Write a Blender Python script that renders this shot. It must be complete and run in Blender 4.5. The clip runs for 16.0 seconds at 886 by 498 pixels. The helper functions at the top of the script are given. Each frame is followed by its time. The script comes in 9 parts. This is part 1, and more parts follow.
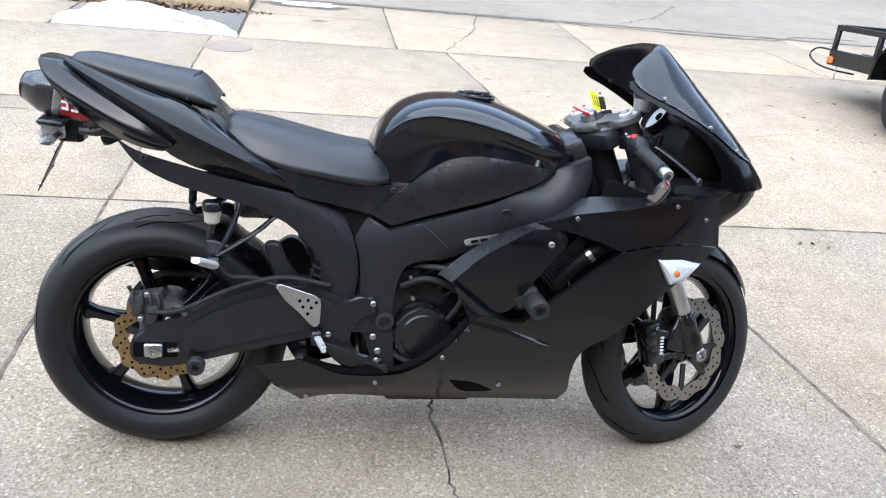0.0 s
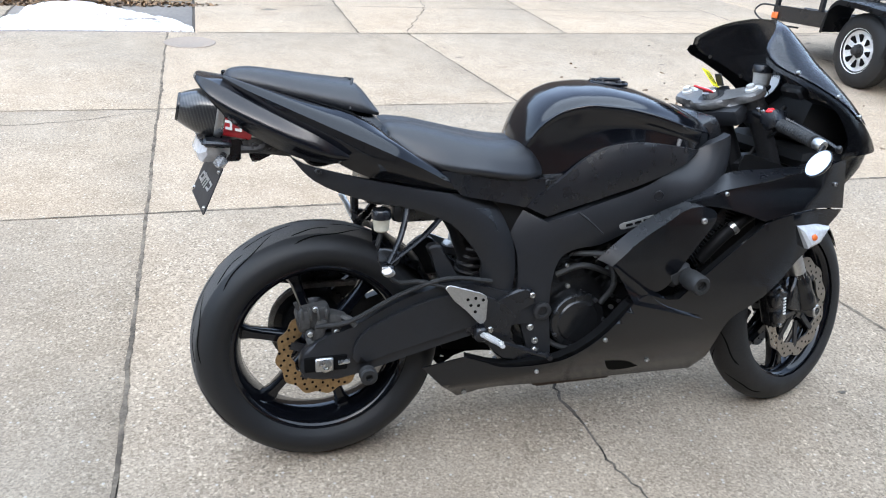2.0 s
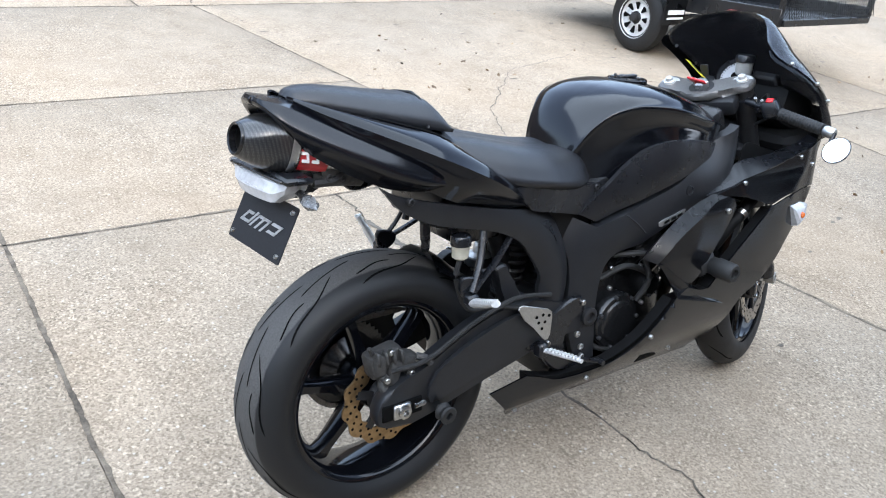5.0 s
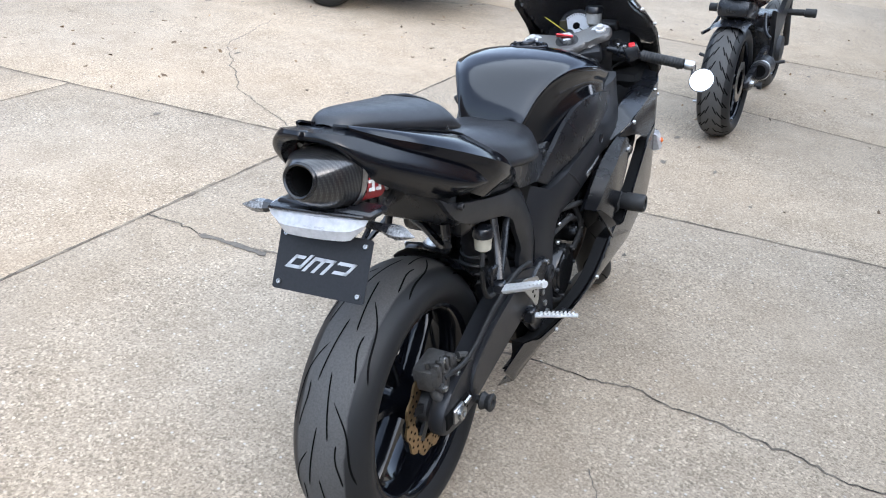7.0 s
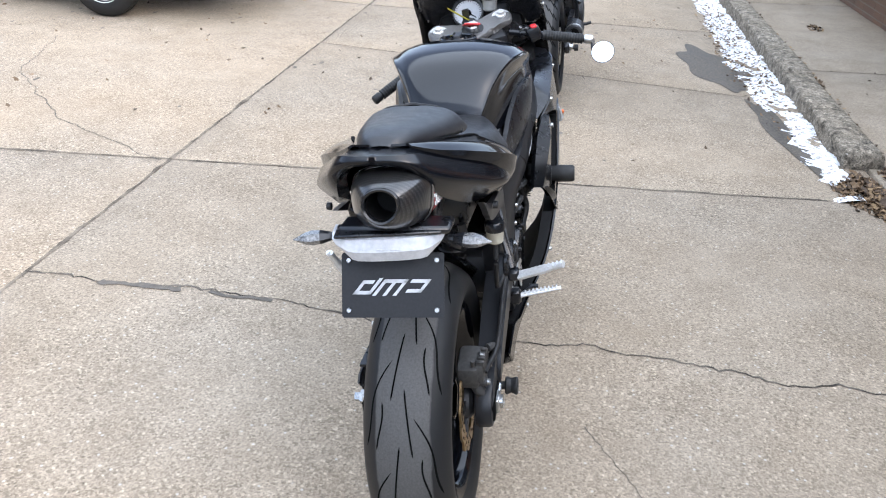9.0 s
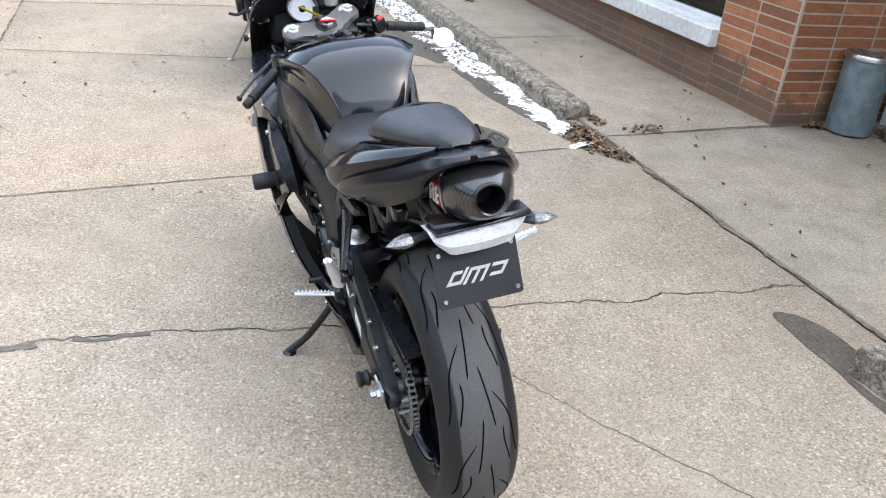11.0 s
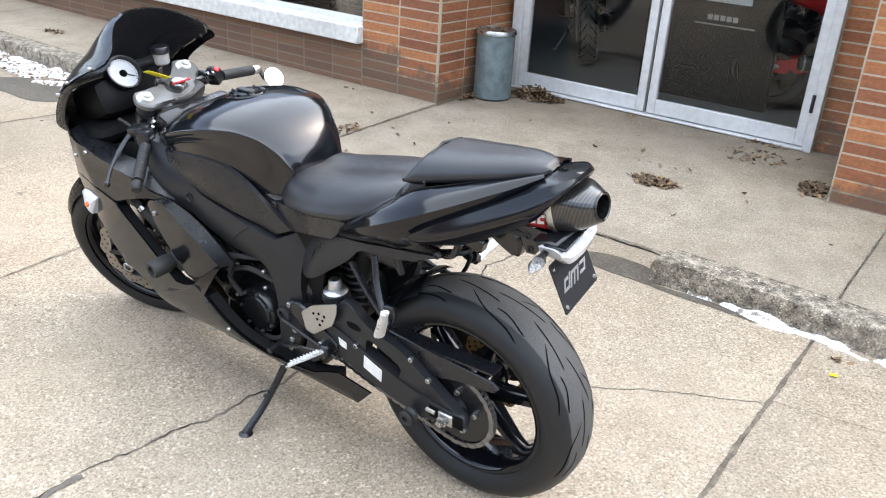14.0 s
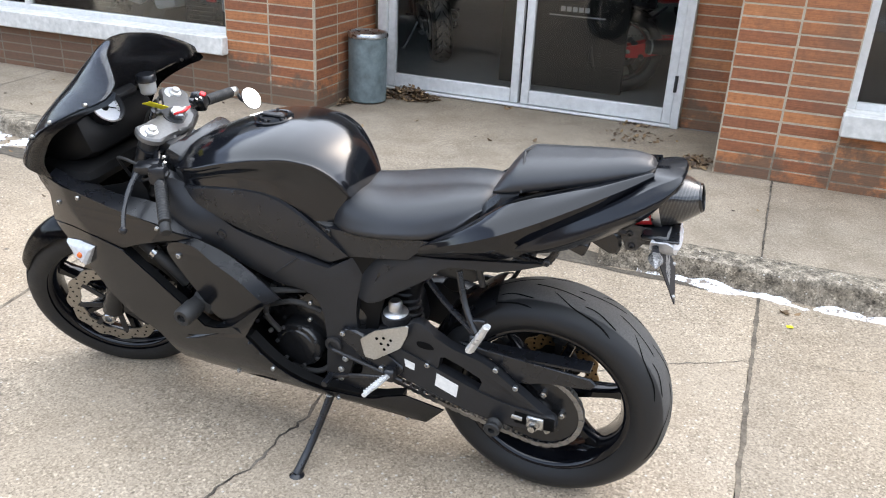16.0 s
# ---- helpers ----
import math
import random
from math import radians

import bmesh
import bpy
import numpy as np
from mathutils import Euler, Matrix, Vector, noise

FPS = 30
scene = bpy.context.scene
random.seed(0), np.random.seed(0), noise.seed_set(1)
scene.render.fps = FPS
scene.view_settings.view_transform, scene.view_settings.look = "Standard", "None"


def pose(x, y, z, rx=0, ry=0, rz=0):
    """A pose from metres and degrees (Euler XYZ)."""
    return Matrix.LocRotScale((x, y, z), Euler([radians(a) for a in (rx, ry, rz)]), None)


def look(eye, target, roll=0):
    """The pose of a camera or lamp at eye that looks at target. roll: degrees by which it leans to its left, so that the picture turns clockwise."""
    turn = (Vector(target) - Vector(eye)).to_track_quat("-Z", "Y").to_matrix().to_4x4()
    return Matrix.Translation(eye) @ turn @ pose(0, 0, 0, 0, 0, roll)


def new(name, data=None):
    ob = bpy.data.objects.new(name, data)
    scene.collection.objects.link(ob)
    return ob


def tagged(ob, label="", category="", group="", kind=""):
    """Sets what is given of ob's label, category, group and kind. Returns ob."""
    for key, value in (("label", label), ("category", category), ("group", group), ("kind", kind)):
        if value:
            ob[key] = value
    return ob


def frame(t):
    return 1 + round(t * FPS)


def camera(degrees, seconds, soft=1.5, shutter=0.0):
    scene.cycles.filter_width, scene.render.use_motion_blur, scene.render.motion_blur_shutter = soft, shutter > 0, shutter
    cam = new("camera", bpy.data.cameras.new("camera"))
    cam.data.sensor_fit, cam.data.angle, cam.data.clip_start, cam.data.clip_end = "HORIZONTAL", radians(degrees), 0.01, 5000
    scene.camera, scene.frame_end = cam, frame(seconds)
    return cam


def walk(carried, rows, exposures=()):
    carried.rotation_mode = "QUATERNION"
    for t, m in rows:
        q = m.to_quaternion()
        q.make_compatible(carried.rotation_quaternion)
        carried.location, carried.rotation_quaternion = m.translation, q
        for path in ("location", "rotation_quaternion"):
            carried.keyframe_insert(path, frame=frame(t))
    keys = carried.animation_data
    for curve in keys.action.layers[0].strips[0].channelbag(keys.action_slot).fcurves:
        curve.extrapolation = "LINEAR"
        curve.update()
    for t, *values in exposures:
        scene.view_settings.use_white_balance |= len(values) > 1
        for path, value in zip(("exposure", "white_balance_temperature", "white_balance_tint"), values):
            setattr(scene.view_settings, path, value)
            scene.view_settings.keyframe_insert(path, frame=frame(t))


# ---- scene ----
cam = camera(56.7, 16.0, soft=1.1)
METRES, EYE, TILT, LEAN, TURN = 5.45, 1.489, 0.0, 0.0, 0.0
ROWS = [
    (0.0, 0.0, 0.0, 0.0, 2.71, -25.2, -5.77),
    (0.5, -0.039, -0.011, -0.0004, -1.0, -26.32, -6.47),
    (1.0, -0.0678, -0.0076, -0.003, -2.98, -26.87, -6.04),
    (1.5, -0.0901, 0.0026, -0.0003, -4.28, -26.84, -4.72),
    (2.0, -0.1137, 0.0017, 0.0004, -5.31, -26.28, -3.57),
    (2.5, -0.1356, -0.0004, -0.0004, -6.94, -26.06, -2.9),
    (3.0, -0.1453, 0.0013, 0.0005, -9.07, -25.55, -3.8),
    (5.5, -0.2715, 0.1026, -0.0036, -29.6, -27.54, -7.15),
    (6.0, -0.2925, 0.1315, -0.0084, -34.31, -27.58, -7.16),
    (6.5, -0.3147, 0.1573, -0.0029, -41.26, -27.76, -6.4),
    (7.0, -0.3486, 0.1717, -0.0024, -52.49, -27.54, -5.34),
    (7.5, -0.3661, 0.1775, -0.0033, -61.35, -27.96, -4.08),
    (8.0, -0.3735, 0.1981, -0.0024, -64.46, -27.88, -3.77),
    (10.5, -0.4243, 0.3598, 0.002, -89.47, -27.18, -3.85),
    (11.0, -0.4265, 0.4003, 0.0016, -98.22, -26.88, -5.14),
    (11.5, -0.4214, 0.4316, 0.0016, -106.02, -26.75, -5.67),
    (12.0, -0.4012, 0.4603, 0.0023, -110.88, -27.06, -5.32),
    (12.5, -0.3903, 0.4896, 0.0055, -116.85, -26.7, -5.94),
    (13.0, -0.3855, 0.5308, 0.0065, -124.65, -26.16, -5.91),
    (13.5, -0.3745, 0.5581, 0.0063, -129.63, -25.26, -4.7),
    (14.0, -0.3544, 0.5851, 0.0079, -132.52, -24.56, -3.14),
    (14.5, -0.3364, 0.6053, 0.009, -136.34, -24.07, -2.99),
    (15.0, -0.3115, 0.6352, 0.0091, -142.18, -23.92, -2.78),
    (15.5, -0.2885, 0.6515, 0.0068, -145.49, -24.04, -2.96),
    (16.0, -0.2585, 0.6598, 0.007, -147.81, -23.97, -2.48),
]
walk(cam, [(t, pose(0, 0, EYE, TILT, LEAN, TURN) @ pose(METRES * x, METRES * y, METRES * z, 90 + pitch, roll, yaw)) for t, x, y, z, yaw, pitch, roll in ROWS],
     exposures=((0.0, 2.60, 6250, 10), (2.5, 2.44, 6250, 10), (5.5, 2.45, 6250, 10), (7.0, 2.42, 6300, 11.5), (8.2, 2.42, 6400, 13), (10.5, 2.36, 6650, 13), (11.0, 2.54, 6700, 13), (12.0, 2.79, 6850, 13), (13.0, 2.94, 6900, 13), (14.0, 2.96, 6950, 12), (15.0, 2.95, 6950, 12), (16.0, 2.79, 7000, 13)))


# ---- world and sun: a bright overcast winter day ----
world = bpy.data.worlds.new("overcast_sky")
scene.world = world
world.use_nodes = True
wn = world.node_tree
wn.nodes.clear()
sky = wn.nodes.new("ShaderNodeTexSky")
sky.sky_type = "NISHITA"
sky.sun_disc = False
sky.sun_elevation = radians(38)
sky.sun_rotation = radians(200)
sky.air_density, sky.dust_density, sky.ozone_density = 1.0, 1.6, 1.5
grey = wn.nodes.new("ShaderNodeHueSaturation")
grey.inputs["Saturation"].default_value = 0.75
bg = wn.nodes.new("ShaderNodeBackground")
bg.inputs["Strength"].default_value = 0.10
wout = wn.nodes.new("ShaderNodeOutputWorld")
wn.links.new(sky.outputs[0], grey.inputs["Color"])
wn.links.new(grey.outputs[0], bg.inputs["Color"])
wn.links.new(bg.outputs[0], wout.inputs[0])
sun_data = bpy.data.lights.new("sun", "SUN")
sun_data.energy, sun_data.angle, sun_data.color = 1.05, radians(115), (0.80, 0.91, 1.0)
sun = new("sun", sun_data)
sun.matrix_world = look((-1, 0.5, 12), (0, 2, 0))

# ---- materials ----
def nodes_of(name):
    m = bpy.data.materials.new(name)
    m.use_nodes = True
    t = m.node_tree
    return m, t, t.nodes["Principled BSDF"]


def tex(t, kind, scale, coord, detail=4.0, rough=0.55):
    n = t.nodes.new(kind)
    n.inputs["Scale"].default_value = scale
    if kind == "ShaderNodeTexNoise":
        n.inputs["Detail"].default_value = detail
        n.inputs["Roughness"].default_value = rough
    t.links.new(coord, n.inputs["Vector"])
    return n


def ramp(t, value, stops):
    r = t.nodes.new("ShaderNodeValToRGB")
    el = r.color_ramp.elements
    while len(el) < len(stops):
        el.new(0.5)
    for e, (p, c) in zip(el, stops):
        e.position = p
        e.color = (c, c, c, 1) if not isinstance(c, tuple) else (*c, 1)
    t.links.new(value, r.inputs[0])
    return r.outputs[0]


def mix(t, mode, fac, a, b):
    n = t.nodes.new("ShaderNodeMix")
    n.data_type, n.blend_type = "RGBA", mode
    for sock, v in ((n.inputs["Factor"], fac), (n.inputs[6], a), (n.inputs[7], b)):
        if isinstance(v, (int, float)):
            sock.default_value = v if sock.type == "VALUE" else (v, v, v, 1)
        elif isinstance(v, tuple):
            sock.default_value = (*v, 1)
        else:
            t.links.new(v, sock)
    return n.outputs[2]


def coords(t, kind="Object"):
    if kind == "World":
        return t.nodes.new("ShaderNodeNewGeometry").outputs["Position"]
    return t.nodes.new("ShaderNodeTexCoord").outputs[kind]


def plain(name, base, rough=0.5, metal=0.0, grain=60.0, vary=0.25, bump=0.15, smudge=0.12, coat=0.0, spec=0.5):
    """A surface with fine grain, a broad unevenness of tone and of gloss, and a faint relief."""
    m, t, p = nodes_of(name)
    c = coords(t)
    fine = tex(t, "ShaderNodeTexNoise", grain, c, 6)
    broad = tex(t, "ShaderNodeTexNoise", grain / 12, c, 3)
    tone = ramp(t, fine.outputs[0], ((0.3, 1 - vary), (0.7, 1 + 0.0)))
    tone2 = ramp(t, broad.outputs[0], ((0.3, 1 - vary * 0.6), (0.7, 1.0)))
    col = mix(t, "MULTIPLY", 1.0, base, tone)
    col = mix(t, "MULTIPLY", 1.0, col, tone2)
    t.links.new(col, p.inputs["Base Color"])
    r = ramp(t, broad.outputs[0], ((0.3, max(0.02, rough - smudge)), (0.7, min(1.0, rough + smudge))))
    t.links.new(r, p.inputs["Roughness"])
    p.inputs["Metallic"].default_value = metal
    p.inputs["Specular IOR Level"].default_value = spec
    p.inputs["Coat Weight"].default_value = coat
    p.inputs["Coat Roughness"].default_value = 0.06
    if bump:
        b = t.nodes.new("ShaderNodeBump")
        b.inputs["Strength"].default_value = bump
        b.inputs["Distance"].default_value = 0.002
        t.links.new(fine.outputs[0], b.inputs["Height"])
        t.links.new(b.outputs[0], p.inputs["Normal"])
    return m


def concrete(name, base, dark, speck=0.68, stain=0.6, patch=0.55):
    m, t, p = nodes_of(name)
    c = coords(t, "World")
    big = tex(t, "ShaderNodeTexNoise", patch, c, 5, 0.6)
    mid = tex(t, "ShaderNodeTexNoise", 4.5, c, 6, 0.65)
    grit = tex(t, "ShaderNodeTexNoise", 130, c, 3, 0.7)
    stones = tex(t, "ShaderNodeTexVoronoi", 70, c)
    stones2 = tex(t, "ShaderNodeTexVoronoi", 150, c)
    blots = tex(t, "ShaderNodeTexVoronoi", 5.0, c)
    warp = tex(t, "ShaderNodeTexNoise", 23, c, 4, 0.7)
    col = mix(t, "MIX", ramp(t, big.outputs[0], ((0.32, 0.0), (0.68, 1.0))), dark, base)
    col = mix(t, "MULTIPLY", stain, col, ramp(t, mid.outputs[0], ((0.28, (0.72, 0.70, 0.67)), (0.6, (1.0, 1.0, 1.0)))))
    # exposed aggregate: light and dark pebbles
    tone = t.nodes.new("ShaderNodeSeparateColor")
    t.links.new(stones.outputs["Color"], tone.inputs[0])
    peb = ramp(t, tone.outputs[0], ((0.0, 0.5), (0.25, 0.9), (0.72, 1.0), (0.88, 1.45), (1.0, 1.75)))
    inside = ramp(t, stones.outputs["Distance"], ((0.25, 1.0), (0.5, 0.0)))
    worn = ramp(t, tex(t, "ShaderNodeTexNoise", 1.3, c, 4, 0.6).outputs[0], ((0.35, 0.5 * speck), (0.65, 1.15 * speck)))
    col = mix(t, "MULTIPLY", mix(t, "MULTIPLY", 1.0, inside, worn), col, peb)
    tone2 = t.nodes.new("ShaderNodeSeparateColor")
    t.links.new(stones2.outputs["Color"], tone2.inputs[0])
    col = mix(t, "MULTIPLY", worn, col, ramp(t, tone2.outputs[1], ((0.0, 0.45), (0.4, 0.95), (0.85, 1.05), (1.0, 1.6))))
    col = mix(t, "MULTIPLY", 0.9, col, ramp(t, grit.outputs[0], ((0.3, 0.62), (0.65, 1.15))))
    chips = tex(t, "ShaderNodeTexVoronoi", 62, c)
    hue = t.nodes.new("ShaderNodeSeparateColor")
    t.links.new(chips.outputs["Color"], hue.inputs[0])
    pale = mix(t, "MULTIPLY", 1.0, ramp(t, hue.outputs[2], ((0.955, 0.0), (0.972, 0.8))), ramp(t, chips.outputs["Distance"], ((0.18, 1.0), (0.3, 0.0))))
    col = mix(t, "MIX", mix(t, "MULTIPLY", 1.0, pale, speck), col, (0.55, 0.52, 0.47))
    tint = tex(t, "ShaderNodeTexNoise", 0.9, c, 3, 0.5)
    col = mix(t, "MULTIPLY", 0.5, col, ramp(t, tint.outputs["Color"], ((0.3, (0.93, 0.97, 1.0)), (0.7, (1.05, 0.99, 0.90)))))
    # sparse dark droppings and wet leaf marks
    add = t.nodes.new("ShaderNodeMath")
    add.operation = "MULTIPLY_ADD"
    t.links.new(warp.outputs[0], add.inputs[0])
    add.inputs[1].default_value = 0.22
    t.links.new(blots.outputs["Distance"], add.inputs[2])
    spot = ramp(t, add.outputs[0], ((0.135, 1.0), (0.165, 0.0)))
    field = ramp(t, tex(t, "ShaderNodeTexNoise", 0.35, c, 2).outputs[0], ((0.48, 0.0), (0.6, 0.6)))
    col = mix(t, "MIX", mix(t, "MULTIPLY", 1.0, spot, field), col, (0.10, 0.085, 0.07))
    t.links.new(col, p.inputs["Base Color"])
    p.inputs["Roughness"].default_value = 0.95
    p.inputs["Specular IOR Level"].default_value = 0.12
    b = t.nodes.new("ShaderNodeBump")
    b.inputs["Strength"].default_value = 0.35
    b.inputs["Distance"].default_value = 0.002
    h = mix(t, "MIX", 0.5, grit.outputs[0], stones.outputs["Distance"])
    t.links.new(h, b.inputs["Height"])
    t.links.new(b.outputs[0], p.inputs["Normal"])
    return m


def brick_face():
    m, t, p = nodes_of("brick_clay")
    c = coords(t, "World")
    info = t.nodes.new("ShaderNodeObjectInfo")
    tone = ramp(t, info.outputs["Random"], ((0.0, (0.22, 0.075, 0.034)), (0.35, (0.32, 0.115, 0.047)), (0.7, (0.39, 0.145, 0.056)), (1.0, (0.45, 0.178, 0.068))))
    mp = t.nodes.new("ShaderNodeMapping")
    mp.inputs["Scale"].default_value = (6, 6, 260)
    t.links.new(c, mp.inputs["Vector"])
    rug = tex(t, "ShaderNodeTexNoise", 1.0, mp.outputs[0], 4, 0.7)
    fleck = tex(t, "ShaderNodeTexNoise", 40, c, 5, 0.7)
    grime = tex(t, "ShaderNodeTexNoise", 1.6, c, 5, 0.65)
    col = mix(t, "MULTIPLY", 0.75, tone, ramp(t, rug.outputs[0], ((0.3, 0.55), (0.65, 1.1))))
    col = mix(t, "MULTIPLY", 0.7, col, ramp(t, fleck.outputs[0], ((0.3, 0.6), (0.6, 1.05))))
    col = mix(t, "MIX", ramp(t, grime.outputs[0], ((0.5, 0.0), (0.72, 0.6))), col, (0.10, 0.065, 0.045))
    t.links.new(col, p.inputs["Base Color"])
    p.inputs["Roughness"].default_value = 0.8
    b = t.nodes.new("ShaderNodeBump")
    b.inputs["Strength"].default_value = 0.7
    b.inputs["Distance"].default_value = 0.003
    t.links.new(rug.outputs[0], b.inputs["Height"])
    t.links.new(b.outputs[0], p.inputs["Normal"])
    return m


def carbon_weave():
    m, t, p = nodes_of("carbon_weave")
    c = coords(t)
    # twill: broad bands round the can, broken by a fine diagonal thread
    mp = t.nodes.new("ShaderNodeMapping")
    mp.inputs["Rotation"].default_value = (0.0, 0.2, 0.0)
    t.links.new(c, mp.inputs["Vector"])
    w = t.nodes.new("ShaderNodeTexWave")
    w.inputs["Scale"].default_value = 46
    w.inputs["Distortion"].default_value = 0.6
    w.inputs["Detail Scale"].default_value = 3.0
    t.links.new(mp.outputs[0], w.inputs["Vector"])
    k = t.nodes.new("ShaderNodeTexChecker")
    k.inputs["Scale"].default_value = 330
    k.inputs[1].default_value = (0.45, 0.45, 0.45, 1)
    k.inputs[2].default_value = (1, 1, 1, 1)
    mp2 = t.nodes.new("ShaderNodeMapping")
    mp2.inputs["Rotation"].default_value = (0.6, 0.5, 0.8)
    t.links.new(c, mp2.inputs["Vector"])
    t.links.new(mp2.outputs[0], k.inputs["Vector"])
    band = ramp(t, w.outputs["Fac"], ((0.3, (0.011, 0.011, 0.012)), (0.7, (0.036, 0.035, 0.034))))
    t.links.new(mix(t, "MULTIPLY", 1.0, band, k.outputs[0]), p.inputs["Base Color"])
    p.inputs["Roughness"].default_value = 0.28
    p.inputs["Coat Weight"].default_value = 0.6
    return m


def darker_low(m):
    """Darker brown on the lowest courses and under the long window, with a ragged edge."""
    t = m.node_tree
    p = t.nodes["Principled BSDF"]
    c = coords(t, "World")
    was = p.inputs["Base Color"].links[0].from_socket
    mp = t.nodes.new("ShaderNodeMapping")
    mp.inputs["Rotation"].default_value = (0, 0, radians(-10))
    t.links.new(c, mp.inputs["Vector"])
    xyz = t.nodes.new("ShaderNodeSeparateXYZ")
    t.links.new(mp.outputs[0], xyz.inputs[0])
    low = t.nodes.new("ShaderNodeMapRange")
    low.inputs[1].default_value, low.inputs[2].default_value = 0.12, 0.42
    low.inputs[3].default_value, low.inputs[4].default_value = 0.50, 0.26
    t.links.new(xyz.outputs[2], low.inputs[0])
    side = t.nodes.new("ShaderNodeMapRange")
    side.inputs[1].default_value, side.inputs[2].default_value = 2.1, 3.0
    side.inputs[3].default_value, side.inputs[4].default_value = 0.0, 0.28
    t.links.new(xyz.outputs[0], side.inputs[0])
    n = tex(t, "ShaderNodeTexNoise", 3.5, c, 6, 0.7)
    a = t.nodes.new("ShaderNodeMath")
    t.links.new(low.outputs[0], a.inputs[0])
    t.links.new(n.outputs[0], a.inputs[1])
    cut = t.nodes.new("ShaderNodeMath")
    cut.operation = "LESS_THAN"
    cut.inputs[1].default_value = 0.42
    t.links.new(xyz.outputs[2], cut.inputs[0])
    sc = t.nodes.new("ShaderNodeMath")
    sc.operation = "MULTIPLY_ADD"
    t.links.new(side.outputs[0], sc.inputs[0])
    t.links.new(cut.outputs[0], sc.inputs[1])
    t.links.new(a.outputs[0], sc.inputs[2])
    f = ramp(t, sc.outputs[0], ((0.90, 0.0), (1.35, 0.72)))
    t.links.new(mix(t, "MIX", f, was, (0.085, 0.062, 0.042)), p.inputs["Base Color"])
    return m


def worn_tyre():
    """Grey scrubbed band in the middle, black shiny shoulders."""
    m, t, p = nodes_of("worn_tyre_rubber")
    c = coords(t)
    xyz = t.nodes.new("ShaderNodeSeparateXYZ")
    t.links.new(c, xyz.inputs[0])
    ab = t.nodes.new("ShaderNodeMath")
    ab.operation = "ABSOLUTE"
    t.links.new(xyz.outputs[1], ab.inputs[0])
    n = tex(t, "ShaderNodeTexNoise", 14, c, 4)
    ad = t.nodes.new("ShaderNodeMath")
    ad.operation = "MULTIPLY_ADD"
    t.links.new(n.outputs[0], ad.inputs[0])
    ad.inputs[1].default_value = 0.012
    t.links.new(ab.outputs[0], ad.inputs[2])
    f = ramp(t, ad.outputs[0], ((0.0585, 1.0), (0.0625, 0.0)))
    fine = tex(t, "ShaderNodeTexNoise", 260, c, 5)
    grey = mix(t, "MULTIPLY", 1.0, (0.080, 0.078, 0.075), ramp(t, fine.outputs[0], ((0.3, 0.7), (0.7, 1.0))))
    t.links.new(mix(t, "MIX", f, (0.0125, 0.0128, 0.0135), grey), p.inputs["Base Color"])
    t.links.new(ramp(t, f, ((0.0, 0.48), (1.0, 0.65))), p.inputs["Roughness"])
    p.inputs["Specular IOR Level"].default_value = 0.28
    b = t.nodes.new("ShaderNodeBump")
    b.inputs["Strength"].default_value = 0.15
    b.inputs["Distance"].default_value = 0.001
    t.links.new(fine.outputs[0], b.inputs["Height"])
    t.links.new(b.outputs[0], p.inputs["Normal"])
    return m


def broken_line(name, dark, pale):
    """Joints and cracks: dark and dusty stretches by turns."""
    m, t, p = nodes_of(name)
    c = coords(t, "World")
    n = tex(t, "ShaderNodeTexNoise", 7.0, c, 6, 0.75)
    t.links.new(mix(t, "MIX", ramp(t, n.outputs[0], ((0.40, 0.0), (0.62, 1.0))), dark, pale), p.inputs["Base Color"])
    p.inputs["Roughness"].default_value = 0.95
    p.inputs["Specular IOR Level"].default_value = 0.1
    return m


def snow_mat():
    m, t, p = nodes_of("old_snow")
    c = coords(t, "World")
    n = tex(t, "ShaderNodeTexNoise", 28, c, 6, 0.7)
    t.links.new(ramp(t, n.outputs[0], ((0.39, (0.22, 0.18, 0.145)), (0.48, (0.78, 0.79, 0.81)), (0.8, (0.86, 0.87, 0.89)))), p.inputs["Base Color"])
    p.inputs["Roughness"].default_value = 0.7
    b = t.nodes.new("ShaderNodeBump")
    b.inputs["Strength"].default_value = 0.8
    b.inputs["Distance"].default_value = 0.01
    t.links.new(n.outputs[0], b.inputs["Height"])
    t.links.new(b.outputs[0], p.inputs["Normal"])
    return m


def clear_glass(name, tint, gloss=0.03):
    m, t, p = nodes_of(name)
    out = t.nodes["Material Output"]
    tr = t.nodes.new("ShaderNodeBsdfTransparent")
    tr.inputs[0].default_value = (*tint, 1)
    gl = t.nodes.new("ShaderNodeBsdfGlossy")
    gl.inputs["Roughness"].default_value = gloss
    fr = t.nodes.new("ShaderNodeFresnel")
    fr.inputs["IOR"].default_value = 1.42
    mx = t.nodes.new("ShaderNodeMixShader")
    t.links.new(fr.outputs[0], mx.inputs[0])
    t.links.new(tr.outputs[0], mx.inputs[1])
    t.links.new(gl.outputs[0], mx.inputs[2])
    t.links.new(mx.outputs[0], out.inputs["Surface"])
    return m


def leaf_mat():
    m, t, p = nodes_of("dry_leaves")
    g = t.nodes.new("ShaderNodeNewGeometry")
    t.links.new(ramp(t, g.outputs["Random Per Island"], ((0.0, (0.05, 0.03, 0.018)), (0.5, (0.12, 0.075, 0.04)), (0.85, (0.2, 0.12, 0.06)), (1.0, (0.3, 0.2, 0.1)))), p.inputs["Base Color"])
    p.inputs["Roughness"].default_value = 0.75
    return m


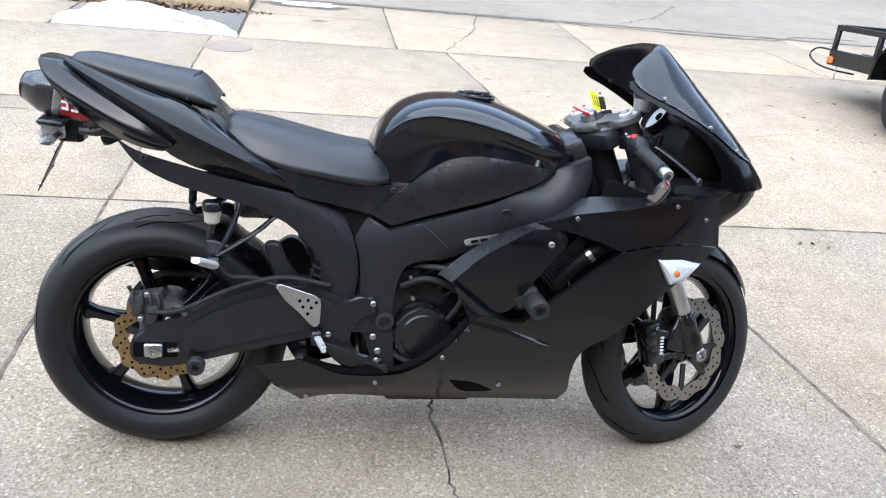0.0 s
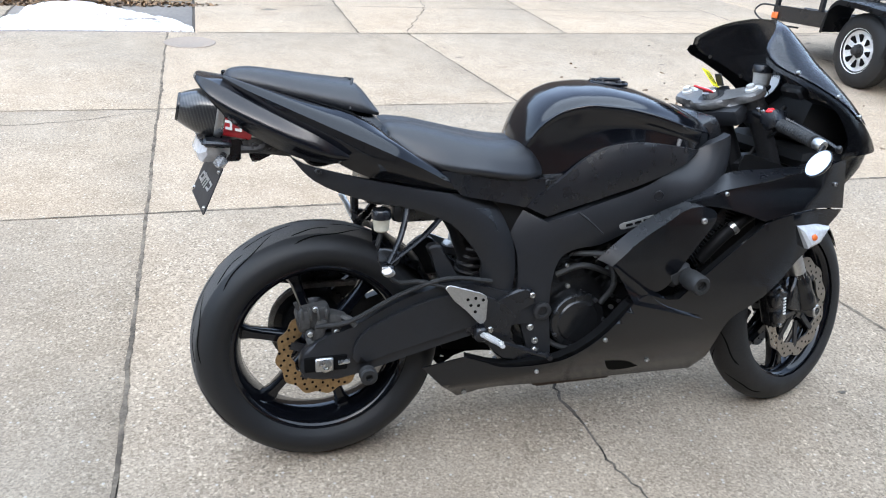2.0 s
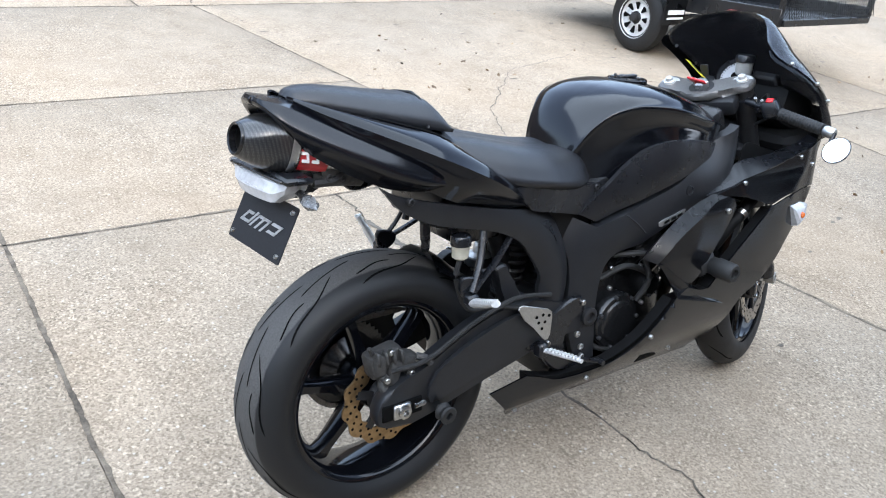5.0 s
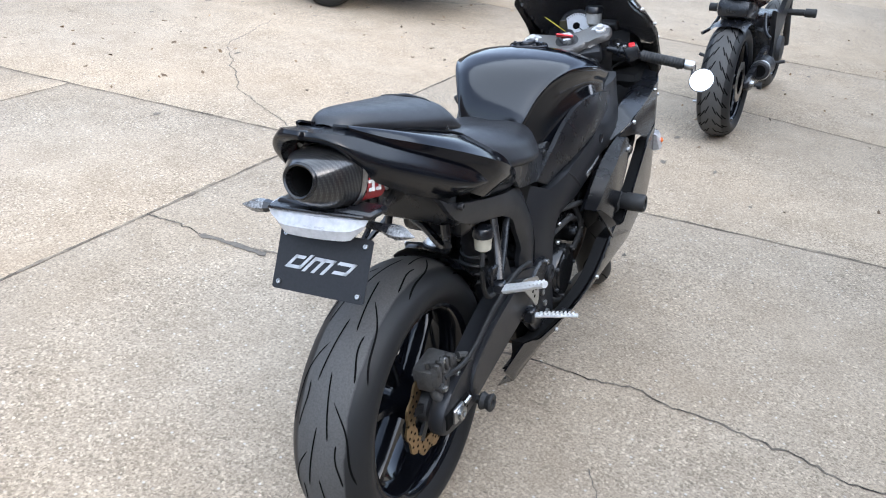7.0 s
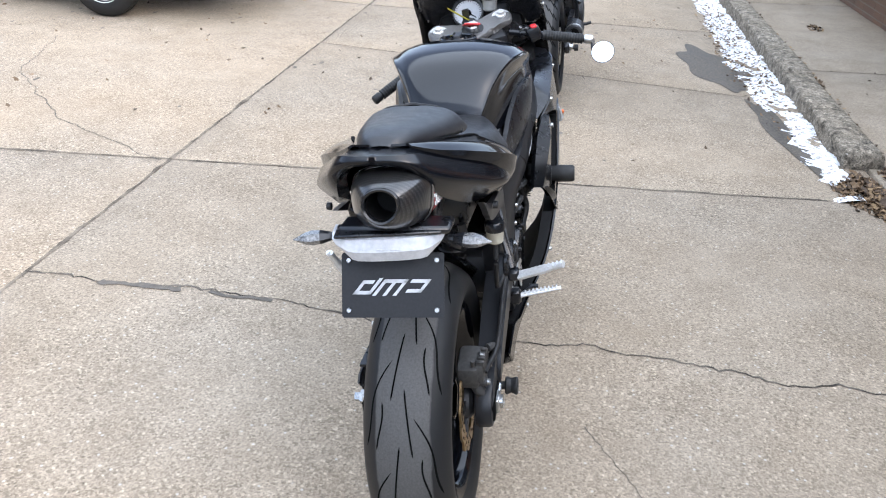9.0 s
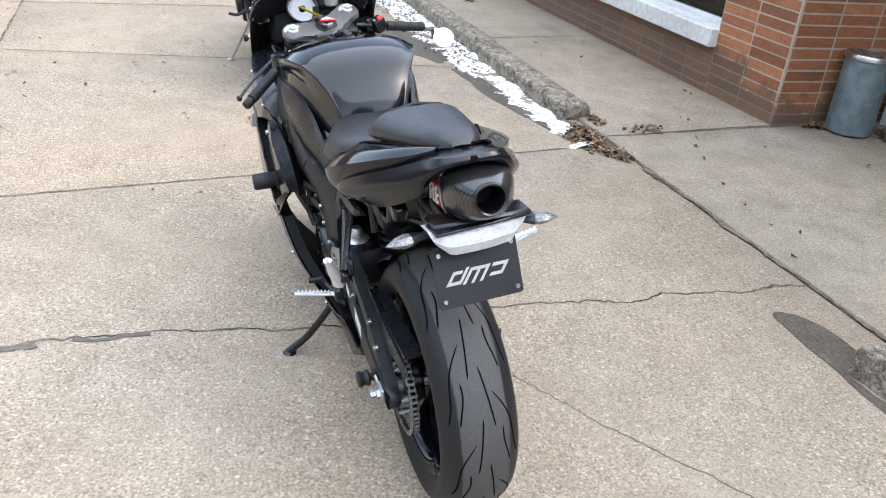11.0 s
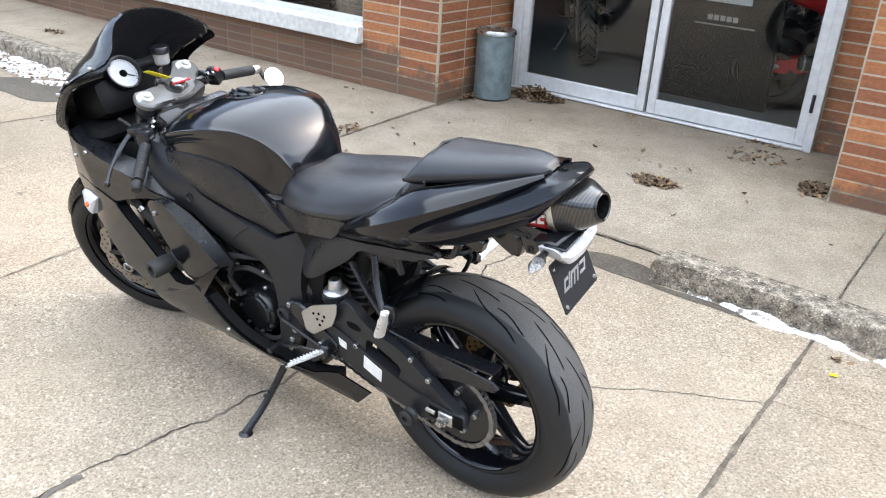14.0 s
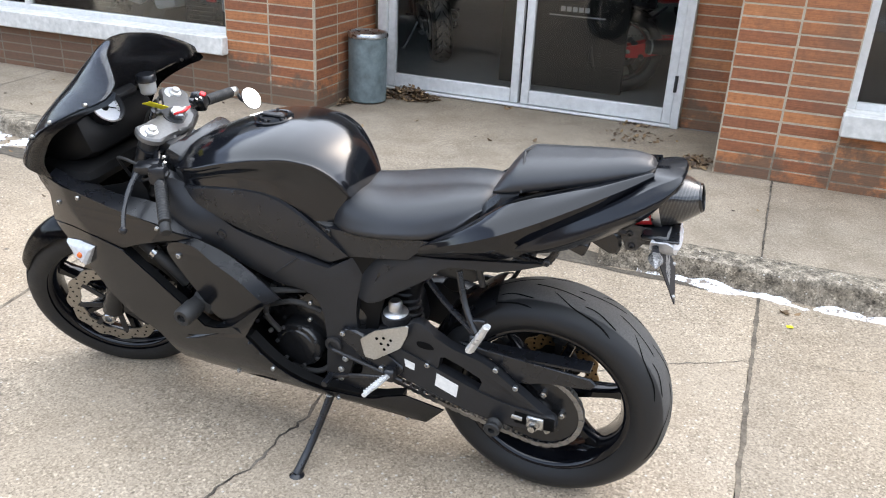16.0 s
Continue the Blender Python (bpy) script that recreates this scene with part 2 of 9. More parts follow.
GLOSS = plain("gloss_black_paint", (0.0038, 0.0043, 0.0062), 0.10, 0, 40, 0.2, 0.005, 0.02, 0.0, 0.38)
FAIR = plain("semi_gloss_fairing_paint", (0.0044, 0.0048, 0.0062), 0.18, 0, 60, 0.25, 0.01, 0.05, 0.0, 0.5)
TANK = plain("satin_gloss_tank_paint", (0.0038, 0.0044, 0.0063), 0.125, 0, 40, 0.2, 0.006, 0.03, 0.0, 0.54)
SATIN = plain("satin_black_plastic", (0.0095, 0.0104, 0.0130), 0.28, 0, 300, 0.3, 0.05, 0.025, 0.0, 0.5)
SATINTAIL = plain("semi_gloss_tail_paint", (0.0046, 0.0053, 0.0075), 0.19, 0, 120, 0.25, 0.01, 0.03, 0.0, 0.42)
MATTE = plain("matte_black_frame_paint", (0.0175, 0.0185, 0.0212), 0.40, 0, 400, 0.3, 0.06, 0.025, 0.0, 0.34)
PLATE = plain("dull_black_plate", (0.016, 0.017, 0.020), 0.5, 0, 200, 0.3, 0.04, 0.05, 0.0, 0.3)
GRIP = plain("black_grip_rubber", (0.014, 0.014, 0.014), 0.65, 0, 500, 0.3, 0.3)
DOT = plain("textured_black_panel", (0.0110, 0.0118, 0.0145), 0.29, 0, 420, 0.4, 0.35, 0.03)
WORN = worn_tyre()
# Near-black that puts the shade of hollows and gaps into the colour.
VOID = plain("shade_black", (0.004, 0.004, 0.0042), 0.6, 0, 200, 0.3, 0.1, 0.05, 0, 0.2)
RUBBER = plain("tyre_rubber", (0.019, 0.0185, 0.018), 0.6, 0, 150, 0.35, 0.15, 0.1, 0, 0.35)
# Also gives holes, slots, recesses and the vent their dark by colour alone.
GROOVE = plain("deep_black", (0.004, 0.004, 0.004), 0.95, 0, 150, 0.3, 0.0, 0.02, 0, 0.1)
VINYL = plain("black_seat_vinyl", (0.0125, 0.0136, 0.0168), 0.40, 0, 600, 0.3, 0.2, 0.05, 0, 0.6)
ENGINE = plain("black_engine_enamel", (0.0125, 0.0128, 0.0138), 0.20, 0, 90, 0.4, 0.2, 0.1)
DARKMETAL = plain("dark_grey_casting", (0.035, 0.035, 0.037), 0.5, 0.3, 200, 0.4, 0.3)
DUSTY = plain("dusty_grey_casting", (0.075, 0.073, 0.070), 0.6, 0.2, 120, 0.5, 0.35)
ALU = plain("brushed_aluminium", (0.62, 0.62, 0.61), 0.38, 1.0, 200, 0.2, 0.1)
STEEL = plain("zinc_plated_steel", (0.55, 0.55, 0.54), 0.3, 1.0, 300, 0.25, 0.1)
DISC = plain("steel_brake_disc", (0.42, 0.39, 0.35), 0.38, 1.0, 200, 0.25, 0.1)
GOLD = plain("rust_tinted_disc", (0.50, 0.34, 0.18), 0.42, 1.0, 90, 0.4, 0.15)
CHAIN = plain("oily_chain_steel", (0.36, 0.345, 0.325), 0.40, 0.8, 300, 0.5, 0.3)
GREYALU = plain("grey_anodised_clamp", (0.165, 0.163, 0.160), 0.42, 0.4, 200, 0.25, 0.15)
CARBON = carbon_weave()
RUST = plain("rusty_steel", (0.09, 0.055, 0.035), 0.7, 0.3, 60, 0.5, 0.5)
PEG = plain("bright_peg_metal", (0.80, 0.80, 0.79), 0.35, 0.45, 200, 0.2, 0.1)
CAPS = plain("silver_cap_paint", (0.70, 0.70, 0.69), 0.35, 0.4, 200, 0.15, 0.05)
LENS = plain("clear_light_lens", (0.58, 0.59, 0.61), 0.12, 0, 90, 0.25, 0.05, 0.04, 0.4)
MIRROR = plain("mirror_glass", (0.93, 0.93, 0.93), 0.03, 1.0, 10, 0.02, 0.0, 0.01)
SMOKE = plain("smoked_acrylic", (0.022, 0.023, 0.028), 0.14, 0, 30, 0.2, 0.01, 0.04, 0.6, 0.8)
DARKLENS = plain("smoked_indicator_lens", (0.36, 0.355, 0.35), 0.12, 0.2, 200, 0.8, 0.4, 0.06, 0.4)
REDLABEL = plain("red_enamel", (0.42, 0.02, 0.025), 0.4, 0, 90, 0.3, 0.0)
WHITE = plain("white_print", (0.78, 0.78, 0.76), 0.5, 0, 90, 0.15, 0.0)
GREYPRINT = plain("silver_print", (0.5, 0.5, 0.5), 0.4, 0.6, 90, 0.15, 0.0)
YELLOW = plain("yellow_tag_paper", (0.72, 0.66, 0.02), 0.6, 0, 90, 0.2, 0.0)
DIAL = plain("silver_dial_face", (0.62, 0.63, 0.65), 0.4, 0, 90, 0.1, 0.0)
CREAM = plain("cream_fluid_bottle", (0.48, 0.45, 0.36), 0.4, 0, 60, 0.2, 0.0)
CLOUDY = plain("cloudy_fluid_bottle", (0.33, 0.33, 0.32), 0.3, 0, 60, 0.2, 0.0)
LOT = concrete("lot_concrete", (0.385, 0.315, 0.240), (0.335, 0.272, 0.206))
WALKWAY = concrete("walkway_concrete", (0.355, 0.293, 0.226), (0.290, 0.240, 0.185), 0.4, 0.8)
STREET = concrete("street_concrete", (0.262, 0.232, 0.197), (0.215, 0.190, 0.160), 0.3, 0.6)
KERB = concrete("weathered_kerb_concrete", (0.42, 0.36, 0.285), (0.095, 0.082, 0.066), 1.0, 1.0, 24.0)
DIRT = plain("joint_dirt", (0.085, 0.073, 0.06), 0.95, 0, 40, 0.5, 0.6)
SEAL = plain("crack_filler", (0.16, 0.136, 0.11), 0.9, 0, 50, 0.4, 0.4)
SPOT = plain("dirt_spot", (0.215, 0.178, 0.140), 0.9, 0, 90, 0.5, 0.2)
WET = plain("wet_concrete", (0.158, 0.130, 0.099), 0.62, 0, 70, 0.6, 0.3, 0.06, 0.0, 0.3)
JOINT = broken_line("packed_joint_dust", (0.072, 0.060, 0.048), (0.22, 0.182, 0.14))
CRACK = broken_line("crack_line", (0.036, 0.031, 0.026), (0.195, 0.165, 0.133))
SNOW = snow_mat()
PLINTH = concrete("tan_plinth_concrete", (0.46, 0.37, 0.25), (0.38, 0.30, 0.20), 0.4, 0.8)
DAMP = plain("damp_grey_concrete", (0.215, 0.190, 0.165), 0.6, 0, 30, 0.35, 0.3)
COVER = plain("brown_cover_iron", (0.262, 0.212, 0.168), 0.8, 0, 60, 0.2, 0.3)
BRICK = darker_low(brick_face())
MORTAR = darker_low(plain("lime_mortar", (0.46, 0.385, 0.28), 0.9, 0, 150, 0.3, 0.4))
SILL = plain("worn_white_paint", (0.72, 0.70, 0.66), 0.65, 0, 22, 0.3, 0.3)
DOORALU = plain("pale_aluminium_frame", (0.72, 0.72, 0.71), 0.45, 0.25, 25, 0.18, 0.1)
GLASS = clear_glass("window_glass", (0.84, 0.86, 0.86))
PLASTER = plain("painted_plaster", (0.30, 0.29, 0.27), 0.9, 0, 20, 0.2, 0.1)
FARWALL = plain("dark_far_wall", (0.10, 0.078, 0.062), 0.9, 0, 6, 0.4, 0.1)
SHOPFLOOR = plain("dark_shop_floor", (0.22, 0.22, 0.22), 0.5, 0, 12, 0.3, 0.05)
BIN = plain("faded_blue_grey_enamel", (0.20, 0.255, 0.265), 0.5, 0.1, 18, 0.45, 0.25)
LEAF = leaf_mat()
TRAILER = plain("black_trailer_paint", (0.012, 0.0125, 0.014), 0.28, 0, 60, 0.4, 0.3)
MUDGUARD = plain("light_grey_plastic", (0.5, 0.5, 0.51), 0.4, 0, 60, 0.2, 0.0)
WHEELWHITE = plain("white_wheel_paint", (0.75, 0.75, 0.74), 0.4, 0, 60, 0.2, 0.1)
AMBER = plain("amber_lens", (0.75, 0.16, 0.03), 0.3, 0, 60, 0.2, 0.0)
REDLENS = plain("red_lens", (0.5, 0.02, 0.03), 0.25, 0, 60, 0.2, 0.0)
REDPLASTIC = plain("red_plastic", (0.70, 0.025, 0.03), 0.35, 0, 60, 0.2, 0.0)
MAROON = plain("dark_maroon_paint", (0.05, 0.012, 0.012), 0.25, 0, 60, 0.2, 0.0)

# ---- mesh helpers ----
def part(name, bm, material, parent=None, label="", sharp=38, m=None):
    """Links a bmesh as ONE mesh object under a thing or a part."""
    if m is not None:
        bmesh.ops.transform(bm, matrix=m, verts=bm.verts)
    bmesh.ops.recalc_face_normals(bm, faces=bm.faces)
    lim = radians(sharp)
    for f in bm.faces:
        f.smooth = True
    for e in bm.edges:
        if len(e.link_faces) == 2:
            e.smooth = e.calc_face_angle(0) < lim
    me = bpy.data.meshes.new(name)
    bm.to_mesh(me)
    bm.free()
    me.materials.append(material)
    ob = new(name, me)
    if parent is not None:
        ob.parent = parent
    if label:
        ob["label"] = label
    return ob


def thing(name, m, label, category, group="", kind=""):
    ob = new(name)
    ob.empty_display_size = 0.1
    ob.matrix_world = m
    return tagged(ob, label, category, group, kind)


def spline(pts, n=4, closed=False):
    """A smooth curve through points."""
    p = np.array(pts, float)
    k = len(p)
    out = []
    for i in range(k if closed else k - 1):
        a, b = p[i], p[(i + 1) % k]
        z = p[(i - 1) % k] if closed or i > 0 else 2 * a - b
        c = p[(i + 2) % k] if closed or i + 2 < k else 2 * b - a
        for j in range(n):
            s = j / n
            out.append(0.5 * (2 * a + (b - z) * s + (2 * z - 5 * a + 4 * b - c) * s * s + (3 * a - z - 3 * b + c) * s ** 3))
    if not closed:
        out.append(p[-1])
    return np.array(out)


def outline(pts, n=3):
    """A closed outline; a point with a third number is a corner, the others are rounded through."""
    k = len(pts)
    out = []
    for i in range(k):
        a, b = np.array(pts[i][:2], float), np.array(pts[(i + 1) % k][:2], float)
        sa, sb = len(pts[i]) > 2, len(pts[(i + 1) % k]) > 2
        z = 2 * a - b if sa else np.array(pts[i - 1][:2], float)
        c = 2 * b - a if sb else np.array(pts[(i + 2) % k][:2], float)
        m = 1 if sa and sb else n
        for j in range(m):
            s = j / m
            out.append(tuple(0.5 * (2 * a + (b - z) * s + (2 * z - 5 * a + 4 * b - c) * s * s + (3 * a - z - 3 * b + c) * s ** 3)))
    return out


def add_loft(bm, rows, wrap=False, cap=True):
    """Skin over rows of points; wrap closes each row; cap closes both ends of wrapped rows."""
    vs = [[bm.verts.new(tuple(p)) for p in r] for r in rows]
    n = len(vs[0])
    for a, b in zip(vs, vs[1:]):
        for i in range(n if wrap else n - 1):
            j = (i + 1) % n
            try:
                bm.faces.new((a[i], a[j], b[j], b[i]))
            except ValueError:
                pass
    if wrap and cap:
        for r in (vs[0], vs[-1]):
            try:
                bm.faces.new(r)
            except ValueError:
                pass
    return vs


def frame_of(d):
    d = Vector(d).normalized()
    side = d.cross(Vector((0, 0, 1)))
    if side.length < 1e-3:
        side = Vector((1, 0, 0))
    side.normalize()
    return d, side, side.cross(d)


def add_cyl(bm, p0, p1, r0, r1=None, seg=16, cap=True):
    r1 = r0 if r1 is None else r1
    p0, p1 = Vector(p0), Vector(p1)
    d, s, u = frame_of(p1 - p0)
    rows = [[p + (s * math.cos(a) + u * math.sin(a)) * r for a in (2 * math.pi * i / seg for i in range(seg))] for p, r in ((p0, r0), (p1, r1))]
    return add_loft(bm, rows, True, cap)


def add_turned(bm, p0, axis, prof, seg=24, cap=True):
    """A turned solid: prof is (distance along the axis, radius)."""
    p0 = Vector(p0)
    d, s, u = frame_of(axis)
    rows = [[p0 + d * h + (s * math.cos(a) + u * math.sin(a)) * max(r, 1e-4) for a in (2 * math.pi * i / seg for i in range(seg))] for h, r in prof]
    return add_loft(bm, rows, True, cap)


def add_tube(bm, pts, r, seg=10, n=4, flat=1.0):
    p = spline(pts, n) if n > 1 else np.array(pts, float)
    rows = []
    for i, q in enumerate(p):
        d, s, u = frame_of(Vector(p[min(i + 1, len(p) - 1)]) - Vector(p[max(i - 1, 0)]))
        rr = r[min(int(i / max(1, len(p) - 1) * (len(r) - 1) + 0.5), len(r) - 1)] if isinstance(r, (tuple, list)) else r
        rows.append([Vector(q) + (s * math.cos(a) * rr + u * math.sin(a) * rr * flat) for a in (2 * math.pi * k / seg for k in range(seg))])
    return add_loft(bm, rows, True, True)


def add_box(bm, c, size, m=None, bevel=0.0, seg=1):
    g = bmesh.ops.create_cube(bm, size=1.0)["verts"]
    mm = Matrix.Translation(c) @ (m.to_4x4() if m is not None else Matrix()) @ Matrix.Diagonal((*size, 1))
    bmesh.ops.transform(bm, matrix=mm, verts=g)
    if bevel:
        es = list({e for v in g for e in v.link_edges})
        bmesh.ops.bevel(bm, geom=es, offset=bevel, segments=seg, affect="EDGES", profile=0.5)


def add_prism(bm, pts, y0, y1, bevel=0.0, m=None, seg=1):
    """A plate: an outline in x and z, from y0 to y1, its rim bevelled."""
    a = [bm.verts.new((x, y0, z)) for x, z in pts]
    b = [bm.verts.new((x, y1, z)) for x, z in pts]
    fs = [bm.faces.new(a), bm.faces.new(b[::-1])]
    for i in range(len(a)):
        j = (i + 1) % len(a)
        fs.append(bm.faces.new((a[i], b[i], b[j], a[j])))
    if bevel:
        es = list(fs[0].edges) + list(fs[1].edges)
        bmesh.ops.bevel(bm, geom=es, offset=bevel, segments=seg, affect="EDGES", profile=0.5, clamp_overlap=True)
    if m is not None:
        bmesh.ops.transform(bm, matrix=m, verts=list({v for f in bm.faces for v in f.verts}))


def add_panel(bm, pts, yf, thick=0.006, step=0.03, edge=0.0035):
    """A curved shell: an outline in x and z laid on the surface y = yf(x, z), with thickness inward and a rounded rim."""
    t = bmesh.new()
    t.faces.new([t.verts.new((x, 0, z)) for x, z in pts])
    xs, zs = [p[0] for p in pts], [p[1] for p in pts]
    for lo, hi, no in ((min(xs), max(xs), (1, 0, 0)), (min(zs), max(zs), (0, 0, 1))):
        k = max(1, int((hi - lo) / step))
        for i in range(1, k):
            q = lo + (hi - lo) * i / k
            bmesh.ops.bisect_plane(t, geom=t.verts[:] + t.edges[:] + t.faces[:], dist=1e-6, plane_co=(q, 0, 0) if no[0] else (0, 0, q), plane_no=no)
    bmesh.ops.remove_doubles(t, verts=t.verts, dist=0.0004)
    sgn = 1 if yf(sum(xs) / len(xs), sum(zs) / len(zs)) > 0 else -1
    vmap = {}
    for v in t.verts:
        y = yf(v.co.x, v.co.z)
        vmap[v] = (bm.verts.new((v.co.x, y, v.co.z)), bm.verts.new((v.co.x, y - sgn * thick, v.co.z)))
    for f in t.faces:
        bm.faces.new([vmap[v][0] for v in f.verts])
        bm.faces.new([vmap[v][1] for v in f.verts][::-1])
    rim = []
    for e in t.edges:
        if len(e.link_faces) == 1:
            a, b = e.verts
            bm.faces.new((vmap[a][0], vmap[b][0], vmap[b][1], vmap[a][1]))
            rim.append(bm.edges.get((vmap[a][0], vmap[b][0])))
    t.free()
    if edge:
        bmesh.ops.bevel(bm, geom=rim, offset=min(edge, thick * 0.6), segments=2, affect="EDGES", profile=0.5, clamp_overlap=True)
    big = [f for f in bm.faces if len(f.verts) > 4]
    bmesh.ops.triangulate(bm, faces=big)


def both(fn):
    """Runs fn for the right (-1) and the left (+1) side."""
    for s in (-1, 1):
        fn(s)


def lerp(x, xs, ys):
    return float(np.interp(x, xs, ys))


def smooth(x, xs, ys):
    """Like lerp, but without kinks: a cubic that keeps to the values between two stations."""
    if x <= xs[0]:
        return ys[0]
    if x >= xs[-1]:
        return ys[-1]
    d = [(ys[i + 1] - ys[i]) / (xs[i + 1] - xs[i]) for i in range(len(xs) - 1)]
    m = [d[0]] + [0.0 if a * b <= 0 else 2 * a * b / (a + b) for a, b in zip(d, d[1:])] + [d[-1]]
    i = max(k for k in range(len(xs) - 1) if xs[k] <= x)
    h = xs[i + 1] - xs[i]
    q = (x - xs[i]) / h
    return (1 + 2 * q) * (1 - q) ** 2 * ys[i] + q * (1 - q) ** 2 * h * m[i] + q * q * (3 - 2 * q) * ys[i + 1] + q * q * (q - 1) * h * m[i + 1]


def rail(pts, n):
    """A smooth line through points, cut into equal lengths."""
    p = spline(pts, 8)
    d = np.concatenate([[0], np.cumsum(np.linalg.norm(np.diff(p, axis=0), axis=1))])
    q = np.linspace(0, d[-1], n)
    return np.stack([np.interp(q, d, p[:, k]) for k in range(3)], axis=1)


def add_skin(bm, groups, side=1, n=30, sub=4, thick=0.004):
    """A shell drawn over lines that run along it; between two groups, which share a line, it has a crease."""
    for g in groups:
        lines = [rail(r, n) for r in g]
        cols = [spline([ln[i] for ln in lines], sub) for i in range(n)]
        add_loft(bm, [[(c[k][0], side * c[k][1], c[k][2]) for c in cols] for k in range(len(cols[0]))])
    bmesh.ops.remove_doubles(bm, verts=bm.verts, dist=1e-4)
    bmesh.ops.recalc_face_normals(bm, faces=bm.faces)
    bmesh.ops.solidify(bm, geom=bm.faces[:], thickness=thick)


LOT_TURN = radians(10)


def lot(u, v, z=0.0):
    """A place in the lot's own grid: u along the shop front, v away from it."""
    c, s = math.cos(LOT_TURN), math.sin(LOT_TURN)
    return Vector((u * c - v * s, u * s + v * c, z))


LOT_M = Matrix.Rotation(LOT_TURN, 4, "Z")

# ---- ground: concrete slabs with open joints on a bed of dirt ----
def wob(a, b, amp, step, seed):
    """Points from a to b with a small unevenness."""
    a, b = np.array(a, float), np.array(b, float)
    d = b - a
    n = max(1, int(np.linalg.norm(d) / step))
    side = np.array((-d[1], d[0])) / max(np.linalg.norm(d), 1e-6)
    out = []
    for i in range(n):
        q = a + d * i / n
        w = noise.noise((q[0] * 6 + seed, q[1] * 6, seed)) * amp + noise.noise((q[0] * 40, q[1] * 40, seed)) * amp * 0.5
        out.append(q + side * w * (0 < i))
    return out


def slab(name, corners, material, z=(0.0,), gap=0.002, depth=0.04, label="", amp=0.006):
    """One slab: corners in the lot's grid, pulled in by half a joint; z may be one height or one a corner."""
    c = np.array(corners, float)
    mid = c.mean(axis=0)
    zz = list(z) * len(c) if len(z) == 1 else list(z)
    pts, hs = [], []
    for i in range(len(c)):
        a, b = c[i], c[(i + 1) % len(c)]
        p = wob(a, b, amp, 0.07 if np.linalg.norm(b - a) < 9 else 0.3, i + len(name))
        for j, q in enumerate(p):
            pts.append(q)
            hs.append(zz[i] + (zz[(i + 1) % len(c)] - zz[i]) * j / len(p))
    bm = bmesh.new()

    def ring(inset, dz):
        out = []
        for q, h in zip(pts, hs):
            d = mid - q
            s = np.sign(d) * np.minimum(np.abs(d), inset)
            out.append(bm.verts.new(lot(q[0] + s[0], q[1] + s[1], h + dz)))
        return out
    top, edge, low = ring(gap + 0.0035, 0.0), ring(gap, -0.004), ring(gap, -depth)
    bm.faces.new(top)
    n = len(pts)
    for a, b in ((top, edge), (edge, low)):
        for i in range(n):
            j = (i + 1) % n
            bm.faces.new((a[i], a[j], b[j], b[i]))
    bmesh.ops.triangulate(bm, faces=[f for f in bm.faces if len(f.verts) > 4])
    return part(name, bm, material, label=label, sharp=60)


def crack(name, path, width, material, z=0.002, jit=0.012, seed=1, label="", fade=False, tag=True, zf=None):
    """A crack: an uneven ribbon a little proud of the slab."""
    p = []
    for a, b in zip(path, path[1:]):
        p += wob(a, b, jit, 0.02, seed)
    p.append(np.array(path[-1], float))
    bm = bmesh.new()
    rows = []
    for i, q in enumerate(p):
        d = p[min(i + 1, len(p) - 1)] - p[max(i - 1, 0)]
        s = np.array((-d[1], d[0])) / max(np.linalg.norm(d), 1e-6)
        w = width * (0.55 + 0.9 * abs(noise.noise((i * 0.31, seed, 0.3)))) * (1 + 1.3 * max(0, noise.noise((i * 0.045, seed, 9)) - 0.15))
        zz = z if zf is None else zf(q[0], q[1]) + z
        rows.append([lot(q[0] + s[0] * w, q[1] + s[1] * w, zz), lot(q[0] - s[0] * w, q[1] - s[1] * w, zz)])
    add_loft(bm, rows)
    return part(name, bm, material, label=label)


bm = bmesh.new()
add_box(bm, (0, 0, -0.11), (600, 600, 0.2))
ground = tagged(part("ground", bm, DIRT), "dirt bed under the concrete slabs", "ground", kind="structure")

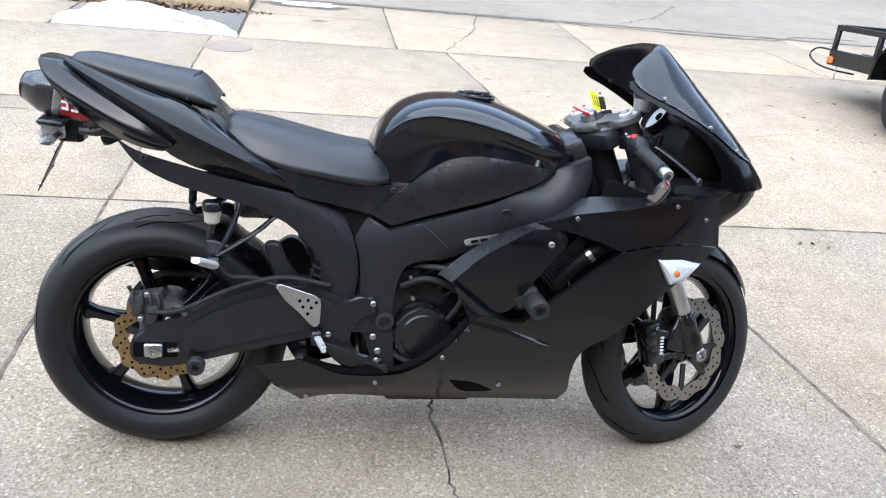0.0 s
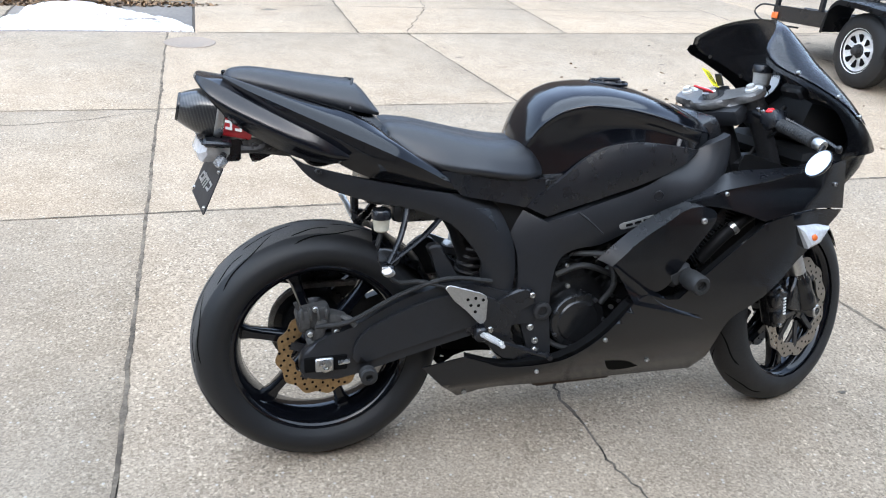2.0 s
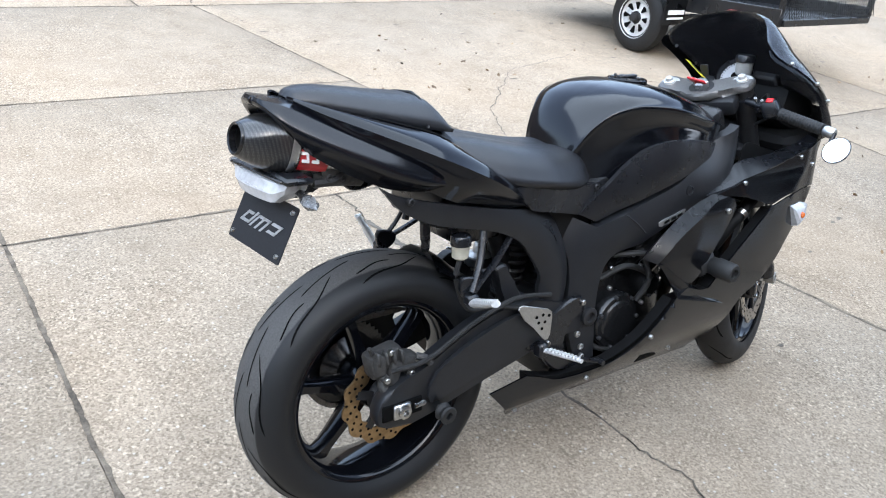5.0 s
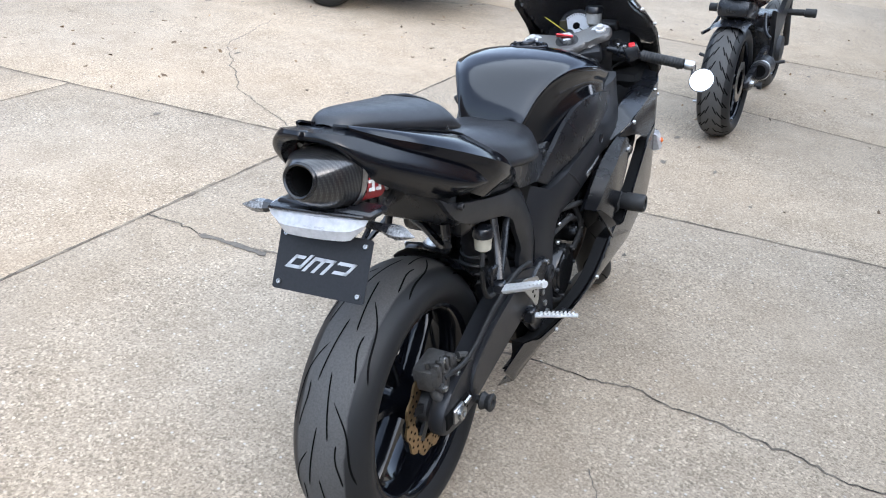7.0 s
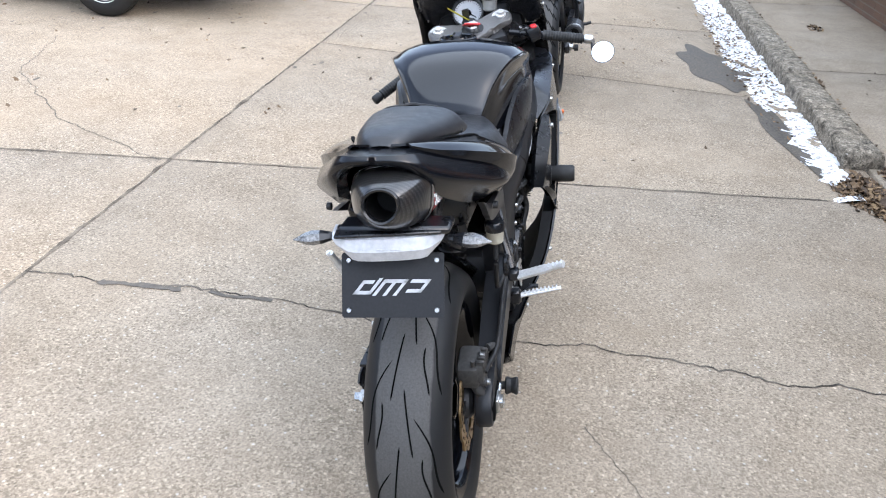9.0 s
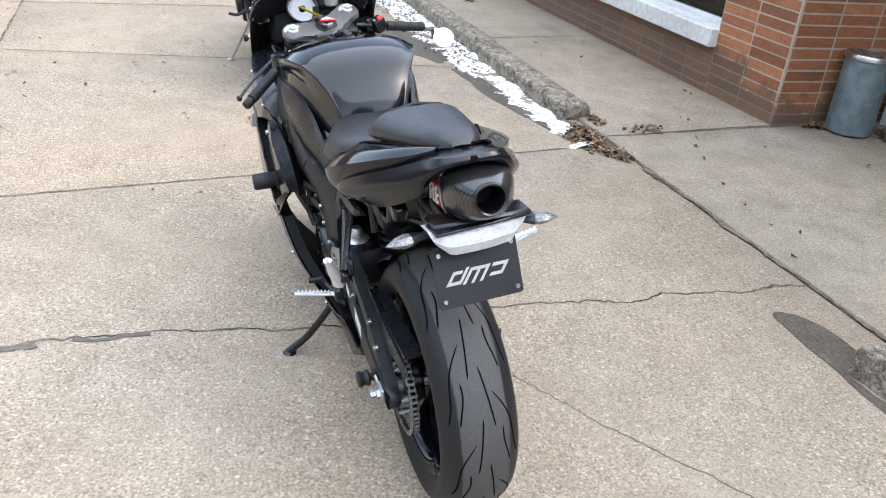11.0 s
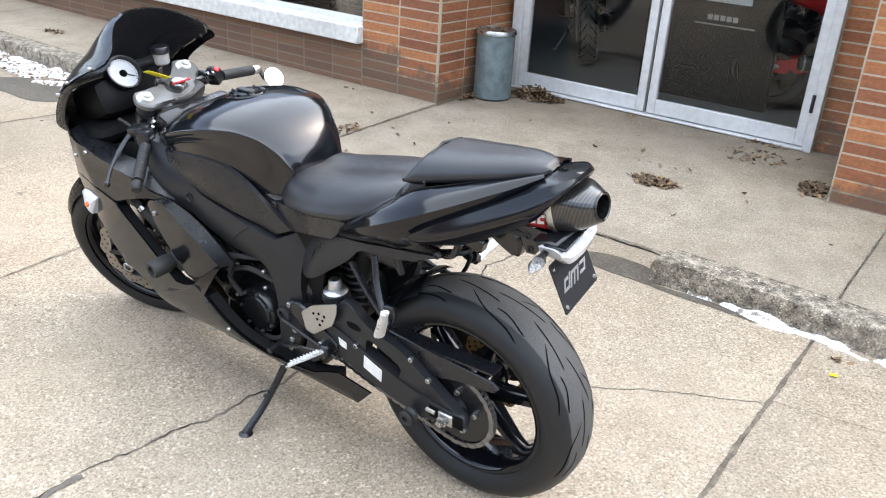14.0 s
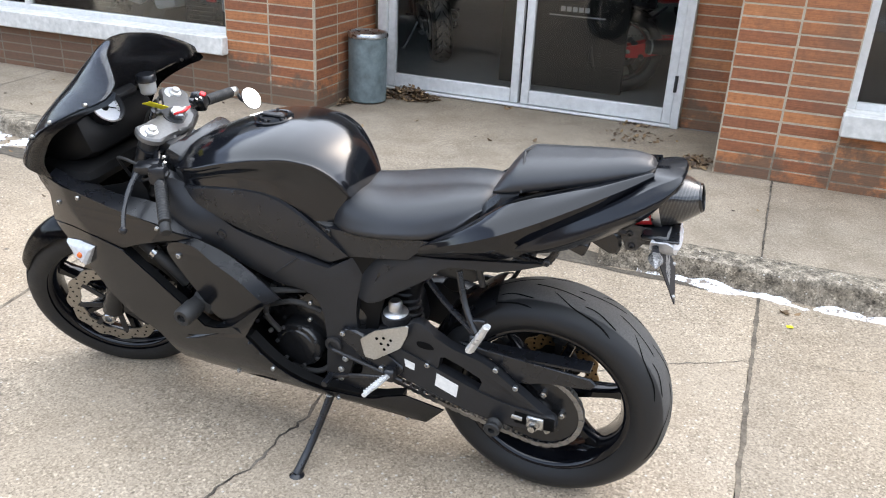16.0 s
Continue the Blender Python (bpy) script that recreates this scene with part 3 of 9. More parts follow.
SLABS = new("lot_pavement")
tagged(SLABS, "pale weathered exposed-aggregate concrete lot in slabs", "pavement", kind="structure")
J3 = lambda v: 1.94 + (1.09 - 1.94) * (v - 0.4) / 6.7
J4 = lambda v: 3.64 + 0.36 * (v - 0.6) / 2.9
for cs in (
    ((-0.895, 0.11), (J3(0.11), 0.11), (J3(3.52), 3.52), (-0.895, 3.52)),
    ((-9, 0.11), (-0.895, 0.11), (-0.895, 3.52), (-9, 3.52)),
    ((J3(0.11), 0.11), (J4(0.11), 0.11), (J4(3.52), 3.52), (J3(3.52), 3.52)),
    ((J4(0.11), 0.11), (5.6, 0.11), (5.5, 3.52), (J4(3.52), 3.52)),
    ((5.6, 0.11), (9.5, 0.11), (9.5, 3.52), (5.5, 3.52)),
    ((9.5, 0.11), (24, 0.11), (24, 3.52), (9.5, 3.52)),
    ((-0.895, 3.52), (J3(3.52), 3.52), (J3(5.03), 5.03), (-0.895, 5.03)),
    ((-9, 3.52), (-0.895, 3.52), (-0.895, 5.03), (-9, 5.03)),
    ((-0.895, 5.03), (J3(5.03), 5.03), (J3(7.12), 7.12), (-0.895, 7.12)),
    ((-9, 5.03), (-0.895, 5.03), (-0.895, 7.12), (-9, 7.12)),
    ((J3(3.52), 3.52), (5.5, 3.52), (5.6, 7.25), (J3(7.12), 7.12)),
    ((5.5, 3.52), (9.5, 3.52), (9.6, 7.3), (5.6, 7.25)),
    ((9.5, 3.52), (24, 3.52), (24, 7.4), (9.6, 7.3)),
    ((-0.68, 7.12), (0.66, 7.12), (0.66, 9.2), (-0.68, 9.2)),
    ((0.66, 7.12), (2.6, 7.16), (2.6, 9.22), (0.66, 9.2)),
    ((2.6, 7.16), (5.6, 7.25), (5.4, 9.27), (2.6, 9.22)),
    ((5.6, 7.25), (24, 7.4), (24, 9.4), (5.4, 9.27)),
):
    slab("slab", cs, LOT).parent = SLABS

tagged(slab("road", ((-30, 9.24), (24, 9.45), (24, 19), (-30, 19)), STREET, depth=0.05), "grey concrete street beyond the lot apron", "road", kind="structure")
# cracked seam of filler along the street's edge
tagged(crack("street_seam", ((-3, 9.22), (0.6, 9.22), (2.6, 9.25), (5.3, 9.3), (12, 9.38)), 0.035, SEAL, 0.004, 0.05, 3), "dark cracked seam along the street edge", "crack", kind="structure")
tagged(crack("street_seam", ((-0.4, 9.16), (1.4, 9.17), (3.2, 9.12), (4.4, 9.10), (5.2, 9.15)), 0.016, CRACK, 0.004, 0.05, 13), "dark cracked seam along the street edge", "crack", kind="structure")
tagged(crack("street_seam", ((3.9, 9.05), (4.7, 9.08), (5.25, 9.14), (5.7, 9.5), (6.6, 9.6)), 0.022, SEAL, 0.005, 0.04, 14), "strip of crack filler along the street edge", "crack", kind="structure")

# walkway in front of the shop, rising slightly to the wall
WALK = new("walkway")
tagged(WALK, "grey concrete walkway in front of the shop", "pavement", kind="structure")


def walk_z(u, v):
    return lerp(v, (-2.1, -1.06, 0.11), (0.075, 0.06, 0.014))


for a, b in ((-9, -4.2), (-4.2, -0.885), (2.08, 4.45), (4.45, 7.2), (7.2, 14)):
    slab("slab", ((a, -1.06), (b, -1.06), (b, 0.10), (a, 0.10)), WALKWAY, z=(0.06, 0.06, 0.014, 0.014), depth=0.06).parent = WALK
slab("slab", ((-0.885, -1.06), (-0.55, -1.06), (-0.55, -2.02), (2.08, -2.02), (2.08, 0.10), (-0.885, 0.10)), WALKWAY, z=(0.06, 0.06, 0.075, 0.075, 0.014, 0.014), depth=0.06).parent = WALK

# dirt that fills the joints
for sd, (path, w) in enumerate((
    (((-0.895, 0.3), (-0.895, 3.52), (-0.895, 7.1)), 0.008),
    (((-9, 3.53), (-0.895, 3.52)), 0.005),
    (((-0.895, 3.52), (J3(3.52), 3.52), (5.5, 3.52), (9.5, 3.52)), 0.0085),
    (((-5, 5.06), (-0.895, 5.03), (J3(5.03), 5.03)), 0.005),
    (((J3(0.42), 0.42), (J3(3.52), 3.52), (J3(7.12), 7.12)), 0.008),
    (((J4(0.5), 0.5), (J4(3.52), 3.52)), 0.005),
    (((5.6, 0.5), (5.5, 3.52), (5.6, 7.25)), 0.006),
    (((-0.62, 7.12), (0.66, 7.12), (2.6, 7.16), (5.6, 7.25), (12, 7.3)), 0.006),
    (((0.66, 7.12), (0.66, 9.2)), 0.008),
    (((-0.66, 8.32), (0.51, 8.36), (2.6, 8.30), (3.7, 8.25), (4.7, 8.36)), 0.006),
    (((2.6, 7.16), (2.6, 9.22)), 0.005),
)):
    tagged(crack("joint_dirt", path, w * 1.15, JOINT, 0.0015, 0.008, 40 + sd), "dirt-filled joint between concrete slabs", "crack", kind="structure")
for uj in (2.08, -0.885, 4.45, 7.2, -4.2):
    tagged(crack("joint_dirt", ((uj, 0.09), (uj, -1.05)), 0.005, CRACK, 0.002, 0.004, 60 + int(uj * 10), zf=walk_z), "dirt-filled joint in the walkway", "crack", kind="structure")

# cracks in the slabs
for nm, path, w, mt, jit, sd in (
    ("crack", ((0.41, 3.52), (0.44, 2.88), (0.42, 2.41), (0.38, 2.06), (0.41, 1.5), (0.37, 1.13), (0.36, 0.66), (0.34, 0.12)), 0.0048, CRACK, 0.034, 1),
    ("crack", ((-0.27, 1.39), (-0.55, 1.18), (-0.88, 0.99)), 0.0022, SEAL, 0.02, 2),
    ("crack", ((-0.27, 1.39), (0.0, 1.55)), 0.0014, SEAL, 0.02, 4),
    ("crack", ((-0.89, 0.97), (-1.4, 0.85), (-2.2, 0.9)), 0.0011, SEAL, 0.02, 5),
    ("crack", ((-0.9, 5.0), (-1.4, 4.8), (-2.3, 4.7)), 0.003, CRACK, 0.03, 6),
    ("crack", ((1.1, 7.2), (1.5, 8.2), (1.7, 9.2)), 0.006, CRACK, 0.03, 7),
    ("crack", ((2.9, 9.2), (3.6, 8.2), (4.6, 7.3)), 0.005, CRACK, 0.04, 8),
    ("crack", ((1.52, 3.55), (1.9, 4.3), (2.6, 5.0), (3.5, 5.3)), 0.003, SEAL, 0.03, 9),
    ("crack", ((5.5, 4.4), (5.0, 5.0), (4.6, 6.2)), 0.008, CRACK, 0.05, 10),
    ("crack", ((4.75, 8.50), (4.76, 8.0), (4.8, 7.39), (4.95, 7.14), (5.40, 7.12)), 0.007, CRACK, 0.03, 12),
    ("crack", ((3.4, 9.4), (4.2, 10.2), (4.9, 11.4)), 0.012, SEAL, 0.06, 11),
):
    tagged(crack(nm, path, w, mt, 0.002, jit, sd), "irregular hairline crack in the concrete", "crack", kind="structure")
tagged(crack("crack", ((0.41, 3.24), (0.43, 2.95)), 0.017, SEAL, 0.003, 0.02, 21), "patch of crack filler in the concrete", "crack", kind="structure")
tagged(crack("crack", ((0.44, 2.85), (0.43, 2.62)), 0.012, SEAL, 0.003, 0.02, 22), "patch of crack filler in the concrete", "crack", kind="structure")
tagged(crack("walkway_joint_dirt", ((2.02, 0.10), (1.5, 0.105), (0.65, 0.10), (-0.2, 0.105)), 0.016, JOINT, 0.008, 0.035, 31), "dirt-filled joint between walkway and lot", "crack", kind="structure")


def blob(name, c, ru, rv, material, z, seed, turn=0.0, n=40, rough=0.25, zf=None):
    bm = bmesh.new()
    vs = []
    for i in range(n):
        a = 2 * math.pi * i / n
        r = 1 + rough * noise.noise((math.cos(a) * 1.7 + seed, math.sin(a) * 1.7, seed)) * 2
        x, y = ru * r * math.cos(a), rv * r * math.sin(a)
        u, v = c[0] + x * math.cos(turn) - y * math.sin(turn), c[1] + x * math.sin(turn) + y * math.cos(turn)
        vs.append(bm.verts.new(lot(u, v, z if zf is None else zf(u, v) + z)))
    bm.faces.new(vs)
    bmesh.ops.triangulate(bm, faces=bm.faces[:])
    return part(name, bm, material)


tagged(blob("wet_stain", (-0.06, 0.36), 0.25, 0.085, WET, 0.003, 3, radians(2), rough=0.1), "dark wet stain on the concrete by the kerb", "stain", kind="structure")
tagged(blob("wet_stain", (-0.5, 0.43), 0.32, 0.022, WET, 0.0025, 8, 0), "dark wet strip along the kerb foot", "stain", kind="structure")
tagged(blob("wet_stain", (4.35, 0.62), 0.62, 0.19, WET, 0.003, 5, radians(8), 70), "damp patch beside melting snow", "stain", kind="structure")
tagged(blob("wet_stain", (2.95, 0.44), 0.62, 0.07, WET, 0.0034, 6, radians(6), 70), "damp patch beside melting snow", "stain", kind="structure")
bm = bmesh.new()
add_turned(bm, lot(-0.72, 6.75, -0.01), (0, 0, 1), ((0.0, 0.193), (0.014, 0.193), (0.016, 0.186), (0.012, 0.178), (0.013, 0.0)), 32)
tagged(part("utility_cover", bm, COVER), "round brown-grey utility cover set in concrete", "cover")


# small faint spots of dirt strewn over the lot
rnd = random.Random(31)
bm = bmesh.new()
for i in range(110):
    u, v, r = rnd.uniform(1.2, 8.0), rnd.uniform(1.2, 6.8), rnd.uniform(0.006, 0.026)
    vs = []
    for k in range(9):
        a = 2 * math.pi * k / 9
        q = r * rnd.uniform(0.45, 1.2)
        vs.append(bm.verts.new(lot(u + q * math.cos(a) * 1.5, v + q * math.sin(a) * 0.8, 0.0022)))
    bm.faces.new(vs)
bmesh.ops.triangulate(bm, faces=bm.faces[:])
tagged(part("dirt_spots", bm, SPOT), "small faint dirt spots on the concrete", "stain", kind="stuff")


# kerbs: weathered, chipped, with a rounded nose
def kerb(name, u0, u1, v0, v1, h, seed, label, square=0.0):
    """Square: how far the face towards the lot stands upright."""
    bm = bmesh.new()
    n = max(4, int(abs(u1 - u0) / 0.016))
    prof = ((v0, -0.02), (v0, h * 0.8), (v0 + (v1 - v0) * 0.12, h), (v0 + (v1 - v0) * 0.35, h * 1.02), (v0 + (v1 - v0) * 0.58, h * 1.02), (v0 + (v1 - v0) * 0.78, h * 0.93), (v0 + (v1 - v0) * 0.90, h * 0.72), (v0 + (v1 - v0) * 0.97, h * 0.38), (v1, 0.0), (v1, -0.02))
    full = (None, None, None, None, (0.86, 1.02), (0.95, 0.98), (0.985, 0.80), (0.965, 0.35))
    prof = [p if j > 7 or full[j] is None else (p[0] + square * (v0 + (v1 - v0) * full[j][0] - p[0]), p[1] + square * (h * full[j][1] - p[1])) for j, p in enumerate(prof)]
    rows = []
    for i in range(n + 1):
        u = u0 + (u1 - u0) * i / n
        endk = min(1, (i + 0.6) * 0.5, (n - i + 0.6) * 0.5)
        r = []
        for j, (v, z) in enumerate(prof):
            w = noise.noise((u * 3.1, j * 0.9, seed)) * 0.012 + noise.noise((u * 37, j * 2.3, seed)) * 0.006 + noise.noise((u * 90, j * 3.1, seed)) * 0.004
            k = 0 if z <= 0 else 1
            chip = -0.035 * max(0, noise.noise((u * 2.3, 0, seed + 5)) - 0.3) if j >= 3 else 0
            r.append(lot(u, v + w * (1 if j > 2 else 0.3), (z * (0.55 + 0.45 * endk) + w * 0.5 * k + chip * k)))
        rows.append(r)
    add_loft(bm, rows, True, True)
    return tagged(part(name, bm, KERB, sharp=70), label, "kerb", kind="structure")


kerb("kerb", -6.0, -0.20, 0.22, 0.40, 0.110, 2, "broken weathered concrete kerb block", 1.0)
kerb("kerb", 2.42, 4.0, 0.03, 0.24, 0.10, 7, "grey weathered concrete kerb along the walkway", 1.0)
kerb("kerb", 4.03, 8.2, 0.02, 0.23, 0.11, 9, "grey weathered concrete kerb along the walkway", 1.0)
kerb("kerb", 8.23, 14.0, 0.02, 0.23, 0.11, 12, "grey weathered concrete kerb along the walkway", 0.6)


# melting snow
def snow(name, path, inner, seed, thick, label):
    """Path: (u, outer v); the inner edge follows inner(u)."""
    bm = bmesh.new()
    rows = []
    us = np.arange(path[0][0], path[-1][0], 0.03)
    for u in us:
        vo = lerp(u, [p[0] for p in path], [p[1] for p in path]) + (0.4 if seed == 6 else 1.0) * (0.10 * noise.noise((u * 5, seed, 0)) + 0.05 * noise.noise((u * 21, seed, 0)))
        vi = inner(u)
        r = []
        for k in range(9):
            s = k / 8
            v = vi + (vo - vi) * s
            h = thick * (1 - s ** 3) * ((0.46 if seed == 6 else 0.30) + 1.0 * noise.noise((u * 6, v * 9, seed))) + 0.009 * noise.noise((u * 30, v * 30, seed))
            r.append(lot(u, v, max(h, -0.006) if 0 < k < 8 else -0.004 if k == 8 else h))
        rows.append(r)
    add_loft(bm, rows)
    return tagged(part(name, bm, SNOW, sharp=80), label, "snow", kind="stuff")


snow("snow_bank", ((1.93, 0.37), (2.2, 0.40), (2.44, 0.41), (3.24, 0.47), (4.0, 0.53), (4.56, 0.54), (6, 0.52), (7.42, 0.52), (9, 0.47)), lambda u: 0.19 if u > 2.45 else 0.25, 3, 0.030, "strip of dirty melting snow along the kerb")
snow("snow_bank", ((-5, 0.475), (-1.6, 0.455), (-1.2, 0.452), (-0.9, 0.455), (-0.62, 0.435), (-0.36, 0.405)), lambda u: 0.36, 6, 0.034, "thin strip of melting snow at the kerb foot")

# damp apron by the street, with a tan plinth and leftover snow
slab("slab", ((-2.18, 7.14), (-0.70, 7.14), (-0.70, 9.2), (-2.18, 9.2)), DAMP).parent = SLABS
slab("slab", ((-9, 7.14), (-2.20, 7.14), (-2.20, 9.2), (-9, 9.2)), LOT).parent = SLABS
tagged(crack("joint_dirt", ((-2.19, 7.14), (-2.19, 9.2)), 0.008, JOINT, 0.0015, 0.008, 75), "dirt-filled joint between concrete slabs", "crack", kind="structure")
bm = bmesh.new()
add_box(bm, (-3.2, 8.83, 0.035), (5.0, 0.70, 0.09), None, 0.012, 2)
bmesh.ops.transform(bm, matrix=LOT_M, verts=bm.verts)
tagged(part("plinth", bm, PLINTH), "low tan concrete plinth beside the street", "plinth", kind="structure")
bm = bmesh.new()
add_turned(bm, lot(-1.155, 8.83, 0.079), (0, 0, 1), ((0, 0.165), (0.02, 0.165), (0.03, 0.155), (0.50, 0.150), (0.52, 0.13), (0.52, 0)), 32)
tagged(part("bollard", bm, DUSTY), "round grey post standing on the tan plinth", "bollard")
bm = bmesh.new()
rows = []
for i in range(131):
    u = -2.17 + 1.48 * i / 130
    back = lerp(u, (-2.17, -2.0, -1.65, -1.25, -0.95, -0.69), (7.35, 8.30, 8.44, 7.98, 7.72, 7.30)) + 0.10 * noise.noise((u * 5, 1, 8)) + 0.05 * noise.noise((u * 16, 2, 8))
    r = []
    for j in range(33):
        k = j / 32
        v = 7.15 + (back - 7.15) * k
        slush = max(0, 1 - abs(u + 1.28) / 0.42) * max(0, 1 - abs(v - 7.56) / 0.20)
        h = 0.03 + 0.03 * noise.noise((u * 2.5, v * 4, 3)) + 0.014 * noise.noise((u * 9, v * 22, 5)) - slush * (0.085 + 0.16 * noise.noise((u * 4, v * 26, 6)))
        r.append(lot(u, v, max(-0.004, h) * min(1, 6 * k, 6 * (1 - k)) if 0 < j < 32 and 0 < i < 130 else -0.01))
    rows.append(r)
add_loft(bm, rows)
tagged(part("snow_patch", bm, SNOW, sharp=80), "ragged patch of melting snow beside the plinth", "snow", kind="stuff")
tagged(blob("wet_stain", (-0.14, 8.95), 0.42, 0.15, WET, 0.003, 16), "damp rim round a remnant of snow", "stain", kind="structure")
tagged(blob("snow_patch", (-0.12, 9.02), 0.32, 0.14, SNOW, 0.006, 15), "small remnant of snow on the apron", "snow", kind="stuff")
tagged(blob("wet_stain", (-0.02, 8.12), 0.07, 0.04, SEAL, 0.003, 17), "small dark stain on the concrete", "stain", kind="structure")

# ---- the shop front ----
FRONT, DOORV, TOPZ = -1.06, -1.92, 3.05
BL, BH = 0.305, 0.0685


def wall_box(name, u0, u1, v0, v1, z0, z1, material, label):
    bm = bmesh.new()
    add_box(bm, ((u0 + u1) / 2, (v0 + v1) / 2, (z0 + z1) / 2), (abs(u1 - u0), abs(v1 - v0), z1 - z0))
    return tagged(part(name, bm, material, m=LOT_M), label, "wall", kind="structure")


BRICKLABEL = "wall of orange-brown stacked bricks with pale mortar"
BK = 0.0015
wall_pier_left = wall_box("wall_pier_left", 2.09 + BK, 2.80, FRONT - BK, FRONT - 0.3, 0.0, TOPZ, MORTAR, BRICKLABEL)
wall_return = wall_box("wall_return", 2.09 + BK, 2.40, FRONT - 0.3, DOORV - 0.2, 0.0, TOPZ, MORTAR, BRICKLABEL)
wall_under_window = wall_box("wall_under_window", 2.80, 12.0, FRONT - BK, FRONT - 0.3, 0.0, 0.375, MORTAR, BRICKLABEL)
wall_beside_door = wall_box("wall_beside_door", -0.56, -0.245, DOORV - BK, DOORV - 0.2, 0.0, TOPZ, MORTAR, BRICKLABEL)
wall_pier_right = wall_box("wall_pier_right", -1.175, -0.55 - BK, FRONT - BK, DOORV - 0.2, 0.0, TOPZ, MORTAR, BRICKLABEL)
wall_under_right = wall_box("wall_under_right_window", -9, -1.175, FRONT - BK, FRONT - 0.3, 0.0, 0.385, MORTAR, BRICKLABEL)
wall_box("wall_above_window", 2.80, 12.0, FRONT, FRONT - 0.3, 2.5, TOPZ, PLASTER, "plain plastered wall above the shop window")
wall_box("wall_above_right_window", -9, -1.175, FRONT, FRONT - 0.3, 2.5, TOPZ, PLASTER, "plain plastered wall above the shop window")
wall_box("wall_above_door", -0.56, 2.40, DOORV, DOORV - 0.2, 2.25, TOPZ, PLASTER, "plain wall above the shop doors")
wall_box("wall_end_left", 12.0, 12.3, FRONT, -8.3, 0, TOPZ, PLASTER, "plain side wall of the shop")
wall_box("wall_end_right", -9.3, -9.0, FRONT, -8.3, 0, TOPZ, PLASTER, "plain side wall of the shop")
wall_box("wall_back", -9, 12, -8.0, -8.3, 0, TOPZ, PLASTER, "plain back wall of the showroom")
bm = bmesh.new()
add_box(bm, (1.5, (DOORV - 8.3) / 2 + 0.4, TOPZ + 0.1), (21.6, 7.2, 0.2))
tagged(part("ceiling", bm, PLASTER, m=LOT_M), "plain showroom ceiling and roof", "ceiling", kind="structure")
bm = bmesh.new()
add_box(bm, (1.5, (DOORV - 8.0) / 2, 0.035), (21, 6.1, 0.08))
add_box(bm, (7.2, (FRONT - 0.3 + DOORV) / 2, 0.035), (9.6, 0.6, 0.08))
add_box(bm, (-5.1, (FRONT - 0.3 + DOORV) / 2, 0.035), (7.8, 0.6, 0.08))
tagged(part("floor", bm, SHOPFLOOR, m=LOT_M), "dark smooth showroom floor", "floor", kind="structure")


# added unseen walls close street side and lot ends, and darken low reflections
for k, (u0, u1, v0, v1, h) in enumerate(((-45, 50, 24, 25, 6.5), (-36, -35, -9, 24, 5.5), (38, 39, -9, 24, 5.5))):
    wall_box("wall_far_%d" % (k + 1), u0, u1, v0, v1, -0.01, h, FARWALL, "plain unseen dark wall added to darken reflections")


# windows
def shop_window(name, u0, u1, zs, mullions, label):
    w = thing(name, LOT_M, label, "window", kind="structure")
    bm = bmesh.new()
    add_box(bm, ((u0 + u1) / 2, FRONT - 0.085, zs + 0.055), (abs(u1 - u0) + 0.02, 0.30, 0.125), bevel=0.008)
    part("window_sill", bm, SILL, w, "chipped white-painted window sill")
    bm = bmesh.new()
    fw = 0.05
    for uu in (u0, u1, *mullions):
        c = uu + (fw / 2 if uu == min(u0, u1) else -fw / 2 if uu == max(u0, u1) else 0)
        add_box(bm, (c, FRONT - 0.12, (zs + 0.11 + 2.5) / 2), (fw, 0.05, 2.5 - zs - 0.11), bevel=0.004)
    add_box(bm, ((u0 + u1) / 2, FRONT - 0.12, zs + 0.135), (abs(u1 - u0) - 0.1, 0.046, 0.04), bevel=0.004)
    add_box(bm, ((u0 + u1) / 2, FRONT - 0.12, 2.475), (abs(u1 - u0) - 0.1, 0.046, 0.05), bevel=0.004)
    part("window_frame", bm, DOORALU, w, "dull aluminium window frame")
    edges = sorted((u0, u1, *mullions))
    for a, b in zip(edges, edges[1:]):
        bm = bmesh.new()
        add_box(bm, ((a + b) / 2, FRONT - 0.125, (zs + 0.15 + 2.45) / 2), (b - a - 0.04, 0.006, 2.3 - zs))
        g = part("pane", bm, GLASS, w)
        g.visible_shadow = False


shop_window("window_1", 2.80, 11.9, 0.375, (4.72, 6.7, 8.7), "long shop window with white sill and dark showroom behind")
shop_window("window_2", -1.175, -8.9, 0.385, (-3.1, -5.1, -7.0), "shop window with white sill beside the brick pier")

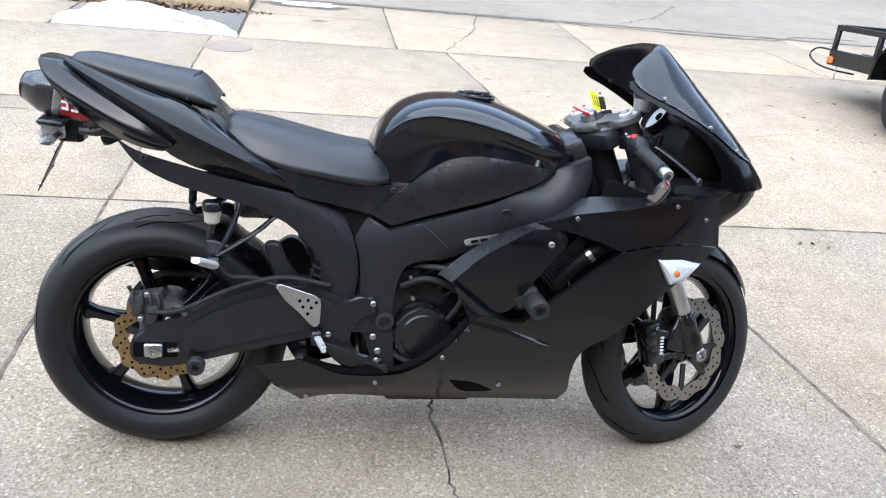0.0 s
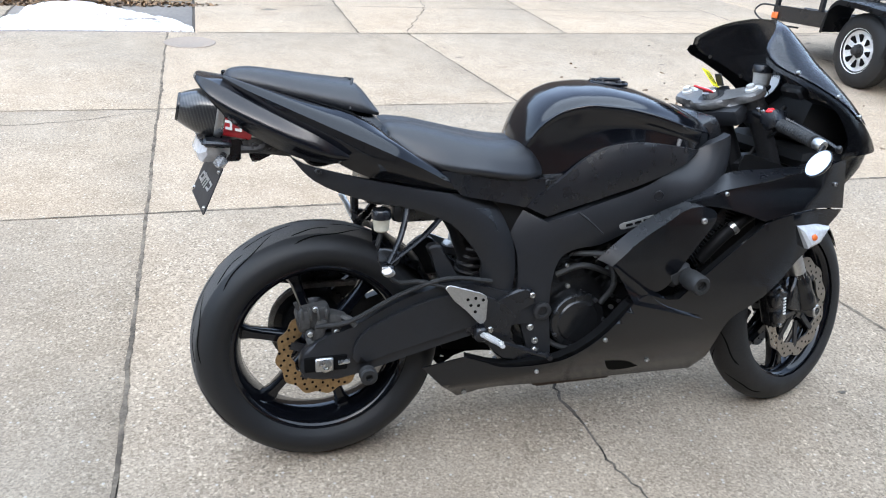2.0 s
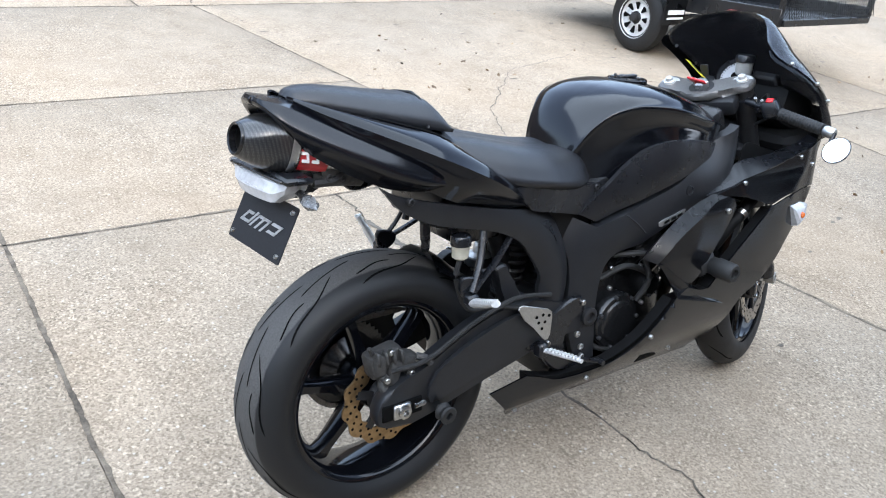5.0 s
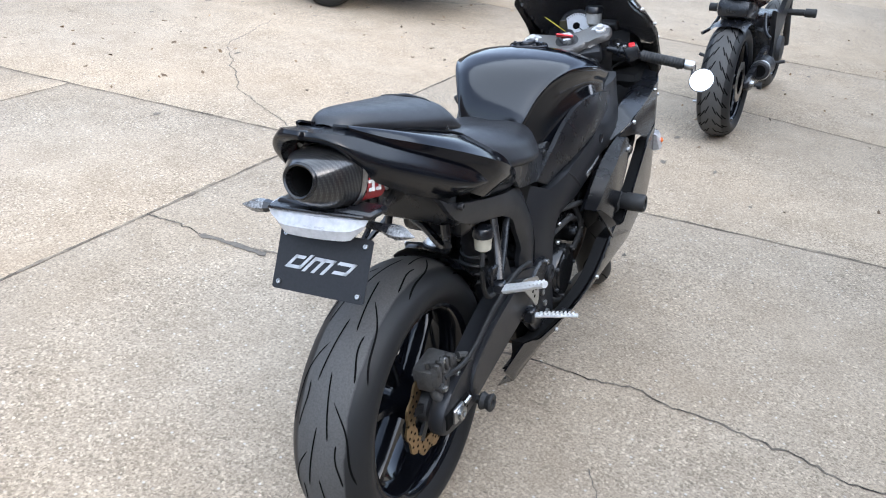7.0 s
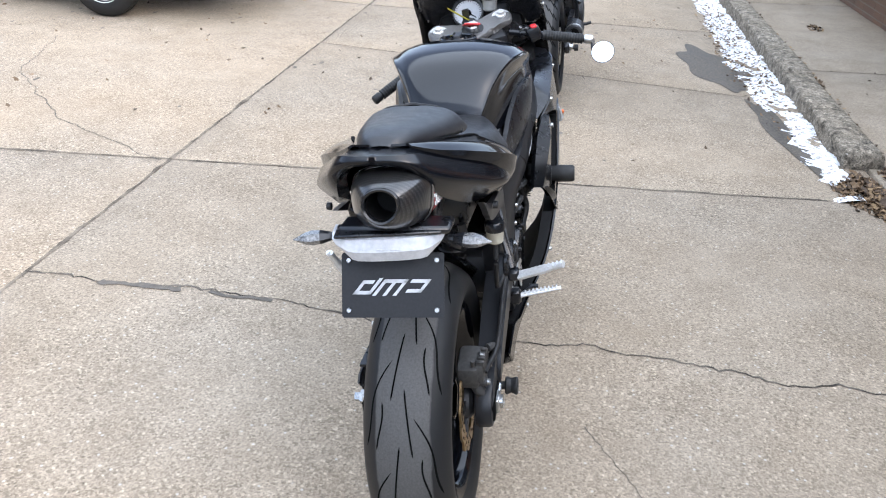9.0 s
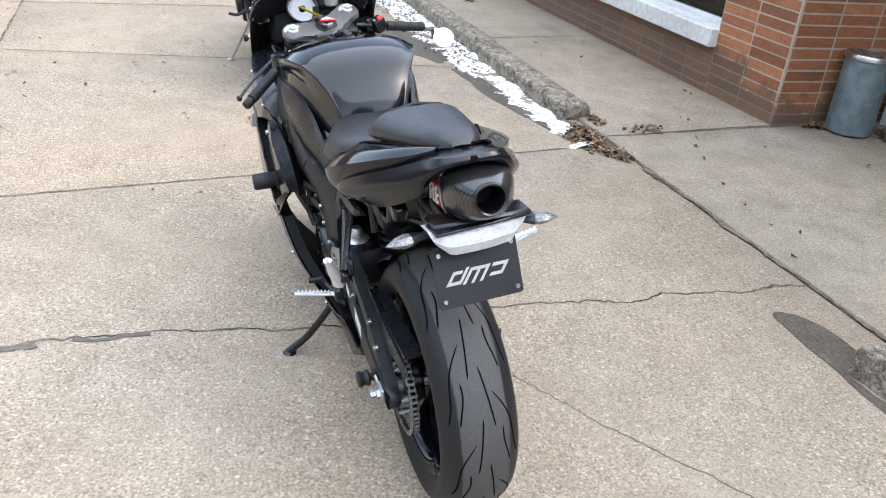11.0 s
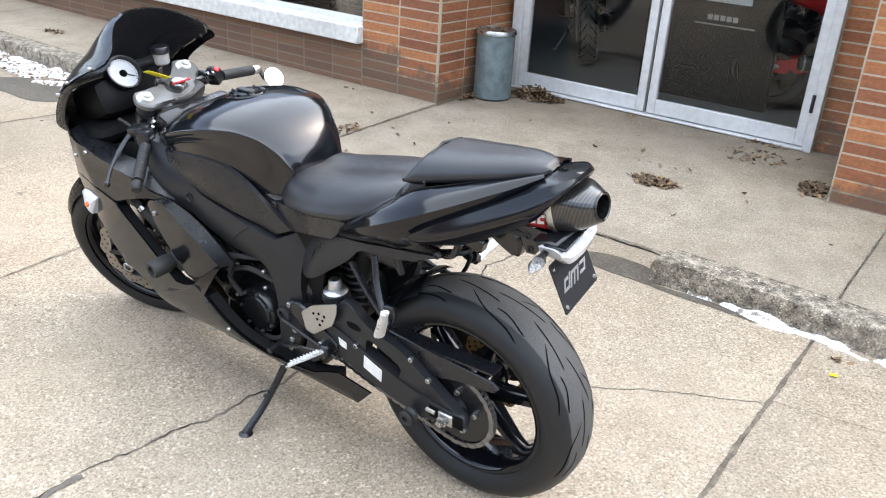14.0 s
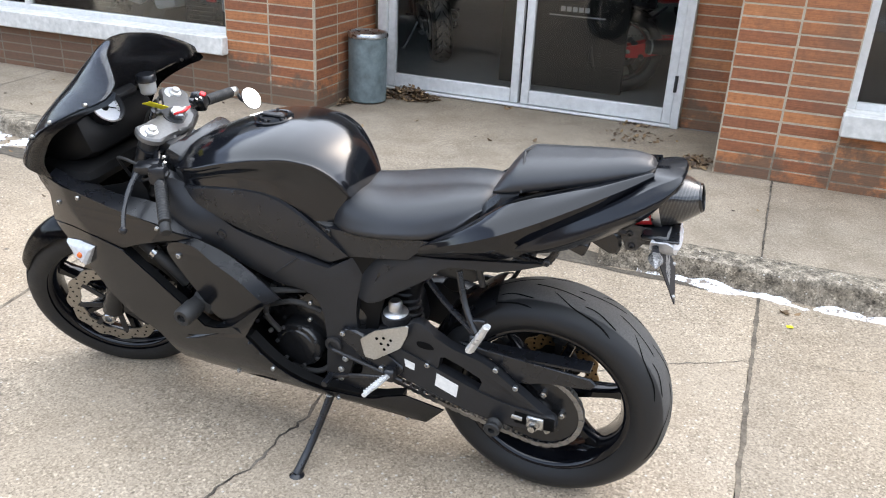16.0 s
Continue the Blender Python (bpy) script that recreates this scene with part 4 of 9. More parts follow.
# glazed double door in its aluminium frame
door = thing("door_1", LOT_M, "closed glazed aluminium double door with dirty glass", "door", kind="structure")
bm = bmesh.new()
for c, w in ((1.99, 0.075), (-0.215, 0.06)):
    add_box(bm, (c, DOORV, 1.15), (w, 0.10, 2.2), bevel=0.004)
add_box(bm, (0.9, DOORV, 2.21), (2.2, 0.10, 0.08), bevel=0.004)
add_box(bm, (0.9, DOORV, 0.082), (2.2, 0.12, 0.014), bevel=0.003)
part("door_frame", bm, DOORALU, door, "dull aluminium frame and threshold")
for a, b, lab in ((0.905, 1.95, "fixed glazed leaf"), (-0.185, 0.885, "closed glazed leaf")):
    bm = bmesh.new()
    add_box(bm, (a + 0.03, DOORV, 1.13), (0.06, 0.045, 2.07), bevel=0.004)
    add_box(bm, (b - 0.03, DOORV, 1.13), (0.06, 0.045, 2.07), bevel=0.004)
    add_box(bm, ((a + b) / 2, DOORV, 0.145), (b - a - 0.12, 0.041, 0.10), bevel=0.004)
    add_box(bm, ((a + b) / 2, DOORV, 2.12), (b - a - 0.12, 0.041, 0.09), bevel=0.004)
    leaf = part("door_leaf", bm, DOORALU, door, lab)
    bm = bmesh.new()
    add_box(bm, ((a + b) / 2, DOORV, 1.13), (b - a - 0.11, 0.006, 1.9))
    g = part("pane", bm, GLASS, leaf)
    g.visible_shadow = False
for z in (0.32, 1.1):
    bm = bmesh.new()
    add_cyl(bm, (-0.19, DOORV + 0.055, z), (-0.19, DOORV + 0.055, z + 0.11), 0.011, seg=10)
    part("hinge", bm, DARKMETAL, door)


# bricks, stacked without bond
def brick_mesh(l, h, d):
    bm = bmesh.new()
    add_box(bm, (l / 2, d / 2, h / 2), (l, d, h), bevel=0.003)
    me = bpy.data.meshes.new("brick")
    bm.to_mesh(me)
    bm.free()
    me.materials.append(BRICK)
    return me


def lay(parent, u0, v0, du, dv, length, z0, z1, cap=1.45):
    """Bricks along a wall face from (u0, v0) in the direction (du, dv); above cap they are one mesh."""
    n = max(1, round(length / BL))
    l = length / n
    me = brick_mesh(l - 0.009, BH - 0.0065, 0.06)
    ang = math.atan2(dv, du)
    rest = bmesh.new()
    zc = z0
    k = 0
    while zc + BH <= z1 + 0.004:
        for i in range(n):
            rnd = random.Random(hash((round(u0 * 100), round(v0 * 100), k, i)) & 0xffff)
            m = LOT_M @ Matrix.Translation((u0 + du * l * i + du * 0.0045, v0 + dv * l * i + dv * 0.0045, zc)) @ Matrix.Rotation(ang, 4, "Z") @ Matrix.Translation((0, rnd.uniform(-0.0015, 0.0015), 0))
            if zc < cap:
                b = new("brick", me)
                b.parent = parent
                b.matrix_local = parent.matrix_world.inverted() @ m
            else:
                t = bmesh.new()
                t.from_mesh(me)
                bmesh.ops.transform(t, matrix=m, verts=t.verts)
                tmp = bpy.data.meshes.new("tmp")
                t.to_mesh(tmp)
                t.free()
                rest.from_mesh(tmp)
                bpy.data.meshes.remove(tmp)
        zc += BH
        k += 1
    if len(rest.verts):
        o = part("upper_bricks", rest, BRICK, parent, "upper courses of orange-brown bricks")
        o["kind"] = "stuff"
    else:
        rest.free()

# ---- the motorcycle: x ahead, y to its left, z up, origin at the rear tyre's foot ----
BIKE_M = Matrix.Translation((-0.6975, 1.8024, 0.0)) @ Matrix.Rotation(radians(10.4), 4, "Z") @ Matrix.Rotation(radians(-7.6), 4, "X")
bike = thing("motorcycle", BIKE_M, "black sport motorcycle leaning on its side stand, no rider", "motorcycle")
RAKE = radians(25)
STEER = Matrix.Translation((1.085, 0, 0.93)) @ Matrix.Rotation(radians(21), 4, Vector((-math.sin(RAKE), 0, math.cos(RAKE)))) @ Matrix.Translation((-1.085, 0, -0.93))


def bolt_head(bm, p, n, r=0.007, h=0.005):
    p, n = Vector(p), Vector(n).normalized()
    add_turned(bm, p - n * h, n, ((0, r), (h * 1.7, r), (h * 2, r * 0.8), (h * 2, r * 0.5), (h * 1.2, r * 0.45), (h * 1.2, 0)), 10)


def bolts(parent, places, n, r=0.007, material=None, name="bolt"):
    for p in places:
        bm = bmesh.new()
        bolt_head(bm, p, n, r)
        part(name, bm, material or STEEL, parent)


# wheels
def tyre_bm(c, R, w, rim):
    k = w / 0.09
    prof = ((0.0, R), (0.02 * k, R - 0.0012), (0.042 * k, R - 0.0065), (0.062 * k, R - 0.0165), (0.078 * k, R - 0.030), (0.0875 * k, R - 0.045), (0.0905 * k, R - 0.056), (0.088 * k, R - 0.068), (0.082 * k, R - 0.080), (0.074 * k, rim + 0.008), (0.069 * k, rim + 0.001), (0.060 * k, rim - 0.004))
    full = [(-y, r) for y, r in prof[::-1]] + list(prof[1:])
    bm = bmesh.new()
    seg = 72
    rows = [[(c[0] + r * math.cos(a), c[1] + y, c[2] + r * math.sin(a)) for y, r in full] for a in (2 * math.pi * i / seg for i in range(seg))]
    add_loft(bm, rows + [rows[0]], False)
    bmesh.ops.remove_doubles(bm, verts=bm.verts, dist=1e-5)
    return bm


def tyre_r(y, R, k):
    return lerp(abs(y) / k, (0, 0.02, 0.042, 0.062, 0.078, 0.0875, 0.0905), (R, R - 0.0012, R - 0.0065, R - 0.0165, R - 0.030, R - 0.045, R - 0.056))


def grooves_bm(c, R, w, count, spec, wide=0.0018):
    """Tread grooves: spec is a list of (phase, angle length, lateral start, lateral end, bend)."""
    k = w / 0.09
    bm = bmesh.new()
    for i in range(count):
        for ph, ln, y0, y1, bend in spec:
            rows = []
            for j in range(15):
                s = j / 14
                a = 2 * math.pi * (i + ph) / count + ln * s
                y = (y0 + (y1 - y0) * s + bend * math.sin(math.pi * s) + 0.4 * bend * math.sin(2 * math.pi * s)) * k
                ww = wide * (1.0 if 0 < j < 14 else 0.2)
                row = []
                for e in (-1, 1):
                    yy = y + e * ww
                    r = tyre_r(yy, R, k) + 0.0007
                    row.append((c[0] + r * math.cos(a), c[1] + yy, c[2] + r * math.sin(a)))
                rows.append(row)
            add_loft(bm, rows)
    return bm


def rim_bm(c, rim, w, inner=0.025):
    k = w / 0.09
    prof = ((-0.066 * k, rim + 0.004), (-0.071 * k, rim + 0.006), (-0.073 * k, rim), (-0.069 * k, rim - 0.008), (-0.058 * k, rim - 0.014), (-0.03 * k, rim - inner), (0.03 * k, rim - inner), (0.058 * k, rim - 0.014), (0.069 * k, rim - 0.008), (0.073 * k, rim), (0.071 * k, rim + 0.006), (0.066 * k, rim + 0.004), (0.03 * k, rim - 0.010), (-0.03 * k, rim - 0.010))
    bm = bmesh.new()
    seg = 64
    rows = [[(c[0] + r * math.cos(a), c[1] + y, c[2] + r * math.sin(a)) for y, r in prof] for a in (2 * math.pi * i / seg for i in range(seg))]
    add_loft(bm, rows + [rows[0]], True, False)
    bmesh.ops.remove_doubles(bm, verts=bm.verts, dist=1e-5)
    return bm


def spoke_bm(c, a, r0, r1, w0, w1, t0, t1):
    bm = bmesh.new()
    rows = []
    d, s = Vector((math.cos(a), 0, math.sin(a))), Vector((-math.sin(a), 0, math.cos(a)))
    for i in range(7):
        q = i / 6
        r = r0 + (r1 - r0) * q
        w = w0 + (w1 - w0) * q + 0.012 * max(0, q - 0.8) * 5
        t = t0 + (t1 - t0) * q
        o = Vector(c) + d * r
        rows.append([o + s * (w * x) + Vector((0, t * y, 0)) for x, y in ((-1, -0.55), (-0.6, -1), (0.6, -1), (1, -0.55), (1, 0.55), (0.6, 1), (-0.6, 1), (-1, 0.55))])
    add_loft(bm, rows, True, True)
    return bm


def petal_disc_bm(c, y, R, r_in, thick, waves, holes_n, carrier=None):
    """A wave brake disc with drilled holes."""
    bm = bmesh.new()
    n = waves * 8
    ring_o, ring_m, ring_i = [], [], []
    rr = lambda a: R + 0.0045 * math.sin(waves * a)
    ri = lambda a: r_in + 0.003 * math.sin(waves * a + 1)
    rows = []
    for i in range(n):
        a = 2 * math.pi * i / n
        rows.append([(c[0] + r * math.cos(a), c[1] + y + t, c[2] + r * math.sin(a)) for r, t in ((rr(a), -thick), (rr(a), thick), (ri(a), thick), (ri(a), -thick))])
    add_loft(bm, rows + [rows[0]], True, False)
    bmesh.ops.remove_doubles(bm, verts=bm.verts, dist=1e-5)
    return bm


def disc_holes_bm(c, y, R, r_in, thick, n, r=0.0035):
    bm = bmesh.new()
    for i in range(n):
        a = 2 * math.pi * i / n
        for q, ph in ((0.25, 0.0), (0.55, 0.4), (0.82, 0.75)):
            rad = r_in + (R - r_in) * q
            aa = a + ph * 2 * math.pi / n
            p = (c[0] + rad * math.cos(aa), c[1] + y, c[2] + rad * math.sin(aa))
            add_cyl(bm, (p[0], p[1] - thick - 0.0006, p[2]), (p[0], p[1] + thick + 0.0006, p[2]), r, seg=8)
    return bm


def wheel(parent, name, c, R, w, rim, spokes, phase, groove_spec, count, m=None, groove=0.0018):
    rimo = part(name, rim_bm(c, rim, w), GLOSS, parent, "gloss black cast wheel", m=m)
    part("tyre", tyre_bm(c, R, w, rim), RUBBER if m is not None else WORN, rimo, "worn black road tyre", m=m, sharp=60)
    part("tread_groove", grooves_bm(c, R, w, count, groove_spec, groove), GROOVE, rimo, m=m)
    for i in range(spokes):
        part("spoke", spoke_bm(c, phase + 2 * math.pi * i / spokes, 0.035, rim - 0.02, 0.017, 0.011, 0.030, 0.020), GLOSS, rimo, m=m)
    bm = bmesh.new()
    add_turned(bm, (c[0], c[1] - 0.06, c[2]), (0, 1, 0), ((0, 0.03), (0.005, 0.045), (0.02, 0.05), (0.10, 0.05), (0.115, 0.045), (0.12, 0.03)), 28)
    part("hub", bm, GLOSS, rimo, m=m)
    return rimo


REAR_GROOVES = ((0.0, 0.42, 0.004, 0.022, 0.0), (0.5, 0.42, -0.004, -0.022, 0.0), (0.25, 0.55, 0.024, 0.074, 0.012), (0.75, 0.55, -0.024, -0.074, -0.012), (0.62, 0.30, 0.040, 0.052, -0.004), (0.12, 0.30, -0.040, -0.052, 0.004))
RC, FC = Vector((0, 0, 0.318)), Vector((1.420, 0, 0.286))
rear = wheel(bike, "rear_wheel", RC, 0.319, 0.0895, 0.222, 6, radians(48), REAR_GROOVES, 9)
front = wheel(bike, "front_wheel", FC, 0.301, 0.060, 0.222, 6, radians(30), ((0.0, 0.5, 0.006, 0.07, 0.014), (0.5, 0.5, -0.006, -0.07, -0.014)), 11, m=STEER)

# brakes
def disc(parent, c, y, R, r_in, material, m=None, label=""):
    d = part("brake_disc", petal_disc_bm(c, y, R, r_in, 0.0025, 12, 24), material, parent, label, m=m, sharp=30)
    part("drilled_hole", disc_holes_bm(c, y, R, r_in, 0.0025, 20), GROOVE, d, m=m)
    return d


disc(rear, RC, -0.083, 0.113, 0.075, GOLD, label="rust-tinted wave brake disc")
for yy in (-0.068, 0.068):
    d = disc(front, FC, yy, 0.152, 0.112, DISC, STEER, "steel wave brake disc")
    for i in range(8):
        bm = bmesh.new()
        a = 2 * math.pi * i / 8
        add_box(bm, (FC[0] + 0.082 * math.cos(a), yy, FC[2] + 0.082 * math.sin(a)), (0.075, 0.006, 0.016), Matrix.Rotation(-a, 3, "Y"))
        part("carrier_arm", bm, DARKMETAL, d, m=STEER)
bm = bmesh.new()
for i in range(5):
    a = 2 * math.pi * i / 5 + 0.3
    add_box(bm, (RC[0] + 0.058 * math.cos(a), -0.082, RC[2] + 0.058 * math.sin(a)), (0.05, 0.008, 0.02), Matrix.Rotation(-a, 3, "Y"))
add_turned(bm, (0, -0.10, RC[2]), (0, 1, 0), ((0, 0.03), (0.008, 0.04), (0.03, 0.045)), 24)
part("disc_carrier", bm, DARKMETAL, rear)

bm = bmesh.new()
add_box(bm, (-0.022, -0.098, 0.424), (0.085, 0.05, 0.06), Matrix.Rotation(radians(-10), 3, "Y"), 0.012, 2)
add_box(bm, (0.032, -0.105, 0.412), (0.05, 0.045, 0.045), Matrix.Rotation(radians(20), 3, "Y"), 0.010, 2)
add_box(bm, (-0.045, -0.118, 0.428), (0.028, 0.03, 0.05), None, 0.008, 2)
add_box(bm, (-0.01, -0.122, 0.40), (0.03, 0.022, 0.06), Matrix.Rotation(radians(15), 3, "Y"), 0.007, 2)
add_cyl(bm, (0.03, -0.135, 0.395), (0.03, -0.085, 0.395), 0.012)
add_cyl(bm, (-0.035, -0.137, 0.395), (-0.035, -0.09, 0.395), 0.010)
add_tube(bm, ((-0.02, -0.1, 0.40), (-0.03, -0.12, 0.36), (0.0, -0.125, 0.33)), 0.014)
for k in range(4):
    add_box(bm, (-0.052 + 0.02 * k, -0.126, 0.446 - 0.002 * k), (0.008, 0.02, 0.034), Matrix.Rotation(radians(-8), 3, "Y"), 0.003)
add_cyl(bm, (-0.058, -0.11, 0.452), (-0.066, -0.112, 0.470), 0.005, seg=8)
add_tube(bm, ((0.045, -0.13, 0.43), (0.062, -0.14, 0.425), (0.075, -0.145, 0.41)), 0.009, 8)
rcal = part("rear_caliper", bm, DUSTY, bike, "dusty grey rear brake caliper")
bolts(rcal, ((0.030, -0.136, 0.395), (-0.035, -0.138, 0.395), (0.05, -0.128, 0.42), (-0.02, -0.128, 0.455)), (0, -1, 0), 0.007, STEEL)
for s in (-1, 1):
    bm = bmesh.new()
    add_box(bm, (1.268, s * 0.086, 0.325), (0.055, 0.055, 0.125), Matrix.Rotation(radians(-14), 3, "Y"), 0.012, 2)
    add_box(bm, (1.25, s * 0.105, 0.345), (0.035, 0.03, 0.04), Matrix.Rotation(radians(-14), 3, "Y"), 0.008, 2)
    add_box(bm, (1.262, s * 0.105, 0.295), (0.035, 0.03, 0.04), Matrix.Rotation(radians(-14), 3, "Y"), 0.008, 2)
    add_box(bm, (1.32, s * 0.095, 0.345), (0.09, 0.02, 0.03), Matrix.Rotation(radians(12), 3, "Y"), 0.006)
    add_box(bm, (1.325, s * 0.095, 0.285), (0.10, 0.02, 0.025), Matrix.Rotation(radians(-8), 3, "Y"), 0.006)
    cal = part("front_caliper", bm, ENGINE, bike, "black radial front brake caliper", m=STEER)
    bm = bmesh.new()
    for k in range(6):
        add_box(bm, (1.288, s * 0.1145, 0.300 + k * 0.009), (0.012, 0.002, 0.005))
    part("lettering_bar", bm, WHITE, cal, m=STEER)
    bolts(cal, [STEER @ Vector((1.262, s * 0.118, z)) for z in (0.27, 0.375)], (0, s, 0), 0.006)

# forks, axle, fender
def fork_line(z):
    return 1.117 + (0.94 - z) * math.tan(RAKE)


for s in (-1, 1):
    y = s * 0.103
    bm = bmesh.new()
    add_cyl(bm, (fork_line(0.93), y, 0.93), (fork_line(0.60), y, 0.60), 0.0265, 0.0275, 24)
    add_cyl(bm, (fork_line(0.60), y, 0.60), (fork_line(0.56), y, 0.56), 0.029, 0.029, 24)
    leg = part("fork_leg", bm, DARKMETAL, bike, "grey upside-down fork leg", m=STEER)
    bm = bmesh.new()
    add_cyl(bm, (fork_line(0.57), y, 0.57), (fork_line(0.38), y, 0.38), 0.0235, seg=24)
    part("fork_slider", bm, ALU, leg, "bright steel fork slider", m=STEER)
    bm = bmesh.new()
    add_tube(bm, ((fork_line(0.41), y, 0.41), (fork_line(0.36), y, 0.36), (fork_line(0.31), y, 0.30)), (0.024, 0.030, 0.034), 14)
    add_box(bm, (fork_line(0.345) - 0.035, y, 0.345), (0.07, 0.022, 0.10), Matrix.Rotation(radians(20), 3, "Y"), 0.006)
    part("fork_foot", bm, ENGINE, leg, m=STEER)
    bm = bmesh.new()
    add_turned(bm, (FC[0], s * 0.112, FC[2]), (0, s, 0), ((0, 0.02), (0.022, 0.02), (0.025, 0.017), (0.025, 0.011), (0.012, 0.010), (0.012, 0)), 18)
    part("axle_end", bm, STEEL, leg, m=STEER)
    bm = bmesh.new()
    add_turned(bm, (fork_line(0.925), y, 0.925), (-math.sin(RAKE), 0, math.cos(RAKE)), ((0, 0.029), (0.014, 0.031), (0.018, 0.029), (0.018, 0.017), (0.024, 0.016), (0.026, 0.011), (0.034, 0.010), (0.034, 0)), 20)
    part("fork_cap", bm, CAPS, leg, "silver fork cap", m=STEER)
bm = bmesh.new()
add_cyl(bm, (FC[0], -0.11, FC[2]), (FC[0], 0.11, FC[2]), 0.014)
part("front_axle", bm, STEEL, bike, m=STEER)
bm = bmesh.new()
rows = []
for i in range(22):
    a = radians(28 + i * 6.2)
    r = 0.318 + 0.012 * math.sin(math.pi * i / 21)
    w = 0.068 * (0.55 + 0.45 * math.sin(math.pi * (0.12 + 0.76 * i / 21)))
    rows.append([(FC[0] + (r - 0.035 * (abs(y) ** 2.4)) * math.cos(a), y * w, FC[2] + (r - 0.05 * (abs(y) ** 2.4)) * math.sin(a)) for y in (-1, -0.85, -0.6, -0.3, 0, 0.3, 0.6, 0.85, 1)])
add_loft(bm, rows)
bmesh.ops.solidify(bm, geom=bm.faces[:], thickness=0.004)
part("front_fender", bm, GLOSS, bike, "gloss black front fender", m=STEER)

# swing arm, built as two arms and a bridge
def arm(s):
    bm = bmesh.new()
    o = outline(((-0.055, 0.345), (0.0, 0.385), (0.06, 0.405), (0.195, 0.470), (0.331, 0.500), (0.45, 0.470), (0.575, 0.440, 1), (0.575, 0.375, 1), (0.45, 0.370), (0.33, 0.345), (0.196, 0.312), (0.03, 0.272), (-0.055, 0.285)) if s < 0 else
                ((-0.050, 0.338), (0.0, 0.345), (0.06, 0.350), (0.141, 0.366), (0.27, 0.410), (0.36, 0.442), (0.45, 0.458), (0.575, 0.440, 1), (0.575, 0.375, 1), (0.45, 0.372), (0.33, 0.340), (0.223, 0.306), (0.112, 0.284), (0.03, 0.287), (-0.050, 0.298)))
    add_prism(bm, o, s * (0.105 if s < 0 else 0.117), s * (0.147 if s < 0 else 0.149), 0.010, seg=2)
    if s > 0:
        # raised brace, open above the beam
        o = outline(((-0.044, 0.330), (0.005, 0.366), (0.05, 0.400), (0.129, 0.456), (0.18, 0.472), (0.227, 0.484), (0.27, 0.507), (0.307, 0.537), (0.340, 0.530), (0.372, 0.485), (0.41, 0.455), (0.40, 0.438, 1), (0.30, 0.410, 1), (0.262, 0.402, 1), (0.256, 0.444), (0.245, 0.450), (0.20, 0.434), (0.148, 0.410), (0.142, 0.398), (0.155, 0.362, 1), (0.05, 0.340, 1), (-0.02, 0.325)))
        add_prism(bm, o, 0.116, 0.1455, 0.007, seg=2)
    a = part("swing_arm", bm, MATTE, bike, "black box-section swing arm")
    bm = bmesh.new()
    add_box(bm, (0.0, s * 0.147, 0.318), (0.105, 0.008, 0.040), None, 0.003)
    part("axle_slot", bm, GROOVE, a)
    if s < 0:
        bm = bmesh.new()
        add_panel(bm, outline(((0.085, 0.385), (0.19, 0.443), (0.32, 0.476), (0.43, 0.452), (0.43, 0.405), (0.31, 0.368), (0.19, 0.338), (0.075, 0.312))), lambda x, z: -0.152 - 0.05 * (z - 0.3), 0.012, 0.02, 0.006)
        part("arm_pad", bm, MATTE, a)
    bm = bmesh.new()
    add_box(bm, (-0.004, s * 0.153, 0.318), (0.044, 0.010, 0.036), None, 0.003)
    part("axle_block", bm, ALU, a)
    bm = bmesh.new()
    add_turned(bm, (-0.002, s * 0.155, 0.318), (0, s, 0), ((0, 0.016), (0.010, 0.016), (0.012, 0.012), (0.012, 0.008), (0.004, 0.007), (0.004, 0)) if s < 0 else ((0, 0.017), (0.012, 0.017), (0.013, 0.011), (0.026, 0.010), (0.027, 0)), 6 if s > 0 else 18)
    part("axle_nut", bm, STEEL, a)
    bm = bmesh.new()
    add_cyl(bm, (0.03, s * 0.151, 0.318), (0.058, s * 0.151, 0.320), 0.006, seg=8)
    part("adjuster_bolt", bm, STEEL, a)
    bm = bmesh.new()
    add_cyl(bm, (0.10, s * 0.14, 0.288), (0.10, s * 0.165, 0.288), 0.010)
    add_turned(bm, (0.10, s * 0.160, 0.288), (0, s, 0), ((0, 0.019), (0.004, 0.022), (0.014, 0.017), (0.026, 0.022), (0.030, 0.019), (0.030, 0.009), (0.02, 0.008), (0.02, 0)), 20)
    part("stand_spool", bm, GRIP, a, "black rubber axle slider")
    return a


arm_r, arm_l = arm(-1), arm(1)
bm = bmesh.new()
add_box(bm, (0.44, 0, 0.42), (0.10, 0.23, 0.11), Matrix.Rotation(radians(10), 3, "Y"), 0.02, 2)
part("swing_arm_bridge", bm, MATTE, bike)
bm = bmesh.new()
add_prism(bm, outline(((0.204, 0.372, 1), (0.264, 0.395, 1), (0.270, 0.354, 1), (0.210, 0.331, 1))), 0.1492, 0.1502)
part("sticker", bm, WHITE, arm_l, "blank white sticker")
bm = bmesh.new()
add_prism(bm, outline(((0.325, 0.408, 1), (0.355, 0.416, 1), (0.352, 0.392, 1), (0.328, 0.386, 1))), 0.1492, 0.1502)
part("sticker", bm, WHITE, arm_l, "torn white sticker")
bm = bmesh.new()
add_prism(bm, outline(((0.318, 0.480), (0.288, 0.482), (0.272, 0.468), (0.292, 0.462), (0.316, 0.466))), 0.1448, 0.1468)
part("arm_recess", bm, GROOVE, arm_l)

